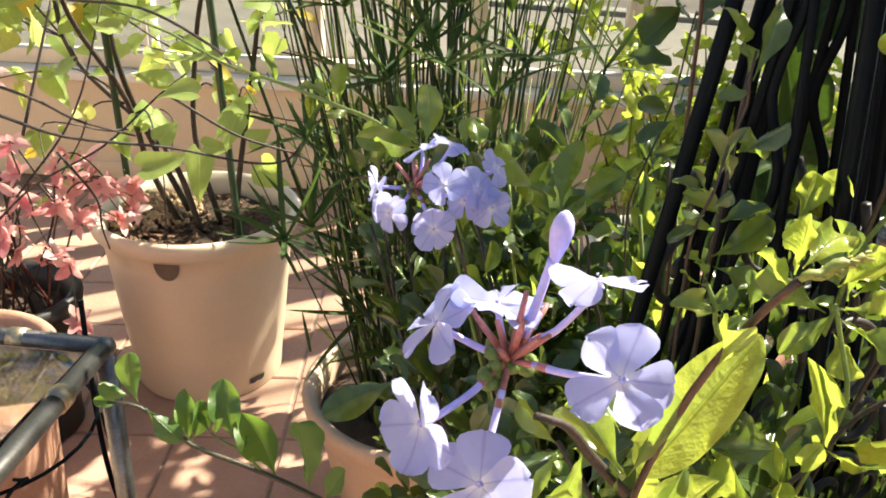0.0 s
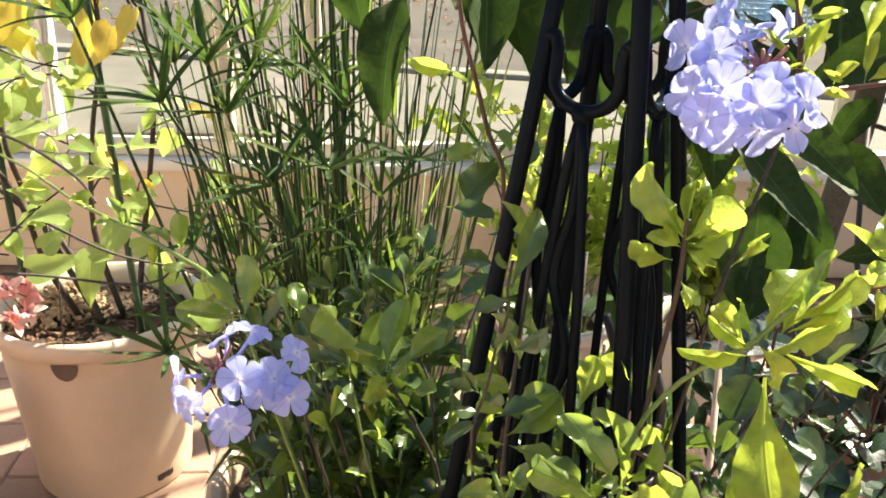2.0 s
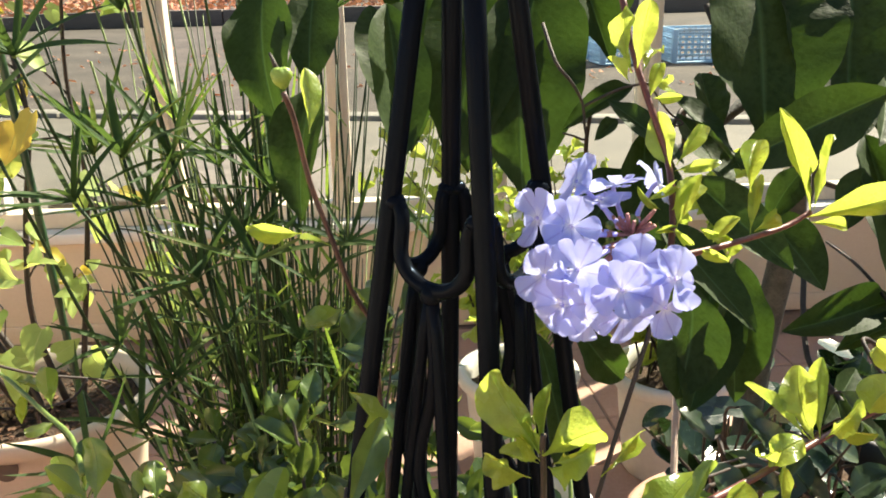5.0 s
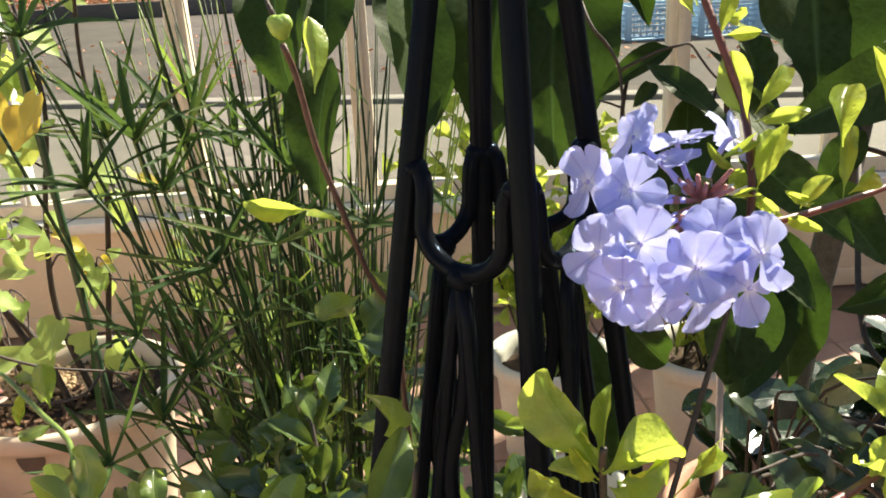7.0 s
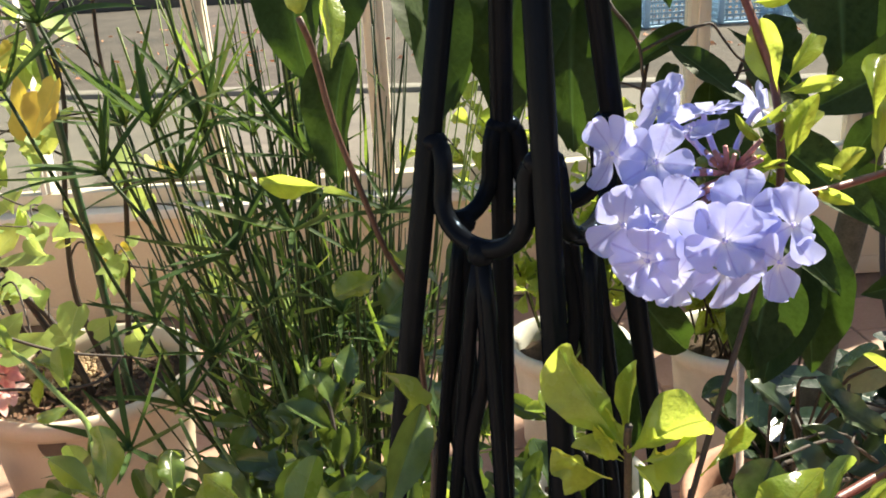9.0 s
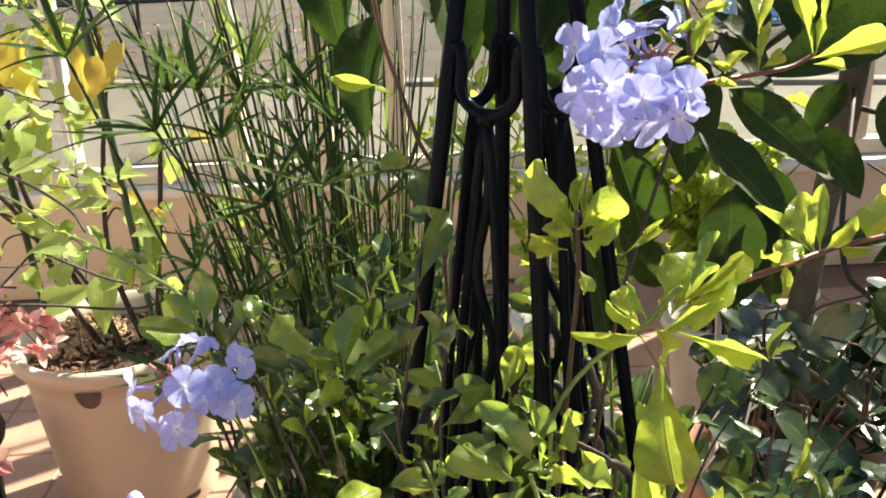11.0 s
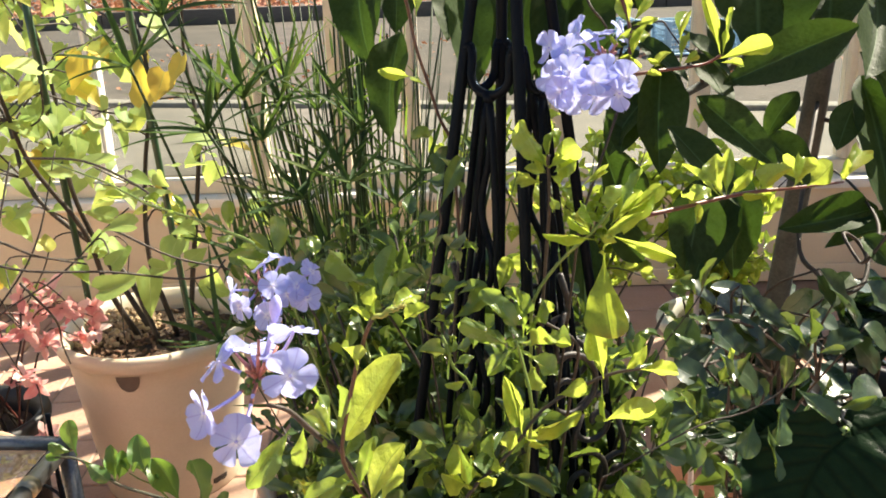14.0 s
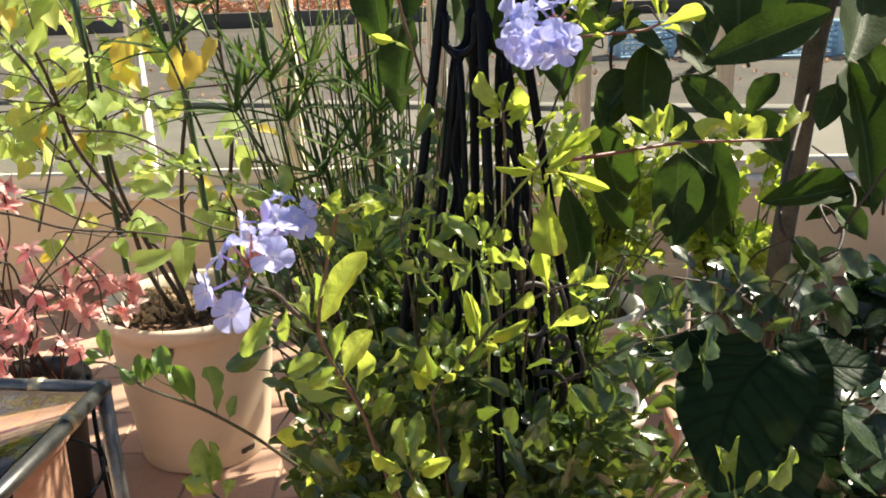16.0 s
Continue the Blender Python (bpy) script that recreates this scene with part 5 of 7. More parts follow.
shrub_leaf(0.139, 0.266, 0.931, 0.11, 0.263, 0.949, 0.0116, SPOON)
shrub_leaf(0.144, 0.266, 0.929, 0.163, 0.252, 0.922, 0.0097, SPOON)
shrub_leaf(0.142, 0.266, 0.931, 0.124, 0.263, 0.917, 0.011, SPOON)
shrub_leaf(0.148, 0.269, 0.938, 0.151, 0.261, 0.948, 0.0071, SPOON)
# pot leaf
shrub_stem([(0.15, 0.43, 0.28), (0.087, 0.391, 0.561), (0.011, 0.344, 0.819), (-0.004, 0.351, 0.833), (-0.015, 0.354, 0.841)])
shrub_leaf(-0.013, 0.354, 0.84, -0.048, 0.338, 0.829, 0.0167, SPOON_SHADED)
shrub_leaf(-0.009, 0.353, 0.837, -0.018, 0.359, 0.85, 0.0093, SPOON_SHADED)
shrub_leaf(0.002, 0.348, 0.828, -0.014, 0.337, 0.828, 0.0092, SPOON_SHADED)
shrub_leaf(-0.015, 0.354, 0.841, -0.027, 0.357, 0.845, 0.0071, SPOON_SHADED)
# left whorl
shrub_stem([(0.15, 0.43, 0.28), (0.087, 0.409, 0.599), (0.01, 0.383, 0.903), (-0.0, 0.395, 0.927), (-0.005, 0.402, 0.943)])
shrub_leaf(-0.004, 0.402, 0.943, -0.003, 0.414, 0.969, 0.0142, SPOON)
shrub_leaf(-0.006, 0.403, 0.944, -0.021, 0.406, 0.962, 0.0119, SPOON)
shrub_leaf(-0.007, 0.402, 0.942, -0.033, 0.395, 0.95, 0.0135, SPOON)
shrub_leaf(-0.007, 0.401, 0.941, -0.028, 0.382, 0.947, 0.0107, SPOON)
shrub_leaf(0.022, 0.401, 0.941, 0.022, 0.408, 0.957, 0.0109, SPOON)
shrub_leaf(0.016, 0.402, 0.943, 0.014, 0.407, 0.955, 0.006, SPOON)
shrub_leaf(-0.005, 0.401, 0.942, -0.019, 0.416, 0.95, 0.0094, SPOON)
# right whorl
shrub_stem([(0.15, 0.43, 0.28), (0.124, 0.421, 0.574), (0.092, 0.411, 0.847), (0.073, 0.408, 0.888), (0.063, 0.406, 0.906)])
shrub_leaf(0.063, 0.405, 0.904, 0.031, 0.412, 0.943, 0.0204, SPOON)
shrub_leaf(0.065, 0.406, 0.907, 0.075, 0.422, 0.941, 0.0154, SPOON)
shrub_leaf(0.068, 0.406, 0.906, 0.095, 0.406, 0.931, 0.0113, SPOON)
shrub_leaf(0.063, 0.409, 0.912, 0.056, 0.404, 0.926, 0.0102, SPOON)
shrub_leaf(0.065, 0.406, 0.906, 0.078, 0.39, 0.92, 0.0084, SPOON)
shrub_leaf(0.061, 0.404, 0.903, 0.04, 0.422, 0.916, 0.0116, SPOON)
shrub_leaf(0.068, 0.404, 0.902, 0.051, 0.383, 0.904, 0.0129, SPOON)
shrub_leaf(0.071, 0.41, 0.893, 0.089, 0.393, 0.904, 0.0114, SPOON)
# back whorl
shrub_stem([(0.15, 0.43, 0.28), (0.105, 0.442, 0.571), (0.051, 0.456, 0.841), (0.047, 0.455, 0.867), (0.045, 0.452, 0.886), (0.043, 0.458, 0.903)])
shrub_leaf(0.045, 0.452, 0.887, 0.02, 0.456, 0.922, 0.0162, SPOON_SHADED)
shrub_leaf(0.043, 0.451, 0.884, -0.001, 0.45, 0.903, 0.0121, SPOON_SHADED)
shrub_leaf(0.043, 0.452, 0.886, 0.018, 0.468, 0.896, 0.0124, SPOON_SHADED)
shrub_leaf(0.048, 0.452, 0.887, 0.063, 0.452, 0.919, 0.0121, SPOON_SHADED)
shrub_leaf(0.047, 0.453, 0.888, 0.051, 0.448, 0.906, 0.0052, SPOON_SHADED)
shrub_leaf(0.051, 0.451, 0.884, 0.07, 0.459, 0.909, 0.0152, SPOON_SHADED)
shrub_leaf(0.055, 0.45, 0.884, 0.084, 0.436, 0.907, 0.0149, SPOON_SHADED)
shrub_leaf(0.058, 0.458, 0.875, 0.09, 0.465, 0.898, 0.0155, SPOON_SHADED)
shrub_leaf(0.043, 0.45, 0.88, 0.032, 0.433, 0.89, 0.008, SPOON_SHADED)
shrub_leaf(0.046, 0.449, 0.879, 0.046, 0.425, 0.873, 0.016, SPOON_SHADED)
shrub_leaf(0.035, 0.496, 0.916, 0.034, 0.493, 0.938, 0.0099, SPOON_SHADED)
shrub_leaf(0.037, 0.495, 0.915, 0.021, 0.488, 0.923, 0.008, SPOON_SHADED)
shrub_leaf(0.066, 0.47, 0.881, 0.078, 0.448, 0.88, 0.009, SPOON_SHADED)
# back side whorl
shrub_stem([(0.15, 0.43, 0.28), (0.124, 0.445, 0.583), (0.092, 0.464, 0.868), (0.082, 0.472, 0.888), (0.079, 0.481, 0.912), (0.075, 0.5, 0.933)])
shrub_leaf(0.075, 0.5, 0.933, 0.082, 0.494, 0.949, 0.0111, SPOON_SHADED)
shrub_leaf(0.08, 0.482, 0.914, 0.06, 0.48, 0.935, 0.0127, SPOON_SHADED)
shrub_leaf(0.077, 0.475, 0.897, 0.072, 0.474, 0.921, 0.0115, SPOON_SHADED)
shrub_leaf(0.079, 0.475, 0.897, 0.083, 0.473, 0.921, 0.0091, SPOON_SHADED)
shrub_leaf(0.096, 0.485, 0.925, 0.111, 0.477, 0.935, 0.0133, SPOON_SHADED)
shrub_leaf(0.078, 0.486, 0.926, 0.074, 0.492, 0.942, 0.011, SPOON_SHADED)
shrub_leaf(0.081, 0.485, 0.923, 0.094, 0.48, 0.941, 0.0091, SPOON_SHADED)
shrub_leaf(0.083, 0.471, 0.886, 0.107, 0.457, 0.909, 0.012, SPOON_SHADED)
shrub_leaf(0.097, 0.465, 0.901, 0.116, 0.46, 0.919, 0.0118, SPOON_SHADED)
# back left shoot
shrub_stem([(0.15, 0.43, 0.28), (0.089, 0.439, 0.587), (0.014, 0.45, 0.877), (-0.004, 0.451, 0.904), (-0.023, 0.452, 0.906), (-0.041, 0.453, 0.906)])
shrub_leaf(-0.03, 0.453, 0.907, -0.033, 0.455, 0.939, 0.0147, SPOON_SHADED)
shrub_leaf(-0.027, 0.455, 0.911, -0.025, 0.465, 0.939, 0.0097, SPOON_SHADED)
shrub_leaf(-0.004, 0.45, 0.903, -0.006, 0.448, 0.924, 0.0085, SPOON_SHADED)
shrub_leaf(-0.004, 0.451, 0.905, 0.01, 0.45, 0.932, 0.0113, SPOON_SHADED)
shrub_leaf(-0.017, 0.452, 0.905, -0.007, 0.439, 0.9, 0.0085, SPOON_SHADED)
shrub_leaf(-0.04, 0.453, 0.906, -0.044, 0.449, 0.923, 0.0096, SPOON_SHADED)
shrub_leaf(-0.028, 0.453, 0.906, -0.017, 0.448, 0.924, 0.0062, SPOON_SHADED)
# low whorl
shrub_stem([(0.15, 0.43, 0.28), (0.22, 0.325, 0.536), (0.306, 0.196, 0.764), (0.299, 0.193, 0.787), (0.293, 0.189, 0.807)])
shrub_leaf(0.29, 0.189, 0.806, 0.285, 0.193, 0.835, 0.0096)
shrub_leaf(0.293, 0.189, 0.807, 0.294, 0.195, 0.841, 0.013)
shrub_leaf(0.308, 0.189, 0.805, 0.331, 0.185, 0.826, 0.0116)
shrub_leaf(0.276, 0.188, 0.803, 0.27, 0.187, 0.816, 0.0082)
shrub_leaf(0.296, 0.188, 0.803, 0.306, 0.177, 0.8, 0.0116)
shrub_leaf(0.293, 0.187, 0.8, 0.274, 0.177, 0.801, 0.0102)
shrub_leaf(0.298, 0.188, 0.804, 0.309, 0.193, 0.817, 0.0062)
# low left whorl
shrub_stem([(0.15, 0.43, 0.28), (0.135, 0.323, 0.546), (0.117, 0.193, 0.786), (0.102, 0.191, 0.813), (0.095, 0.187, 0.831)])
shrub_leaf(0.095, 0.187, 0.831, 0.09, 0.192, 0.864, 0.0128)
shrub_leaf(0.097, 0.187, 0.832, 0.104, 0.192, 0.862, 0.0121)
shrub_leaf(0.094, 0.187, 0.83, 0.075, 0.181, 0.844, 0.01)
shrub_leaf(0.097, 0.186, 0.83, 0.108, 0.186, 0.843, 0.0101)
shrub_leaf(0.099, 0.185, 0.827, 0.105, 0.172, 0.817, 0.0167)
shrub_leaf(0.093, 0.186, 0.828, 0.084, 0.174, 0.825, 0.01)
shrub_leaf(0.099, 0.187, 0.83, 0.118, 0.179, 0.839, 0.0114)
# pot side shoot
shrub_stem([(0.15, 0.43, 0.28), (0.121, 0.327, 0.557), (0.086, 0.201, 0.811), (0.072, 0.204, 0.85), (0.065, 0.21, 0.868), (0.055, 0.216, 0.886), (0.042, 0.222, 0.906)])
shrub_leaf(0.065, 0.211, 0.872, 0.071, 0.216, 0.904, 0.0165)
shrub_leaf(0.06, 0.21, 0.869, 0.03, 0.205, 0.886, 0.0157)
shrub_leaf(0.055, 0.215, 0.885, 0.061, 0.217, 0.907, 0.0075)
shrub_leaf(0.068, 0.209, 0.865, 0.052, 0.197, 0.861, 0.0143)
shrub_leaf(0.072, 0.204, 0.851, 0.089, 0.21, 0.869, 0.0103)
shrub_leaf(0.042, 0.222, 0.905, 0.028, 0.226, 0.917, 0.0103)
shrub_leaf(0.048, 0.219, 0.896, 0.056, 0.224, 0.911, 0.0083)
shrub_leaf(0.068, 0.207, 0.86, 0.074, 0.202, 0.877, 0.0068)
# pot low twig
shrub_stem([(0.15, 0.43, 0.28), (0.083, 0.333, 0.547), (0.001, 0.215, 0.788), (-0.022, 0.208, 0.799), (-0.033, 0.211, 0.806)])
shrub_leaf(-0.031, 0.21, 0.806, -0.039, 0.215, 0.836, 0.0164)
shrub_leaf(-0.032, 0.211, 0.806, -0.023, 0.214, 0.832, 0.0085)
shrub_leaf(-0.029, 0.21, 0.804, -0.044, 0.204, 0.819, 0.0142)
shrub_leaf(-0.022, 0.208, 0.8, -0.017, 0.209, 0.818, 0.0093)
# back vine
shrub_stem([(-0.02, 0.442, 0.934), (-0.037, 0.485, 0.93), (-0.098, 0.572, 0.925), (-0.154, 0.637, 0.922), (-0.215, 0.708, 0.929), (-0.301, 0.799, 0.933)])
shrub_leaf(-0.137, 0.616, 0.925, -0.147, 0.601, 0.938, 0.0103)
shrub_leaf(-0.108, 0.582, 0.924, -0.111, 0.581, 0.944, 0.0084)
shrub_leaf(-0.094, 0.571, 0.924, -0.073, 0.552, 0.931, 0.0089)
shrub_leaf(-0.059, 0.527, 0.926, -0.059, 0.529, 0.952, 0.0125)
shrub_leaf(-0.117, 0.593, 0.924, -0.132, 0.593, 0.923, 0.0109)
shrub_leaf(-0.083, 0.56, 0.924, -0.079, 0.533, 0.913, 0.0066)
shrub_leaf(-0.184, 0.671, 0.922, -0.203, 0.663, 0.927, 0.0104)
shrub_leaf(-0.05, 0.506, 0.929, -0.064, 0.495, 0.928, 0.008)

# ---- flower heads
def petal_verts(bm, uv, m, length, width, rg):
    rows = [(0.0, 0.11), (0.2, 0.21), (0.4, 0.36), (0.6, 0.475), (0.76, 0.5), (0.88, 0.44), (0.96, 0.3), (1.0, 0.12)]
    bend, cup, notch = rg.uniform(-0.7, 0.5), rg.uniform(-0.5, 0.6), rg.uniform(0.0, 0.09)
    grid, where = [], {}
    for v, w in rows:
        line = []
        for c in (-1, -0.5, 0, 0.5, 1):
            y = v - (notch if c == 0 and v > 0.9 else 0) - (0.04 * c * c if v > 0.7 else 0)
            z = bend * v * v * 0.5 + cup * c * c * w * 0.5 - (0.05 * (1 - abs(c)) if v > 0.1 else 0) + 0.06 * v * math.sin(6 * v + 5 * c + bend * 20)
            vert = bm.verts.new(m @ Vector((c * w * width, y * length, z * length)))
            where[vert] = (0.5 + 0.5 * c, v)
            line.append(vert)
        grid.append(line)
    for a, b in zip(grid, grid[1:]):
        for i in range(4):
            f = bm.faces.new((a[i], a[i + 1], b[i + 1], b[i]))
            for lp in f.loops:
                lp[uv].uv = where[lp.vert]


stamen_bm = bmesh.new()
bmesh.ops.create_icosphere(stamen_bm, subdivisions=1, radius=0.00032)
STAMEN = mesh_of(stamen_bm, "stamen", STAMEN_WHITE)


def floret(head, centre, face_at, towards, size, rg):
    """One five-petalled flower on its long tube."""
    c, f, z = Vector(centre), Vector(face_at), Vector(towards).normalized()
    x = z.orthogonal().normalized()
    y = z.cross(x)
    m0 = Matrix((x, y, z)).transposed().to_4x4()
    m0.translation = f
    bm = bmesh.new()
    uv = bm.loops.layers.uv.new("UVMap")
    turn = rg.uniform(0, 72)
    for i in range(5):
        m = m0 @ pose(0, 0, 0, 0, 0, turn + 72 * i + rg.uniform(-6, 6)) @ pose(0, size * 0.035, 0.0002 * (i % 2), rg.uniform(-18, 26), rg.uniform(-16, 16), 0)
        petal_verts(bm, uv, m, size * 0.52, size * rg.uniform(0.46, 0.58), rg)
    me = bpy.data.meshes.new("floret")
    bm.to_mesh(me)
    bm.free()
    me.materials.append(PETAL)
    me.polygons.foreach_set("use_smooth", [True] * len(me.polygons))
    fl = part("floret", me, PETAL, head)
    path = smooth_path([c.lerp(f, 0.25), c.lerp(f, 0.6) - z * 0.004, f - z * 0.003, f + z * 0.0003], 4)
    bm = bmesh.new()
    tube(bm, path, (0.0009, 0.00075), 7)
    part("tube", bm, FLOWER_TUBE, head)
    bm = bmesh.new()
    tube(bm, smooth_path([c, c.lerp(f, 0.2), c.lerp(f, 0.42) - z * 0.002], 3), (0.0007, 0.001), 7)
    part("calyx", bm, CALYX, head)
    for k in range(3):
        q = m0 @ Vector((0.0005 * math.cos(k * 2.1), 0.0005 * math.sin(k * 2.1), 0.0007 + 0.0005 * (k % 2)))
        part("stamen", STAMEN, STAMEN_WHITE, head, m=Matrix.Translation(q))


def flower_head(centre, florets, size, seed, buds=7, spread=(0, -0.3, 0.9), reach=0.02):
    rg = random.Random(seed)
    bm = bmesh.new()
    c = Vector(centre)
    for _ in range(16):
        d = Vector((rg.uniform(-1, 1), rg.uniform(-1, 1), rg.uniform(-1, 1))) * 0.006
        bmesh.ops.create_icosphere(bm, subdivisions=1, radius=rg.uniform(0.0012, 0.0024), matrix=Matrix.Translation(c + d))
    head = part("flower_head", bm, GREEN_STEM, shrub, "pale blue flower head")
    for f, z in florets:
        floret(head, centre, f, z, size * rg.uniform(0.92, 1.06), rg)
    for _ in range(buds):
        d = (Vector(spread) + Vector((rg.uniform(-1, 1), rg.uniform(-1, 1), rg.uniform(-1, 1)))).normalized()
        bm = bmesh.new()
        ln = reach * rg.uniform(0.5, 1.0)
        tube(bm, [c + d * 0.003, c + d * ln * 0.6, c + d * ln], (0.0010, 0.0006), 7)
        part("calyx", bm, CALYX, head, "reddish closed calyx")
    return head


h1 = flower_head((0.019, 0.17, 0.968), [
    ((0.037, 0.139, 0.984), (0.25, -0.75, 0.6)), ((0.036, 0.165, 0.992), (0.2, 0.15, 1)), ((0.016, 0.176, 0.98), (-0.1, -0.1, 1)),
    ((0.002, 0.174, 0.975), (-0.8, 0.0, 0.6)), ((-0.001, 0.152, 0.963), (-0.7, -0.6, 0.15)), ((0.012, 0.145, 0.953), (-0.1, -0.85, 0.35))], 0.0215, 31, 8)
bm = bmesh.new()
tube(bm, smooth_path([(0.022, 0.171, 0.974), (0.025, 0.172, 0.985), (0.027, 0.173, 0.993)]), (0.0012, 0.001), 7)
part("tube", bm, FLOWER_TUBE, h1)
bm = bmesh.new()
BUD_M = Matrix.Translation((0.0285, 0.1735, 0.9985)) @ Vector((0, 0, 1)).rotation_difference(Vector((0.16, 0.1, 1))).to_matrix().to_4x4()
lathe(bm, [(0.0009, -0.0065), (0.0014, -0.005), (0.0023, -0.002), (0.0027, 0.0008), (0.0024, 0.003), (0.0014, 0.0048), (0.0004, 0.0056)], (0, 0, 0), 12, True)
bmesh.ops.transform(bm, matrix=BUD_M, verts=bm.verts[:])
part("bud", bm, FLOWER_TUBE, h1, "closed violet bud")
flower_head((-0.007, 0.342, 0.944), [
    ((0.001, 0.312, 0.938), (0.0, -0.9, 0.35)), ((0.005, 0.319, 0.954), (0.1, -0.85, 0.5)), ((0.013, 0.321, 0.947), (0.25, -0.8, 0.2)), ((0.018, 0.324, 0.951), (0.5, -0.7, 0.5)),
    ((0.024, 0.322, 0.944), (0.5, -0.75, 0.2)), ((0.026, 0.338, 0.955), (0.6, -0.3, 0.8)), ((0.007, 0.346, 0.962), (0.1, -0.2, 1)), ((-0.005, 0.352, 0.957), (-0.2, 0.1, 1)),
    ((-0.023, 0.337, 0.946), (-0.95, -0.1, 0.2)), ((-0.017, 0.325, 0.939), (-0.6, -0.7, -0.1))], 0.0168, 32, 9, reach=0.014)
flower_head((0.201, 0.324, 1.076), [
    ((0.178, 0.314, 1.084), (-0.25, -0.8, 0.6)), ((0.177, 0.302, 1.074), (-0.2, -0.9, 0.3)), ((0.168, 0.307, 1.071), (-0.5, -0.8, 0.2)), ((0.189, 0.296, 1.069), (0.0, -0.9, 0.4)),
    ((0.179, 0.300, 1.060), (-0.2, -0.85, -0.2)), ((0.191, 0.299, 1.060), (0.1, -0.9, -0.1)), ((0.207, 0.300, 1.070), (0.3, -0.85, 0.35)), ((0.197, 0.304, 1.074), (0.1, -0.9, 0.5)),
    ((0.169, 0.321, 1.085), (-0.8, -0.4, 0.5)), ((0.186, 0.337, 1.092), (-0.75, -0.1, 0.7)), ((0.200, 0.341, 1.089), (-0.1, 0.25, 1)), ((0.214, 0.337, 1.090), (0.7, -0.1, 0.7)), ((0.193, 0.331, 1.087), (-0.3, 0.1, 0.95)),
    ((0.203, 0.297, 1.062), (0.2, -0.9, 0.0)), ((0.172, 0.300, 1.064), (-0.5, -0.8, -0.1))], 0.0180, 33, 6, reach=0.014)

# the green bud at the tip of a shoot, with the dry twig end beyond it
bm = bmesh.new()
for dx, dz, r in ((0, 0, 0.0036), (0.0012, 0.0008, 0.0030), (-0.0012, 0.001, 0.0028), (0.0004, -0.0016, 0.0026)):
    bmesh.ops.create_icosphere(bm, subdivisions=2, radius=r, matrix=Matrix.Translation((0.0895 + dx, 0.394, 1.1222 + dz)) @ pose(0, 0, 0, 20, 30 * dx * 800, 0) @ Matrix.Diagonal((1.0, 0.9, 1.1, 1)))
part("bud", bm, BUD_GREEN, shrub, "green leaf bud")
bm = bmesh.new()
tube(bm, [(0.0885, 0.394, 1.124), (0.087, 0.395, 1.128), (0.0858, 0.396, 1.131)], (0.0012, 0.0005), 7)
part("twig_end", bm, BROWN_STEM, shrub, "dry brown twig end")

bm = bmesh.new()
rg = random.Random(19)
tip0, tip1 = Vector((0.0695, 0.1455, 1.0030)), Vector((0.0815, 0.1475, 1.0075))
spine = [tip0.lerp(tip1, k / 12) + Vector((0, 0, 0.0006 * math.sin(k * 1.1))) for k in range(13)]
tube(bm, spine, [0.0006 + 0.0006 * math.sin(3.14 * (k / 12) ** 0.8) for k in range(13)], 10)
for k in range(30):
    c = tip0.lerp(tip1, rg.uniform(0.1, 1.0))
    out = Vector((rg.uniform(0.2, 1.0), rg.gauss(0, 0.8), rg.gauss(0, 0.8))).normalized()
    tube(bm, [c, c + out * 0.001, c + out * rg.uniform(0.0011, 0.0017) + Vector((0.0009, 0, 0))], (0.0005, 0.0002), 5)
part("bud", bm, SHOOT_TIP, shrub, "fuzzy yellow-green shoot tip browning at its end")

# ---- the dense inner growth, its shade put into the darker leaf colour
rng = random.Random(77)
inner, near, young = [], [], []
LOBES = (((0.13, 0.43, 0.60), (0.18, 0.19, 0.32), 150), ((0.06, 0.56, 0.76), (0.14, 0.13, 0.16), 46), ((0.02, 0.40, 0.62), (0.10, 0.14, 0.16), 26), ((0.20, 0.36, 0.78), (0.10, 0.10, 0.13), 44), ((0.14, 0.285, 0.73), (0.17, 0.07, 0.17), 72), ((0.13, 0.272, 0.855), (0.14, 0.045, 0.085), 62), ((0.29, 0.40, 0.80), (0.09, 0.10, 0.10), 14), ((0.15, 0.50, 0.86), (0.13, 0.07, 0.10), 44), ((0.03, 0.53, 0.86), (0.08, 0.06, 0.085), 30))
serial = 0
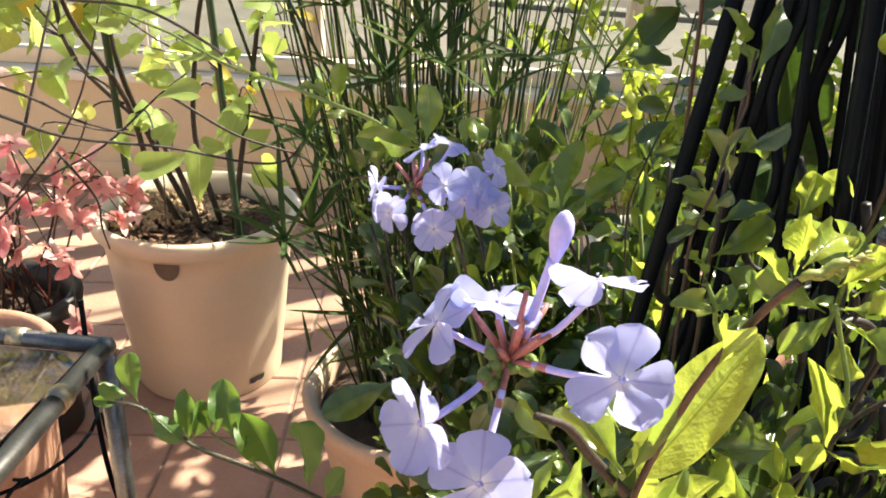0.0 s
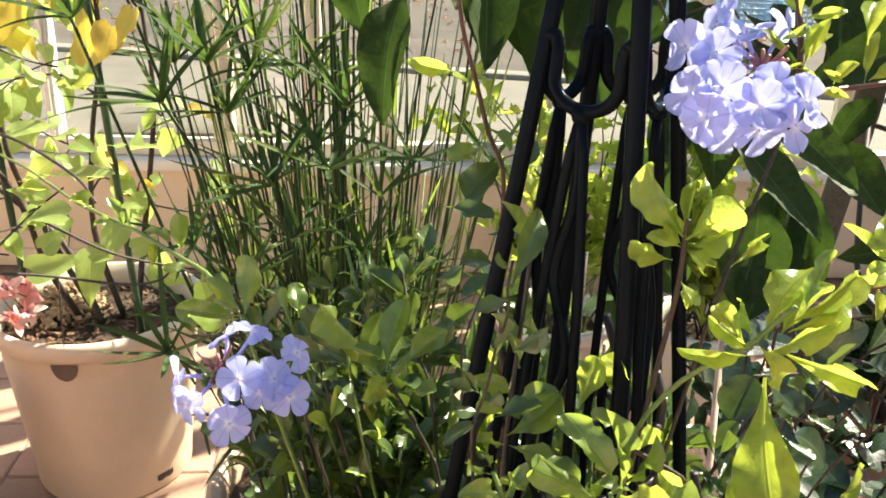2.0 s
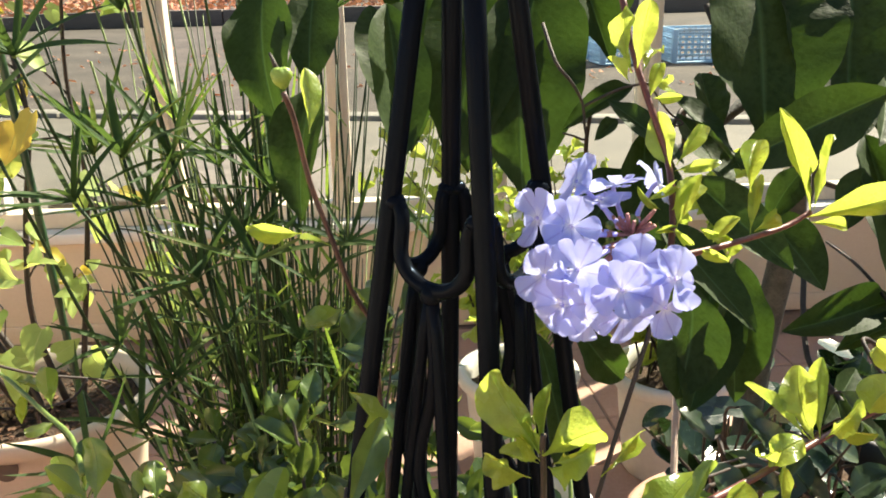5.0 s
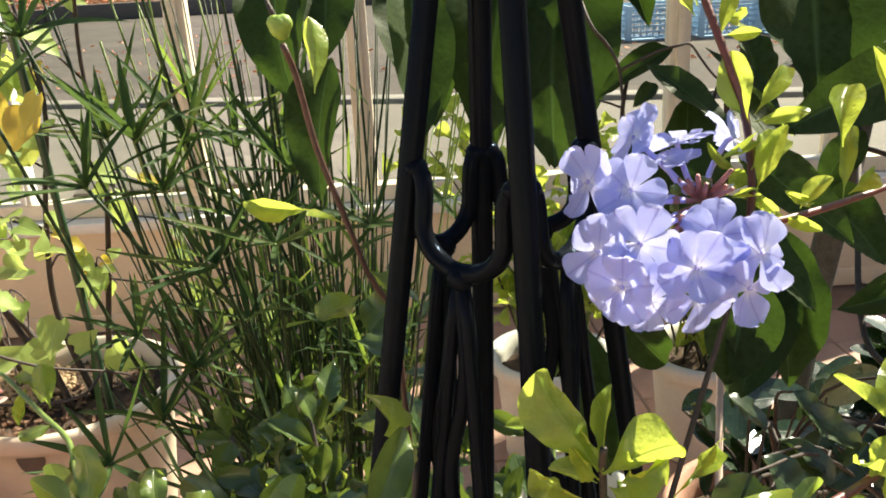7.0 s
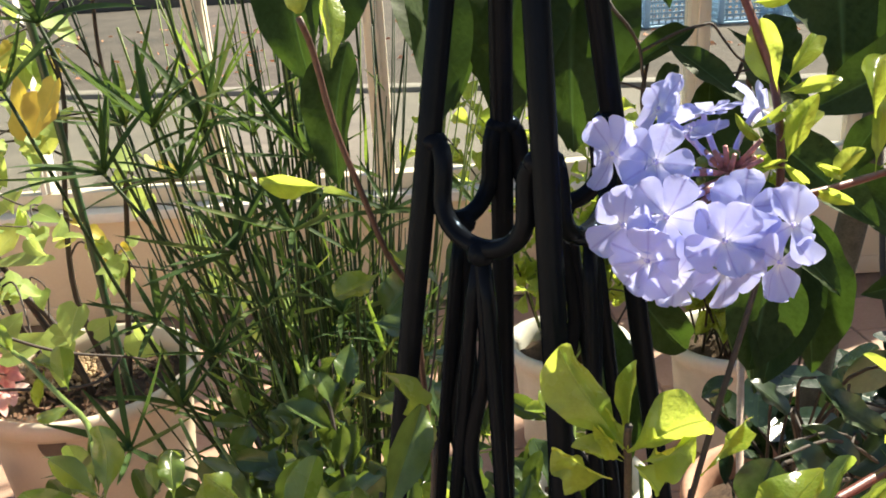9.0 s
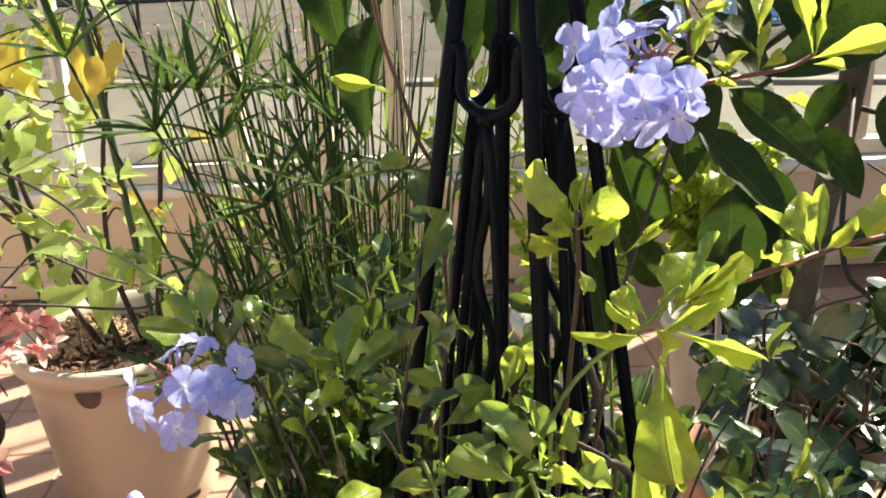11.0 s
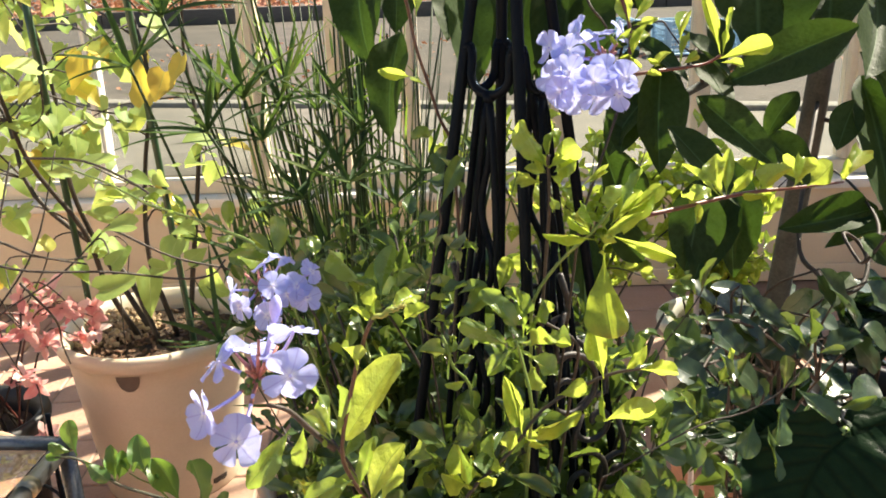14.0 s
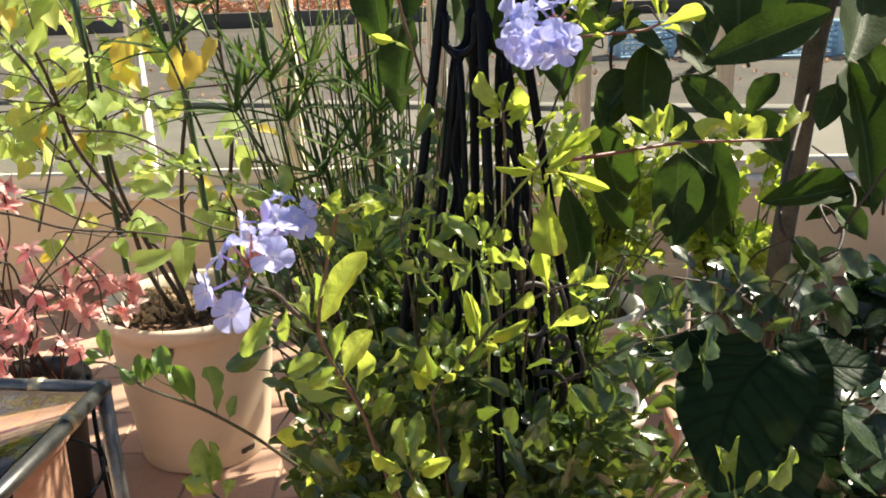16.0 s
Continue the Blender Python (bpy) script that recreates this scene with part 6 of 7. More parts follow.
for middle, radii, shoots in LOBES:
    for s in range(shoots):
        while True:
            u = Vector((rng.uniform(-1, 1), rng.uniform(-1, 1), rng.uniform(-1, 1)))
            if 0.35 < u.length < 1:
                break
        tip = Vector((middle[0] + u.x * radii[0], middle[1] + u.y * radii[1], middle[2] + u.z * radii[2]))
        if tip.y < 0.30 and tip.z > 0.925:
            continue
        root = Vector((0.15 + rng.uniform(-0.06, 0.06), 0.43 + rng.uniform(-0.06, 0.06), 0.25))
        mid = root.lerp(tip, 0.55) + Vector((rng.uniform(-0.03, 0.03), rng.uniform(-0.03, 0.03), 0.04))
        path = smooth_path([root, mid, tip], 6)
        serial += 1
        if serial % 3 == 0 and tip.y > 0.33:
            bm = bmesh.new()
            tube(bm, path, (0.0024, 0.0011), 6)
            part("stem", bm, BROWN_STEM if serial % 2 else GREEN_STEM, shrub)
        for k in range(rng.randint(18, 26)):
            f = rng.uniform(0.25, 1.0) ** 0.55
            c = path[min(int(f * 12), 12)] + Vector((rng.uniform(-1, 1), rng.uniform(-1, 1), rng.uniform(-1, 1))) * 0.006
            out = (c - Vector((0.13, 0.45, 0.5))).normalized()
            d = (out * rng.uniform(0.2, 0.9) + Vector((rng.uniform(-1, 1), rng.uniform(-1, 1), rng.uniform(-0.4, 1.1)))).normalized()
            ln = 0.014 + 0.019 * rng.random() ** 1.3
            if 0.176 < c.x < 0.222 and c.y < 0.335 and 0.80 < c.z < 0.915:
                continue
            m = leaf_pose(c, c + d * ln, ln * rng.uniform(0.34, 0.50), Vector((rng.uniform(-0.5, 0.7), rng.uniform(-1.0, 0.1), 0.9)))
            (near if f > 0.9 and c.y < 0.45 and len(near) < 190 else young if f > 0.9 and rng.random() < 0.14 else inner).append(m)
for m in near[:40]:
    part("leaf", rng.choice(SPOON_YOUNG if rng.random() < 0.14 else SPOON), None, shrub, m=m)
joined_leaves("outer_leaves", SPOON, near[60:], SHRUB_LEAF, shrub, "glossy green outer leaves")
joined_leaves("outer_young_leaves", SPOON_YOUNG, near[40:60], YOUNG_LEAF, shrub, "bright young outer leaves")
joined_leaves("inner_leaves", SPOON_SMALL, inner, SHADED_INNER_LEAF, shrub, "dense inner leaves, their green darkened as if shaded")
joined_leaves("young_leaves", SPOON_SMALL_YOUNG, young, YOUNG_LEAF, shrub, "bright young inner leaves")

# ---------------------------------------------------------------- umbrella sedge
sedge = thing("umbrella_sedge", (0.01, 1.24, 0.21), "umbrella sedge with dark green stems and whorls of strap leaves", "sedge")
rng = random.Random(41)


WHORL = []


def whorl(tip, turn, size, young, single):
    """The strap leaves round a stalk's tip: leaf by leaf where near, otherwise for the joined rest."""
    count = rng.randint(7, 11) if single else rng.randint(6, 10)
    hub = None
    if single:
        bm = bmesh.new()
        bmesh.ops.create_icosphere(bm, subdivisions=1, radius=0.0032, matrix=Matrix.Translation(tip))
        hub = part("umbel", bm, GREEN_STEM, sedge)
    for i in range(count):
        a = 6.283 * i / count + rng.uniform(-0.25, 0.25)
        up = rng.uniform(0.25, 1.3) if not young else rng.uniform(0.9, 2.2)
        d = turn @ Vector((math.cos(a), math.sin(a), up)).normalized()
        m = leaf_pose(tip, Vector(tip) + d * size * rng.uniform(0.7, 1.25), size * (rng.uniform(0.055, 0.08) if single else rng.uniform(0.045, 0.07)), Vector((rng.uniform(-0.3, 0.3), rng.uniform(-0.6, -0.1), 1.0)))
        if single:
            part("leaf", rng.choice(STRAP_YOUNG if young else STRAP), None, hub, m=m)
        else:
            WHORL.append(m)


def sedge_stalk(root, tip, size, young=False, bow=0.03, single=False):
    root, tip = Vector(root), Vector(tip)
    mid = root.lerp(tip, 0.5) + Vector((rng.uniform(-1, 1), rng.uniform(-1, 1), 0.4)) * bow
    path = smooth_path([root, mid, tip], 5)
    bm = bmesh.new()
    tube(bm, path, (0.0034, 0.0022) if single else (0.0026, 0.0017), 6)
    part("stalk", bm, SEDGE_STEM if not young else GREEN_STEM, sedge)
    if size:
        d = (path[-1] - path[-2]).normalized() + Vector((rng.uniform(-0.25, 0.25), rng.uniform(-0.25, 0.25), 0.2))
        whorl(tip, Vector((0, 0, 1)).rotation_difference(d).to_matrix(), size, young, single)


def sedge_root():
    a, r = rng.uniform(0, 6.283), 0.12 * math.sqrt(rng.random())
    return (0.01 + r * math.cos(a), 1.24 + r * math.sin(a), 0.2)


for tip, size, young in (((-0.134, 1.087, 0.951), 0.15, False), ((-0.09, 1.244, 0.953), 0.10, True), ((-0.16, 1.061, 0.73), 0.10, False), ((-0.057, 1.031, 0.816), 0.11, False),
                         ((0.01, 1.032, 0.835), 0.12, False), ((-0.233, 1.085, 1.069), 0.16, False), ((-0.177, 1.025, 0.917), 0.11, False), ((0.031, 1.107, 0.897), 0.13, False),
                         ((0.073, 1.064, 0.791), 0.10, False), ((-0.165, 0.90, 0.66), 0.11, False), ((-0.04, 1.1, 0.72), 0.11, False), ((-0.10, 1.06, 0.68), 0.11, False),
                         ((0.05, 1.1, 0.70), 0.11, False), ((-0.29, 1.1, 1.0), 0.13, False), ((-0.194, 1.193, 0.935), 0.13, False), ((-0.089, 1.132, 0.937), 0.12, False), ((-0.115, 1.095, 0.889), 0.11, False), ((-0.039, 1.173, 0.917), 0.12, False), ((-0.006, 1.093, 0.850), 0.10, False), ((0.027, 1.156, 0.885), 0.11, False)):
    sedge_stalk(sedge_root(), tip, size, young, single=True)


def fan_tip(root, lean, wander, y, z):
    """A stalk's tip: the clump opens like a fan, most of it leaning towards -x."""
    k = (z - 0.2) / 0.9
    return (root[0] + k * (1.5 * (root[0] - 0.03) + lean) + rng.gauss(0, wander), y + 0.5 * (root[1] - 1.24), z)


for count, lean, lo, hi, size, young in ((7, -0.12, 1.08, 1.35, (0.13, 0.18), 0.15), (20, -0.02, 0.36, 0.64, (0.11, 0.15), 0.0), (24, 0.02, 0.9, 1.3, None, 0.4), (7, 0.12, 0.5, 0.85, (0.10, 0.13), 0.0)):
    for _ in range(count):
        root = sedge_root()
        sedge_stalk(root, fan_tip(root, lean, 0.03, rng.uniform(1.1, 1.4), rng.uniform(lo, hi)), rng.uniform(*size) if size else 0, rng.random() < young, 0.02)
joined_leaves("umbel_leaves", STRAP, WHORL, SEDGE_LEAF, sedge, "strap leaves of the further umbels")
for mat, n_, nm in ((SEDGE_STEM, 90, "dark"), (GREEN_STEM, 34, "pale")):
    bm = bmesh.new()
    for _ in range(n_):
        r0 = Vector(sedge_root())
        tip = Vector(fan_tip(r0, 0.06 if nm == "pale" else 0.0, 0.03, rng.uniform(1.1, 1.45), rng.uniform(0.5, 1.2)))
        tube(bm, [r0, r0.lerp(tip, 0.5) + Vector((rng.uniform(-0.015, 0.015), rng.uniform(-0.015, 0.015), 0.02)), tip], (0.0017, 0.0009), 5)
    part("thin_stalk_growth", bm, mat, sedge, nm + " crowd of thin stalks", kind="stuff")
poses = []
for _ in range(420):
    b = Vector((rng.gauss(0.03, 0.08), rng.uniform(1.1, 1.45), rng.uniform(0.3, 0.62 if _ % 3 else 1.0)))
    d = Vector((rng.uniform(-0.8, 0.8), rng.uniform(-0.6, 0.6), rng.uniform(0.1, 1.4))).normalized()
    poses.append(leaf_pose(b, b + d * rng.uniform(0.05, 0.12), rng.uniform(0.003, 0.006), (0, -0.8, 0.6)))
joined_leaves("thin_leaves", STRAP, poses[:140], SEDGE_LEAF, sedge, "thin dark strap leaves")
joined_leaves("pale_leaves", STRAP_YOUNG, poses[140:], SEDGE_YOUNG, sedge, "thin pale strap leaves")

# ---------------------------------------------------------------- broad-leaved tree
tree = thing("broad_leaved_tree", (0.70, 1.17, 0.26), "young tree with a grey trunk and long hanging dark leaves", "tree")
bm = bmesh.new()
tube(bm, smooth_path([(0.705, 1.19, 0.25), (0.697, 1.147, 0.55), (0.677, 1.046, 0.88), (0.67, 1.016, 0.98), (0.68, 0.99, 1.15), (0.66, 0.98, 1.45)], 5), (0.0205, 0.013), 14)
part("trunk", bm, BARK, tree)
rng = random.Random(61)


def limb(points, r=(0.007, 0.003)):
    bm = bmesh.new()
    tube(bm, smooth_path(points, 5), r, 8)
    part("limb", bm, BARK if r[0] > 0.005 else BROWN_STEM, tree)


limb([(0.675, 1.02, 0.99), (0.6, 0.97, 1.03), (0.47, 0.92, 0.97), (0.36, 0.86, 0.94)], (0.009, 0.004))
limb([(0.672, 1.01, 1.05), (0.76, 0.98, 1.1), (0.84, 0.93, 1.13)], (0.008, 0.004))
limb([(0.672, 1.0, 1.12), (0.5, 0.95, 1.15), (0.3, 0.93, 1.16), (0.12, 0.95, 1.14)], (0.009, 0.003))
limb([(0.675, 1.05, 0.9), (0.72, 0.98, 0.88), (0.75, 0.93, 0.8), (0.74, 0.9, 0.76)], (0.004, 0.002))
limb([(0.36, 0.86, 0.94), (0.34, 0.84, 0.99), (0.345, 0.83, 1.05)], (0.003, 0.0015))
limb([(0.47, 0.92, 0.97), (0.44, 0.86, 1.02), (0.42, 0.84, 1.0)], (0.003, 0.0015))


# dark twigs wound about each other beside the trunk
limb([(0.676, 1.03, 0.93)] + [(0.548, 0.787, 0.81), (0.547, 0.724, 0.78), (0.559, 0.699, 0.768), (0.583, 0.7, 0.775), (0.602, 0.726, 0.793), (0.602, 0.753, 0.809), (0.576, 0.737, 0.824), (0.577, 0.711, 0.808), (0.584, 0.699, 0.804), (0.607, 0.691, 0.848), (0.634, 0.701, 0.882)], (0.003, 0.0016))
limb([(0.584, 0.699, 0.804), (0.616, 0.735, 0.821), (0.637, 0.79, 0.832), (0.637, 0.849, 0.852), (0.633, 0.905, 0.861)], (0.0026, 0.0014))


# thin curling tendrils between the leaves
limb([(0.282, 0.78, 1.11), (0.286, 0.75, 1.082), (0.299, 0.75, 1.066), (0.309, 0.752, 1.049), (0.311, 0.75, 1.031), (0.312, 0.75, 1.019), (0.302, 0.752, 1.022), (0.293, 0.75, 1.025)], (0.0016, 0.0008))
limb([(0.311, 0.752, 1.046), (0.32, 0.75, 1.051), (0.338, 0.748, 1.059), (0.354, 0.75, 1.062), (0.364, 0.752, 1.062), (0.372, 0.75, 1.051), (0.382, 0.747, 1.038), (0.395, 0.75, 1.029), (0.388, 0.752, 1.026), (0.377, 0.75, 1.025)], (0.0013, 0.0007))
limb([(0.43, 0.80, 1.12), (0.438, 0.78, 1.089), (0.455, 0.775, 1.057), (0.471, 0.78, 1.032), (0.485, 0.79, 1.008), (0.50, 0.80, 0.985)], (0.0032, 0.0022))


def tree_leaf(bx, by, bz, tx, ty, tz, w, face=(0, -0.8, 0.6)):
    jit = Vector((rng.uniform(-0.3, 0.3), rng.uniform(-0.3, 0.3), rng.uniform(-0.2, 0.2))) * (1.0 if face[0] == 0 else 0.3)
    part("leaf", rng.choice(LANCE), None, tree, m=leaf_pose((bx, by, bz), (tx, ty, tz), w * (1.18 if by > 0.78 else 1.0), Vector(face) + jit))


tree_leaf(0.21, 0.963, 1.129, 0.177, 0.876, 1.001, 0.061)
tree_leaf(0.269, 0.999, 1.125, 0.233, 0.903, 0.971, 0.059)
tree_leaf(0.305, 1.015, 1.118, 0.29, 0.892, 0.953, 0.054)
tree_leaf(0.154, 1.016, 1.116, 0.15, 0.954, 1.031, 0.038)
tree_leaf(0.346, 1.007, 1.105, 0.335, 0.935, 1.021, 0.044)
tree_leaf(0.243, 1.06, 1.109, 0.224, 0.977, 0.996, 0.063)
tree_leaf(0.482, 0.822, 1.144, 0.471, 0.723, 1.034, 0.105, (0.05, -1.0, 0.1))
tree_leaf(0.538, 0.837, 1.149, 0.507, 0.744, 1.054, 0.06)
tree_leaf(0.592, 0.851, 1.149, 0.542, 0.752, 1.028, 0.072)
tree_leaf(0.56, 0.725, 1.052, 0.412, 0.70, 1.002, 0.050, (0.02, -1.0, 0.1))
tree_leaf(0.333, 0.76, 1.049, 0.377, 0.70, 1.005, 0.024)
tree_leaf(0.368, 0.80, 1.054, 0.304, 0.78, 1.027, 0.018)
tree_leaf(0.341, 0.76, 1.033, 0.317, 0.74, 1.020, 0.013)
tree_leaf(0.42, 0.728, 0.91, 0.386, 0.674, 0.802, 0.058)
tree_leaf(0.441, 0.727, 0.915, 0.438, 0.677, 0.802, 0.049)
tree_leaf(0.254, 0.897, 1.15, 0.217, 0.807, 0.997, 0.078)
tree_leaf(0.304, 0.891, 1.151, 0.273, 0.791, 0.973, 0.082)
tree_leaf(0.281, 0.935, 1.145, 0.259, 0.839, 0.984, 0.06)
tree_leaf(0.16, 0.859, 1.125, 0.16, 0.773, 0.999, 0.047)
tree_leaf(0.046, 1.008, 1.141, 0.045, 0.923, 1.019, 0.06)
tree_leaf(0.098, 1.001, 1.142, 0.086, 0.929, 1.053, 0.046)
tree_leaf(0.092, 0.906, 1.05, 0.066, 0.85, 0.939, 0.043)
tree_leaf(0.353, 0.804, 1.041, 0.375, 0.722, 1.0, 0.027)
tree_leaf(0.396, 0.801, 1.052, 0.421, 0.694, 0.998, 0.029)
tree_leaf(0.504, 0.819, 0.928, 0.524, 0.724, 0.88, 0.04)
tree_leaf(0.658, 0.816, 0.828, 0.516, 0.77, 0.823, 0.037)
tree_leaf(0.399, 0.75, 0.842, 0.394, 0.706, 0.774, 0.041)
tree_leaf(0.352, 0.914, 1.146, 0.373, 0.856, 1.076, 0.033)
tree_leaf(0.577, 0.942, 1.159, 0.52, 0.871, 1.085, 0.057)
tree_leaf(0.718, 0.896, 0.926, 0.664, 0.877, 1.005, 0.048)
tree_leaf(0.459, 0.868, 1.053, 0.454, 0.803, 1.018, 0.027)
tree_leaf(0.35, 0.968, 1.145, 0.331, 0.927, 1.08, 0.04)
tree_leaf(0.681, 0.806, 0.806, 0.582, 0.767, 0.809, 0.028)
tree_leaf(0.587, 0.717, 0.827, 0.607, 0.677, 0.806, 0.033)
tree_leaf(0.547, 0.725, 0.781, 0.565, 0.691, 0.746, 0.023)
tree_leaf(0.558, 0.699, 0.77, 0.533, 0.686, 0.758, 0.016)
tree_leaf(0.367, 0.76, 1.021, 0.357, 0.696, 0.921, 0.053)
tree_leaf(0.402, 0.746, 0.984, 0.464, 0.671, 0.927, 0.042)
tree_leaf(0.333, 0.772, 0.989, 0.317, 0.731, 0.928, 0.041)
tree_leaf(0.533, 0.79, 0.977, 0.493, 0.777, 0.931, 0.026)
tree_leaf(0.649, 0.88, 0.948, 0.613, 0.843, 0.894, 0.033)
tree_leaf(0.725, 0.982, 0.947, 0.697, 0.842, 0.84, 0.056)
tree_leaf(0.309, 0.785, 0.93, 0.363, 0.795, 0.808, 0.05)
tree_leaf(0.356, 0.75, 0.991, 0.301, 0.734, 0.934, 0.043)
tree_leaf(0.689, 0.948, 0.968, 0.667, 0.786, 0.796, 0.067)
tree_leaf(0.39, 0.696, 0.905, 0.379, 0.685, 0.809, 0.058)
tree_leaf(0.353, 0.684, 0.966, 0.408, 0.611, 0.905, 0.036)
tree_leaf(0.300, 0.720, 0.868, 0.352, 0.720, 0.805, 0.036)
tree_leaf(0.264, 0.705, 0.868, 0.285, 0.672, 0.745, 0.038)
tree_leaf(0.664, 0.867, 0.724, 0.602, 0.806, 0.699, 0.031)
tree_leaf(0.414, 0.809, 1.026, 0.437, 0.737, 0.967, 0.033)
tree_leaf(0.716, 0.979, 1.063, 0.641, 0.847, 0.98, 0.067)
tree_leaf(0.599, 0.981, 1.067, 0.528, 0.853, 0.998, 0.06)
for _ in range(20):
    b = Vector((rng.uniform(0.1, 0.9), rng.uniform(0.9, 1.25), rng.uniform(1.16, 1.45)))
    d = Vector((rng.uniform(-0.6, 0.6), rng.uniform(-0.6, 0.3), rng.uniform(-1, -0.2))).normalized()
    e = b + d * rng.uniform(0.09, 0.16)
    tree_leaf(*b, *e, rng.uniform(0.04, 0.06))
# unseen crown boughs added to block sun: over the shrub, in front, towards the window
limb([(0.665, 0.985, 1.3), (0.58, 0.86, 1.40), (0.44, 0.76, 1.43), (0.30, 0.70, 1.42)], (0.008, 0.003))
limb([(0.665, 0.985, 1.32), (0.72, 0.80, 1.36), (0.72, 0.62, 1.31), (0.67, 0.46, 1.22)], (0.007, 0.003))
limb([(0.665, 0.985, 1.35), (0.68, 1.3, 1.48), (0.70, 1.65, 1.52), (0.72, 2.0, 1.52)], (0.008, 0.003))
# leaf boxes set along sun rays to shade shrub, floor and wrinkled leaves
for lo, hi, count in (((0.22, 0.62, 1.31), (0.52, 0.88, 1.42), 30), ((0.40, 1.45, 1.28), (1.0, 2.25, 1.52), 46), ((0.50, 1.74, 1.30), (1.05, 2.25, 1.5), 46), ((0.58, 0.41, 1.15), (0.74, 0.50, 1.26), 11)):
    for _ in range(count):
        b = Vector((rng.uniform(lo[0], hi[0]), rng.uniform(lo[1], hi[1]), rng.uniform(lo[2], hi[2])))
        d = Vector((rng.uniform(-0.9, 0.6), rng.uniform(-0.7, 0.5), rng.uniform(-0.6, 0.0))).normalized()
        e = b + d * rng.uniform(0.10, 0.17)
        tree_leaf(*b, *e, rng.uniform(0.05, 0.07))

# ---------------------------------------------------------------- climbing vine
vine = thing("climbing_vine", (-0.47, 1.66, 0.34), "climbing vine with thin brown stems and pale yellow-green leaves", "vine")
rng = random.Random(71)


def vine_stem(points, r=(0.0017, 0.0011)):
    bm = bmesh.new()
    pts = smooth_path(points, 5)
    tube(bm, pts, r, 6)
    part("stem", bm, BROWN_STEM, vine)
    return pts


def vine_leaf(b, e, w, gold=False):
    jit = Vector((rng.uniform(-0.8, 0.8), rng.uniform(-0.5, 0.5), rng.uniform(-0.4, 0.4)))
    part("leaf", rng.choice(HEART_GOLD if gold else HEART), None, vine, m=leaf_pose(b, e, w, FACE + jit))


vine_stem([(-0.4, 0.788, 0.858), (-0.363, 0.782, 0.847), (-0.347, 0.823, 0.817), (-0.326, 0.913, 0.774)])
vine_stem([(-0.404, 0.731, 0.855), (-0.374, 0.728, 0.849), (-0.32, 0.73, 0.831), (-0.243, 0.764, 0.813), (-0.178, 0.797, 0.789), (-0.144, 0.807, 0.789), (-0.13, 0.823, 0.801)])
vine_stem([(-0.566, 1.003, 0.604), (-0.481, 0.984, 0.683), (-0.381, 0.956, 0.745), (-0.318, 0.981, 0.801), (-0.287, 0.992, 0.825)])
vine_stem([(-0.525, 1.024, 0.651), (-0.456, 1.07, 0.75), (-0.425, 1.13, 0.881)])
vine_stem([(-0.411, 0.906, 0.755), (-0.386, 0.931, 0.692), (-0.397, 0.963, 0.642), (-0.405, 0.997, 0.596)])
vine_stem([(-0.378, 0.769, 0.818), (-0.365, 0.8, 0.885), (-0.356, 0.822, 0.932)])
vine_stem([(-0.362, 0.873, 0.924), (-0.273, 0.819, 0.928), (-0.196, 0.754, 0.911), (-0.16, 0.695, 0.904)])
vine_stem([(-0.259, 0.834, 0.842), (-0.203, 0.865, 0.794), (-0.146, 0.904, 0.761), (-0.134, 0.945, 0.731)])
vine_leaf((-0.232, 0.835, 0.846), (-0.276, 0.834, 0.842), 0.03)
vine_leaf((-0.37, 0.805, 0.896), (-0.374, 0.82, 0.927), 0.023)
vine_leaf((-0.229, 0.947, 0.851), (-0.346, 1.001, 0.844), 0.032)
vine_leaf((-0.348, 1.241, 0.648), (-0.345, 1.207, 0.575), 0.046)
vine_leaf((-0.306, 0.986, 0.813), (-0.351, 0.992, 0.823), 0.029)
vine_leaf((-0.221, 0.91, 0.889), (-0.206, 0.902, 0.873), 0.018)
vine_leaf((-0.153, 0.812, 0.918), (-0.129, 0.794, 0.927), 0.021)
vine_leaf((-0.158, 0.813, 0.92), (-0.151, 0.821, 0.937), 0.016)
vine_leaf((-0.166, 0.813, 0.92), (-0.184, 0.814, 0.922), 0.014)
vine_leaf((-0.317, 1.147, 0.684), (-0.278, 1.149, 0.689), 0.031)
vine_leaf((-0.278, 1.327, 0.598), (-0.232, 1.312, 0.566), 0.055)
vine_leaf((-0.38, 1.151, 0.689), (-0.357, 1.162, 0.715), 0.039)
vine_leaf((-0.249, 1.068, 0.754), (-0.262, 1.049, 0.712), 0.043)
vine_leaf((-0.417, 0.997, 0.833), (-0.461, 0.986, 0.808), 0.032)
vine_leaf((-0.347, 1.019, 0.882), (-0.302, 1.025, 0.896), 0.039)
vine_leaf((-0.41, 1.112, 0.843), (-0.446, 1.124, 0.867), 0.043)
vine_leaf((-0.234, 1.055, 0.725), (-0.206, 1.061, 0.739), 0.029)
vine_leaf((-0.469, 1.323, 0.583), (-0.397, 1.335, 0.61), 0.055)
vine_leaf((-0.228, 1.044, 0.999), (-0.243, 1.031, 0.959), 0.043, True)
vine_leaf((-0.286, 1.134, 0.944), (-0.294, 1.159, 1.01), 0.039, True)
vine_leaf((-0.179, 0.946, 1.028), (-0.194, 0.933, 0.992), 0.026, True)
vine_leaf((-0.372, 1.164, 1.013), (-0.391, 1.147, 0.962), 0.047, True)
mains, mass = [], []
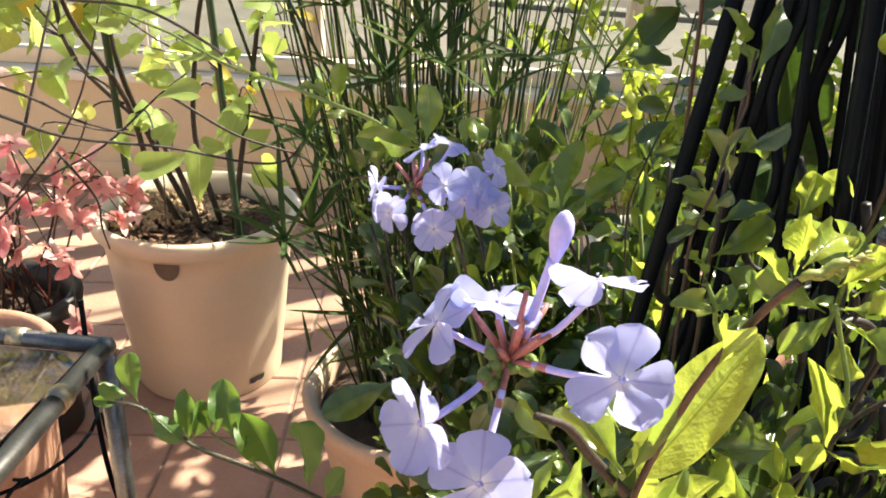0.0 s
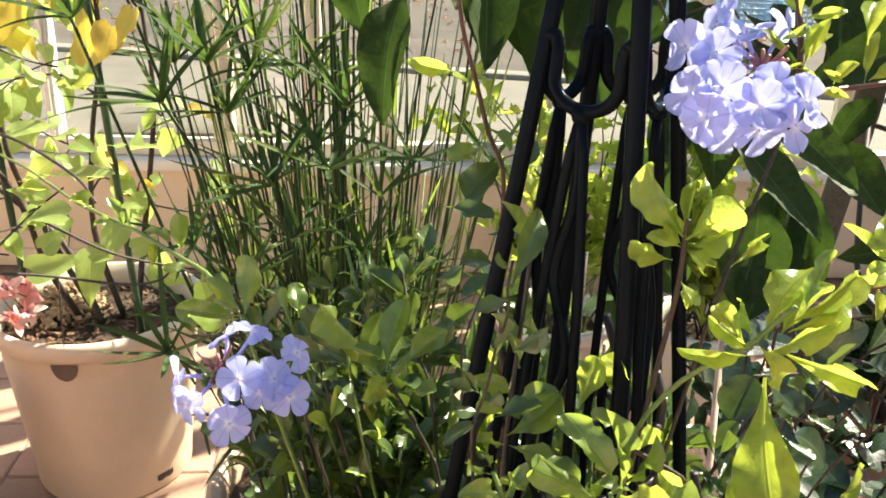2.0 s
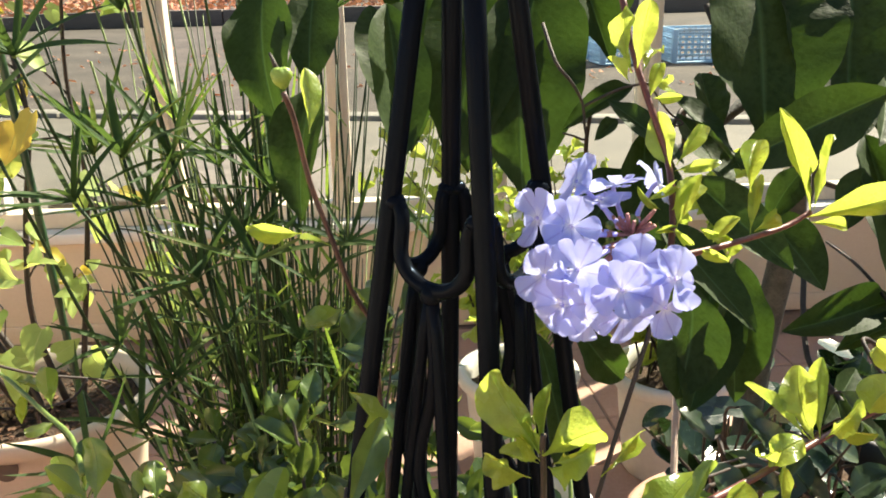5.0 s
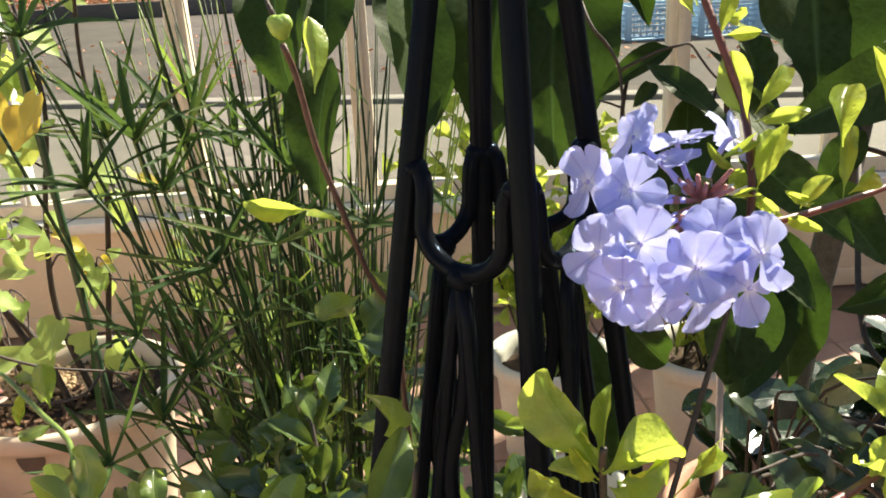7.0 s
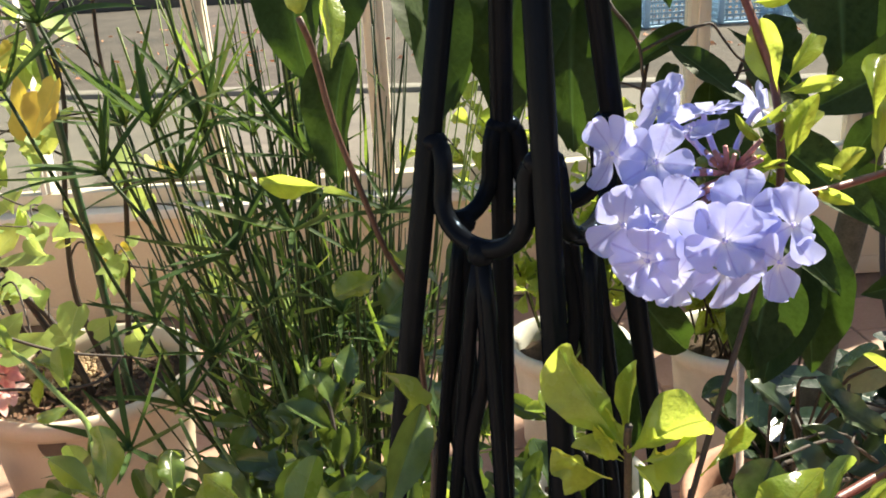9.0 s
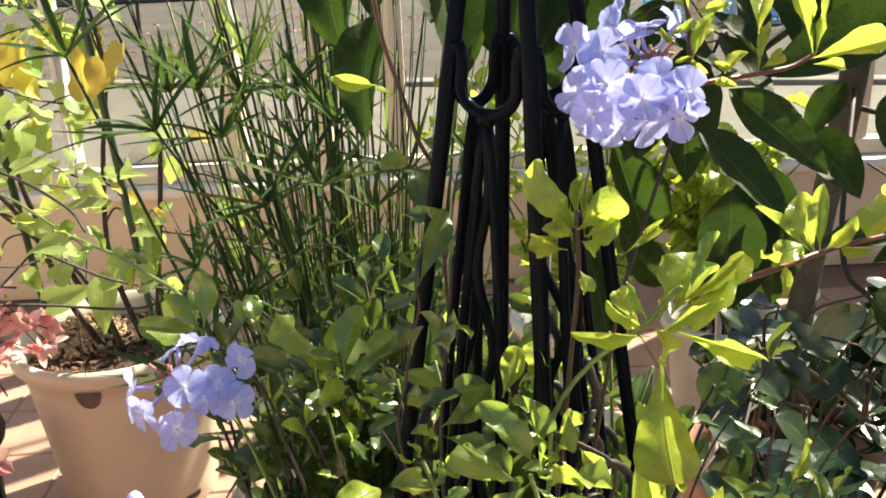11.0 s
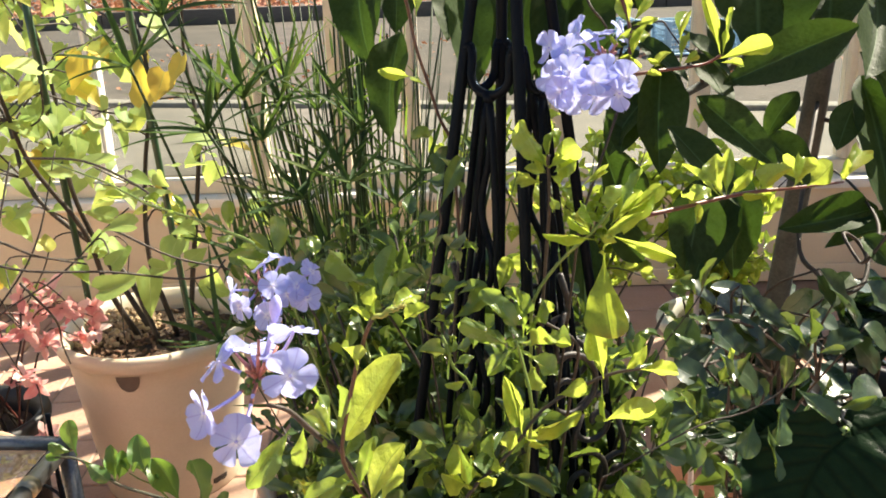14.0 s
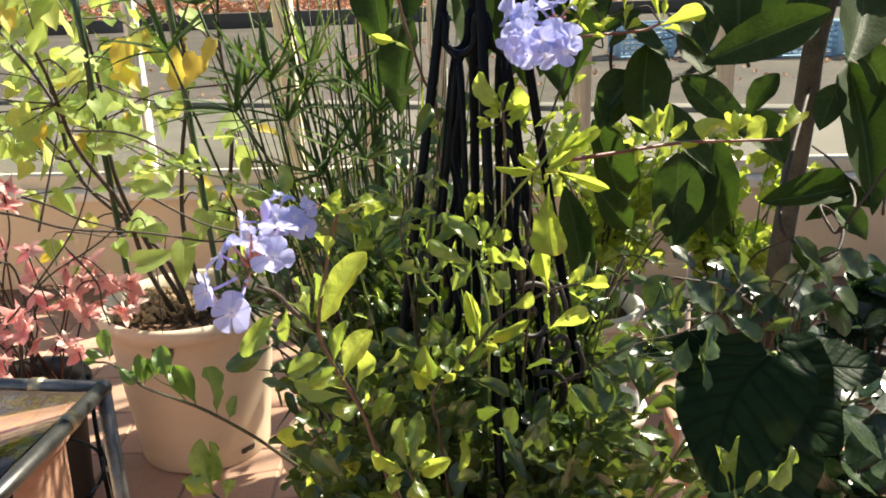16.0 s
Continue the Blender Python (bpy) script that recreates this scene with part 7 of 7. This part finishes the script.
for root, top in (((-0.50, 1.70, 0.33), (-0.72, 1.62, 1.25)), ((-0.44, 1.68, 0.33), (-0.46, 1.72, 1.3)), ((-0.47, 1.64, 0.33), (-0.95, 1.75, 1.2)), ((-0.41, 1.66, 0.33), (-0.30, 1.55, 1.15)), ((-0.52, 1.67, 0.33), (-0.62, 1.30, 1.1))):
    root, top = Vector(root), Vector(top)
    bends = [root.lerp(top, f) + Vector((rng.uniform(-0.04, 0.04), rng.uniform(-0.04, 0.04), 0)) for f in (0.2, 0.4, 0.6, 0.8)]
    mains.append(vine_stem([root] + bends + [top], (0.007, 0.003)))
for s in range(46):
    main = mains[s % 5]
    root = main[rng.randint(len(main) // 4, len(main) - 1)]
    tip = root + Vector((rng.uniform(-0.35, 0.3), rng.uniform(-0.35, 0.2), rng.uniform(-0.22, 0.2)))
    bends = [root.lerp(tip, f) + Vector((rng.uniform(-0.03, 0.03), rng.uniform(-0.03, 0.03), rng.uniform(0.0, 0.07))) for f in (0.3, 0.6, 0.85)]
    pts = vine_stem([root] + bends + [tip], (0.0022, 0.001))
    for k in range(9):
        c = pts[min(len(pts) - 1, int((0.2 + 0.8 * (k + rng.random()) / 9) * (len(pts) - 1)))]
        d = Vector((rng.uniform(-1, 1), rng.uniform(-1, 0.6), rng.uniform(-1.4, 0.2))).normalized()
        ln = 0.02 + 0.045 * rng.random()
        b = c + d * 0.015
        if b.z < 0.58 and abs(b.x + 0.48) < 0.24 and b.y < 1.8:
            continue
        if k % 3 == 0:
            mass.append(leaf_pose(b, b + d * ln, ln * rng.uniform(0.7, 1.0), FACE + Vector((rng.uniform(-0.8, 0.8), rng.uniform(-0.5, 0.5), rng.uniform(-0.4, 0.4)))))
        else:
            vine_leaf(b, b + d * ln, ln * rng.uniform(0.7, 1.0), rng.random() < 0.16)
# the sunlit mass of leaves towards the window
for _ in range(320):
    b = Vector((rng.gauss(-0.95, 0.16), rng.uniform(1.75, 2.45), rng.uniform(0.62, 1.5)))
    d = Vector((rng.uniform(-1, 1), rng.uniform(-1, 0.6), rng.uniform(-1.5, 0.1))).normalized()
    ln = rng.uniform(0.03, 0.07)
    mass.append(leaf_pose(b, b + d * ln, ln * rng.uniform(0.7, 1.0), FACE + Vector((rng.uniform(-0.8, 0.8), rng.uniform(-0.5, 0.5), rng.uniform(-0.4, 0.4)))))
joined_leaves("far_leaves", HEART, mass, VINE_LEAF, vine, "sunlit mass of yellow-green leaves")
for k in range(7):
    b = mains[k % 3][-1 - k * 2]
    e = Vector((rng.uniform(-1.15, -0.8), rng.uniform(1.9, 2.4), rng.uniform(0.8, 1.4)))
    vine_stem([b, b.lerp(e, 0.4) + Vector((0, 0, 0.08)), b.lerp(e, 0.75) + Vector((0.03, 0, 0.05)), e], (0.003, 0.0015))

# ---------------------------------------------------------------- pink trailing plant
rest = []
pink = thing("pink_trailing_plant", (-0.78, 1.42, 0.26), "trailing plant with small pink variegated leaves", "plant")
rng = random.Random(81)
for s in range(24):
    root = Vector((-0.76 + rng.uniform(-0.08, 0.08), 1.4 + rng.uniform(-0.06, 0.06), 0.27))
    tip = Vector((rng.uniform(-0.95, -0.60), rng.uniform(1.10, 1.40), rng.uniform(0.22, 0.82))) if s % 5 else Vector((rng.uniform(-0.62, -0.50), rng.uniform(1.46, 1.58), rng.uniform(0.40, 0.50)))
    bends = [root.lerp(tip, f) + Vector((rng.uniform(-0.03, 0.03), rng.uniform(-0.05, 0.01), rng.uniform(0.06, 0.2))) for f in (0.3, 0.55, 0.8)]
    pts = smooth_path([root] + bends + [tip], 6)
    bm = bmesh.new()
    tube(bm, pts, (0.0024, 0.0012), 6)
    part("stem", bm, BROWN_STEM if s % 3 else RED_STEM, pink)
    for k in range(4):
        c = pts[int((0.42 + 0.58 * (k + rng.random() * 0.6) / 3.6) * (len(pts) - 1)) if k < 3 else -1]
        axis = Vector((rng.uniform(-0.7, 0.7), rng.uniform(-1, 0.1), rng.uniform(-0.6, 0.8))).normalized()
        across = axis.orthogonal().normalized()
        leaves = rng.randint(5, 9)
        for i in range(leaves):
            a = 6.283 * i / leaves + rng.uniform(-0.3, 0.3)
            d = (across * math.cos(a) + axis.cross(across) * math.sin(a) + axis * rng.uniform(0.1, 0.7)).normalized()
            ln = rng.uniform(0.016, 0.040)
            m = leaf_pose(c, c + d * ln, ln * rng.uniform(0.42, 0.62), axis + d * 0.2)
            if k >= 2 and s % 6:
                part("leaf", rng.choice(PINK), None, pink, m=m)
            else:
                rest.append(m)

joined_leaves("leaf_growth", PINK, rest, PINK_LEAF, pink, "crowd of coral-pink inner leaves")

# ---------------------------------------------------------------- fleshy plants
FACE_DOWN = Vector((-0.3, -0.95, 0.1))


def fleshy_plant(x, y, z, spread, high, count, seed, label, size=0.05, material_sets=FLESHY):
    p = thing("fleshy_plant", (x, y, z), label, "plant", "fleshy plants in pots")
    rg = random.Random(seed)
    for s in range(max(4, count // 7)):
        tip = Vector((x + rg.uniform(-1, 1) * spread, y + rg.uniform(-1, 1) * spread, z + rg.uniform(0.4, 1.0) * high))
        pts = smooth_path([(x + rg.uniform(-0.03, 0.03), y + rg.uniform(-0.03, 0.03), z - 0.03), Vector((x, y, z)).lerp(tip, 0.5) + Vector((0, 0, 0.02)), tip], 5)
        bm = bmesh.new()
        tube(bm, pts, (0.0036, 0.0018), 8)
        part("stem", bm, BROWN_STEM, p)
        for k in range(7):
            c = pts[4 + k % 7]
            d = Vector((rg.uniform(-1, 1), rg.uniform(-1, 1), rg.uniform(-0.1, 1.0))).normalized()
            ln = size * rg.uniform(0.7, 1.25)
            part("leaf", rg.choice(material_sets), None, p, m=leaf_pose(c, c + d * ln, ln * rg.uniform(0.5, 0.72), Vector((rg.uniform(-0.6, 0.6), rg.uniform(-0.8, 0.4), 1))))
    return p


foot = fleshy_plant(0.70, 1.12, 0.28, 0.17, 0.28, 70, 3, "fleshy plant with glossy dark oval leaves in the tree's pot", 0.068)
GLINT = Vector((0.25, -0.54, 0.80))
rng = random.Random(8)
for b, e, w, face in (((0.603, 1.02, 0.638), (0.540, 1.0, 0.675), 0.030, GLINT), ((0.622, 0.98, 0.61), (0.560, 0.96, 0.662), 0.028, GLINT), ((0.724, 1.15, 0.578), (0.729, 1.13, 0.640), 0.040, GLINT), ((0.563, 0.95, 0.631), (0.503, 0.93, 0.647), 0.024, GLINT),
                      ((0.557, 1.0, 0.649), (0.535, 0.98, 0.612), 0.030, GLINT), ((0.60, 0.92, 0.639), (0.655, 0.90, 0.678), 0.042, FACE_DOWN), ((0.594, 0.90, 0.655), (0.622, 0.88, 0.694), 0.030, FACE_DOWN), ((0.586, 0.90, 0.614), (0.530, 0.88, 0.644), 0.026, GLINT),
                      ((0.66, 1.00, 0.60), (0.70, 0.96, 0.63), 0.034, GLINT), ((0.64, 0.99, 0.58), (0.60, 0.94, 0.575), 0.034, FACE_DOWN)):
    along = Vector(e) - Vector(b)
    along -= face * (face.dot(along) / face.length_squared)
    part("leaf", rng.choice(FLESHY), None, foot, m=leaf_pose(b, Vector(b) + along, w, face + Vector((rng.uniform(-0.07, 0.07), rng.uniform(-0.07, 0.07), 0)), 0.6))
    bm = bmesh.new()
    tube(bm, smooth_path([(b[0] + 0.03, b[1] + 0.05, 0.27), (b[0] + rng.uniform(-0.01, 0.03), b[1] + 0.03, 0.45), b], 6), (0.0030, 0.0016), 7)
    part("stem", bm, BROWN_STEM, foot)
fleshy_plant(0.93, 1.25, 0.32, 0.11, 0.24, 56, 4, "fleshy plant with glossy dark oval leaves in a black pot", 0.072)
pot("low_pot", 0.60, 0.84, 0.13, 0.095, 0.27, BLACK_POT, "black plastic pot crowded with dark round leaves")
fleshy_plant(0.60, 0.84, 0.24, 0.19, 0.32, 70, 12, "crowded plant with dark round leaves in a black pot", 0.075)
fleshy_plant(0.44, 1.42, 0.17, 0.08, 0.18, 28, 6, "small round-leaved plant in a white pot", 0.032, SPOON)

# ---------------------------------------------------------------- glossy plant at the tree's foot
glossy = thing("glossy_plant", (0.52, 0.86, 0.26), "plant with broad silvery glossy leaves among the dark ones", "plant")
rng = random.Random(95)
GLOSSY_STEMS, GLOSSY_MAIN = [], []


def glossy_leaf(b, e, w, face):
    part("leaf", rng.choice(GLOSSY), None, glossy, m=leaf_pose(b, Vector(b).lerp(Vector(e), 1.25), w * 1.2, face + Vector((rng.uniform(-0.08, 0.08), rng.uniform(-0.08, 0.08), 0))))
    foot = Vector((0.52 + rng.uniform(-0.04, 0.04), 0.86 + rng.uniform(-0.04, 0.04), 0.24))
    bm = bmesh.new()
    if len(GLOSSY_STEMS) % 5 == 0:
        pts = smooth_path([foot, foot.lerp(Vector(b), 0.5) + Vector((0, 0.03, 0.05)), b], 6)
        GLOSSY_MAIN[:] = pts
    else:
        q = GLOSSY_MAIN[-4]
        pts = smooth_path([q, q.lerp(Vector(b), 0.5) + Vector((0, 0.02, 0.02)), b], 4)
    GLOSSY_STEMS.append(1)
    tube(bm, pts, (0.0022, 0.0011), 6)
    part("stem", bm, BROWN_STEM, glossy)


glossy_leaf((0.46, 0.722, 0.761), (0.502, 0.71, 0.731), 0.019, GLINT)
glossy_leaf((0.457, 0.726, 0.772), (0.479, 0.719, 0.752), 0.017, GLINT)
glossy_leaf((0.524, 0.681, 0.805), (0.553, 0.663, 0.755), 0.025, GLINT)
glossy_leaf((0.419, 0.671, 0.76), (0.454, 0.661, 0.735), 0.022, GLINT)
glossy_leaf((0.534, 0.711, 0.737), (0.56, 0.705, 0.724), 0.029, FACE)
glossy_leaf((0.569, 0.659, 0.744), (0.594, 0.653, 0.731), 0.028, FACE)
glossy_leaf((0.553, 0.656, 0.732), (0.583, 0.646, 0.708), 0.031, FACE)
glossy_leaf((0.528, 0.653, 0.721), (0.559, 0.655, 0.732), 0.025, FACE)
glossy_leaf((0.353, 0.582, 0.8), (0.337, 0.574, 0.775), 0.028, FACE)
glossy_leaf((0.383, 0.627, 0.78), (0.411, 0.616, 0.752), 0.027, FACE)
glossy_leaf((0.482, 0.714, 0.739), (0.461, 0.705, 0.709), 0.03, FACE)
glossy_leaf((0.41, 0.676, 0.772), (0.393, 0.684, 0.796), 0.021, GLINT)
glossy_leaf((0.316, 0.525, 0.781), (0.342, 0.519, 0.766), 0.026, FACE)
glossy_leaf((0.386, 0.566, 0.757), (0.413, 0.56, 0.741), 0.025, FACE)
glossy_leaf((0.339, 0.52, 0.771), (0.325, 0.511, 0.741), 0.024, FACE)
glossy_leaf((0.52, 0.708, 0.725), (0.486, 0.701, 0.702), 0.026, GLINT)
glossy_leaf((0.574, 0.674, 0.79), (0.598, 0.665, 0.766), 0.025, GLINT)
glossy_leaf((0.29, 0.472, 0.776), (0.314, 0.466, 0.761), 0.021, FACE)
glossy_leaf((0.388, 0.619, 0.758), (0.358, 0.614, 0.737), 0.021, GLINT)
glossy_leaf((0.506, 0.704, 0.713), (0.531, 0.695, 0.688), 0.029, FACE)
glossy_leaf((0.536, 0.668, 0.768), (0.525, 0.677, 0.792), 0.019, GLINT)
glossy_leaf((0.454, 0.661, 0.735), (0.431, 0.67, 0.76), 0.021, FACE)
stick = thing("plant_stick", (0.418, 0.691, 0.02), "pale dry bamboo stick stuck among the leaves", "stick")
bm = bmesh.new()
tube(bm, [(0.477, 0.915, 0.710), (0.418, 0.691, 0.020)], (0.004, 0.0048), 8)
part("rod", bm, PALE_TIMBER, stick)

# ---------------------------------------------------------------- sunlit shrubs by the window
def window_shrub(x, y, seed, sets, material, height, spread, label, size):
    # the pot's pale colour stands in for sunlit floor between the posts
    pot("window_pot", x, y, 0.14, 0.1, 0.26, WHITE_POT, "pot with a sunlit shrub by the window wall, cream to imitate sunlit floor", group="pots by the window wall")
    p = thing("window_shrub", (x, y, 0.22), label, "shrub", "shrubs by the window wall")
    rg = random.Random(seed)
    rest, made = [], 0
    for s in range(32):
        tip = Vector((x + rg.gauss(0, spread), y + rg.gauss(0, spread * 0.7), 0.25 + rg.uniform(0.25, 1.0) * height))
        tip.y = min(tip.y, wall_y(tip.x) - 0.12)
        root = Vector((x + rg.uniform(-0.06, 0.06), y + rg.uniform(-0.06, 0.06), 0.22))
        pts = smooth_path([root, root.lerp(tip, 0.55) + Vector((rg.uniform(-0.05, 0.05), rg.uniform(-0.05, 0.05), 0.06)), tip], 6)
        bm = bmesh.new()
        tube(bm, pts, (0.003, 0.0012), 6)
        part("stem", bm, GREEN_STEM if s % 2 else BROWN_STEM, p)
        for k in range(14):
            c = pts[min(12, int(rg.uniform(0.3, 1.0) * 13))] + Vector((rg.uniform(-1, 1), rg.uniform(-1, 1), rg.uniform(-1, 1))) * 0.012
            d = Vector((rg.uniform(-1, 1), rg.uniform(-1, 1), rg.uniform(-0.6, 0.7))).normalized()
            ln = size * rg.uniform(0.6, 1.3)
            m = leaf_pose(c, c + d * ln, ln * rg.uniform(0.4, 0.65), Vector((rg.uniform(-0.8, 0.8), rg.uniform(-0.9, 0.5), 1)))
            if k < 4:
                part("leaf", rg.choice(sets), None, p, m=m)
            else:
                rest.append(m)
    joined_leaves("leaf_growth", sets, rest, material, p, "crowd of small sunlit leaves")


window_shrub(0.50, 1.85, 5, SPOON_YOUNG, YOUNG_LEAF, 0.62, 0.17, "bushy pale green shrub in a cream pot by the window wall", 0.05)
window_shrub(0.85, 1.80, 8, SPOON_YOUNG, YOUNG_LEAF, 0.48, 0.09, "low yellow-green shrub in a cream pot by the window wall", 0.055)

# ---------------------------------------------------------------- wrinkled big leaf plant
broad = thing("wrinkled_leaf_plant", (0.42, 0.52, 0.0), "plant with large dark heart-shaped veined leaves", "plant")
rng = random.Random(91)
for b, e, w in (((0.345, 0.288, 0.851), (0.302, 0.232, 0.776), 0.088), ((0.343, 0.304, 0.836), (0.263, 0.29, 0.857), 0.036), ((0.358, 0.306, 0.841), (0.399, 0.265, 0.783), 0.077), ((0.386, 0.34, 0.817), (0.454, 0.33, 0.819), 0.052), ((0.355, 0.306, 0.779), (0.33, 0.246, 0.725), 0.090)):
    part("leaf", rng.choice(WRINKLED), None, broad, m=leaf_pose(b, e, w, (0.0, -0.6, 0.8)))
    bm = bmesh.new()
    tube(bm, smooth_path([(0.42, 0.52, 0.16), (0.40, 0.44, 0.6), b], 6), (0.005, 0.0025), 8)
    part("stalk", bm, GREEN_STEM, broad)
pot("leaf_pot", 0.42, 0.53, 0.11, 0.08, 0.2, BLACK_POT, "black plastic pot of the broad-leaved plant")

# ---------------------------------------------------------------- floor tiles
TS, GAP = 0.212, 0.006
tile_bm = bmesh.new()
box(tile_bm, (-(TS - GAP) / 2, -(TS - GAP) / 2, -0.012), ((TS - GAP) / 2, (TS - GAP) / 2, 0.0))
top = [e for e in tile_bm.edges if all(v.co.z > -0.001 for v in e.verts)]
bmesh.ops.bevel(tile_bm, geom=top, offset=0.003, segments=1, affect="EDGES")
tile_mesh = mesh_of(tile_bm, "tile", TILE, False)
rng = random.Random(15)
rest = []
for i in range(-15, 16):
    for j in range(-12, 14):
        x, y = i * TS + 0.04, j * TS + 0.02
        if y > wall_y(x) - TS / 2 or y > 2.9:
            continue
        m = Matrix.Translation((x, y, rng.uniform(-0.0006, 0.0006))) @ pose(0, 0, 0, rng.uniform(-0.15, 0.15), rng.uniform(-0.15, 0.15), rng.uniform(-0.2, 0.2))
        if -1.75 < x < 1.95 and 0.55 < y:
            part("tile", tile_mesh, TILE, floor, m=m)
        else:
            rest.append(m)
bm = bmesh.new()
for m in rest:
    vs = [bm.verts.new(m @ v.co) for v in tile_mesh.vertices]
    for p in tile_mesh.polygons:
        bm.faces.new([vs[k] for k in p.vertices])
part("far_tiles", bm, TILE, floor, "terracotta tiles", smooth=False, kind="stuff")
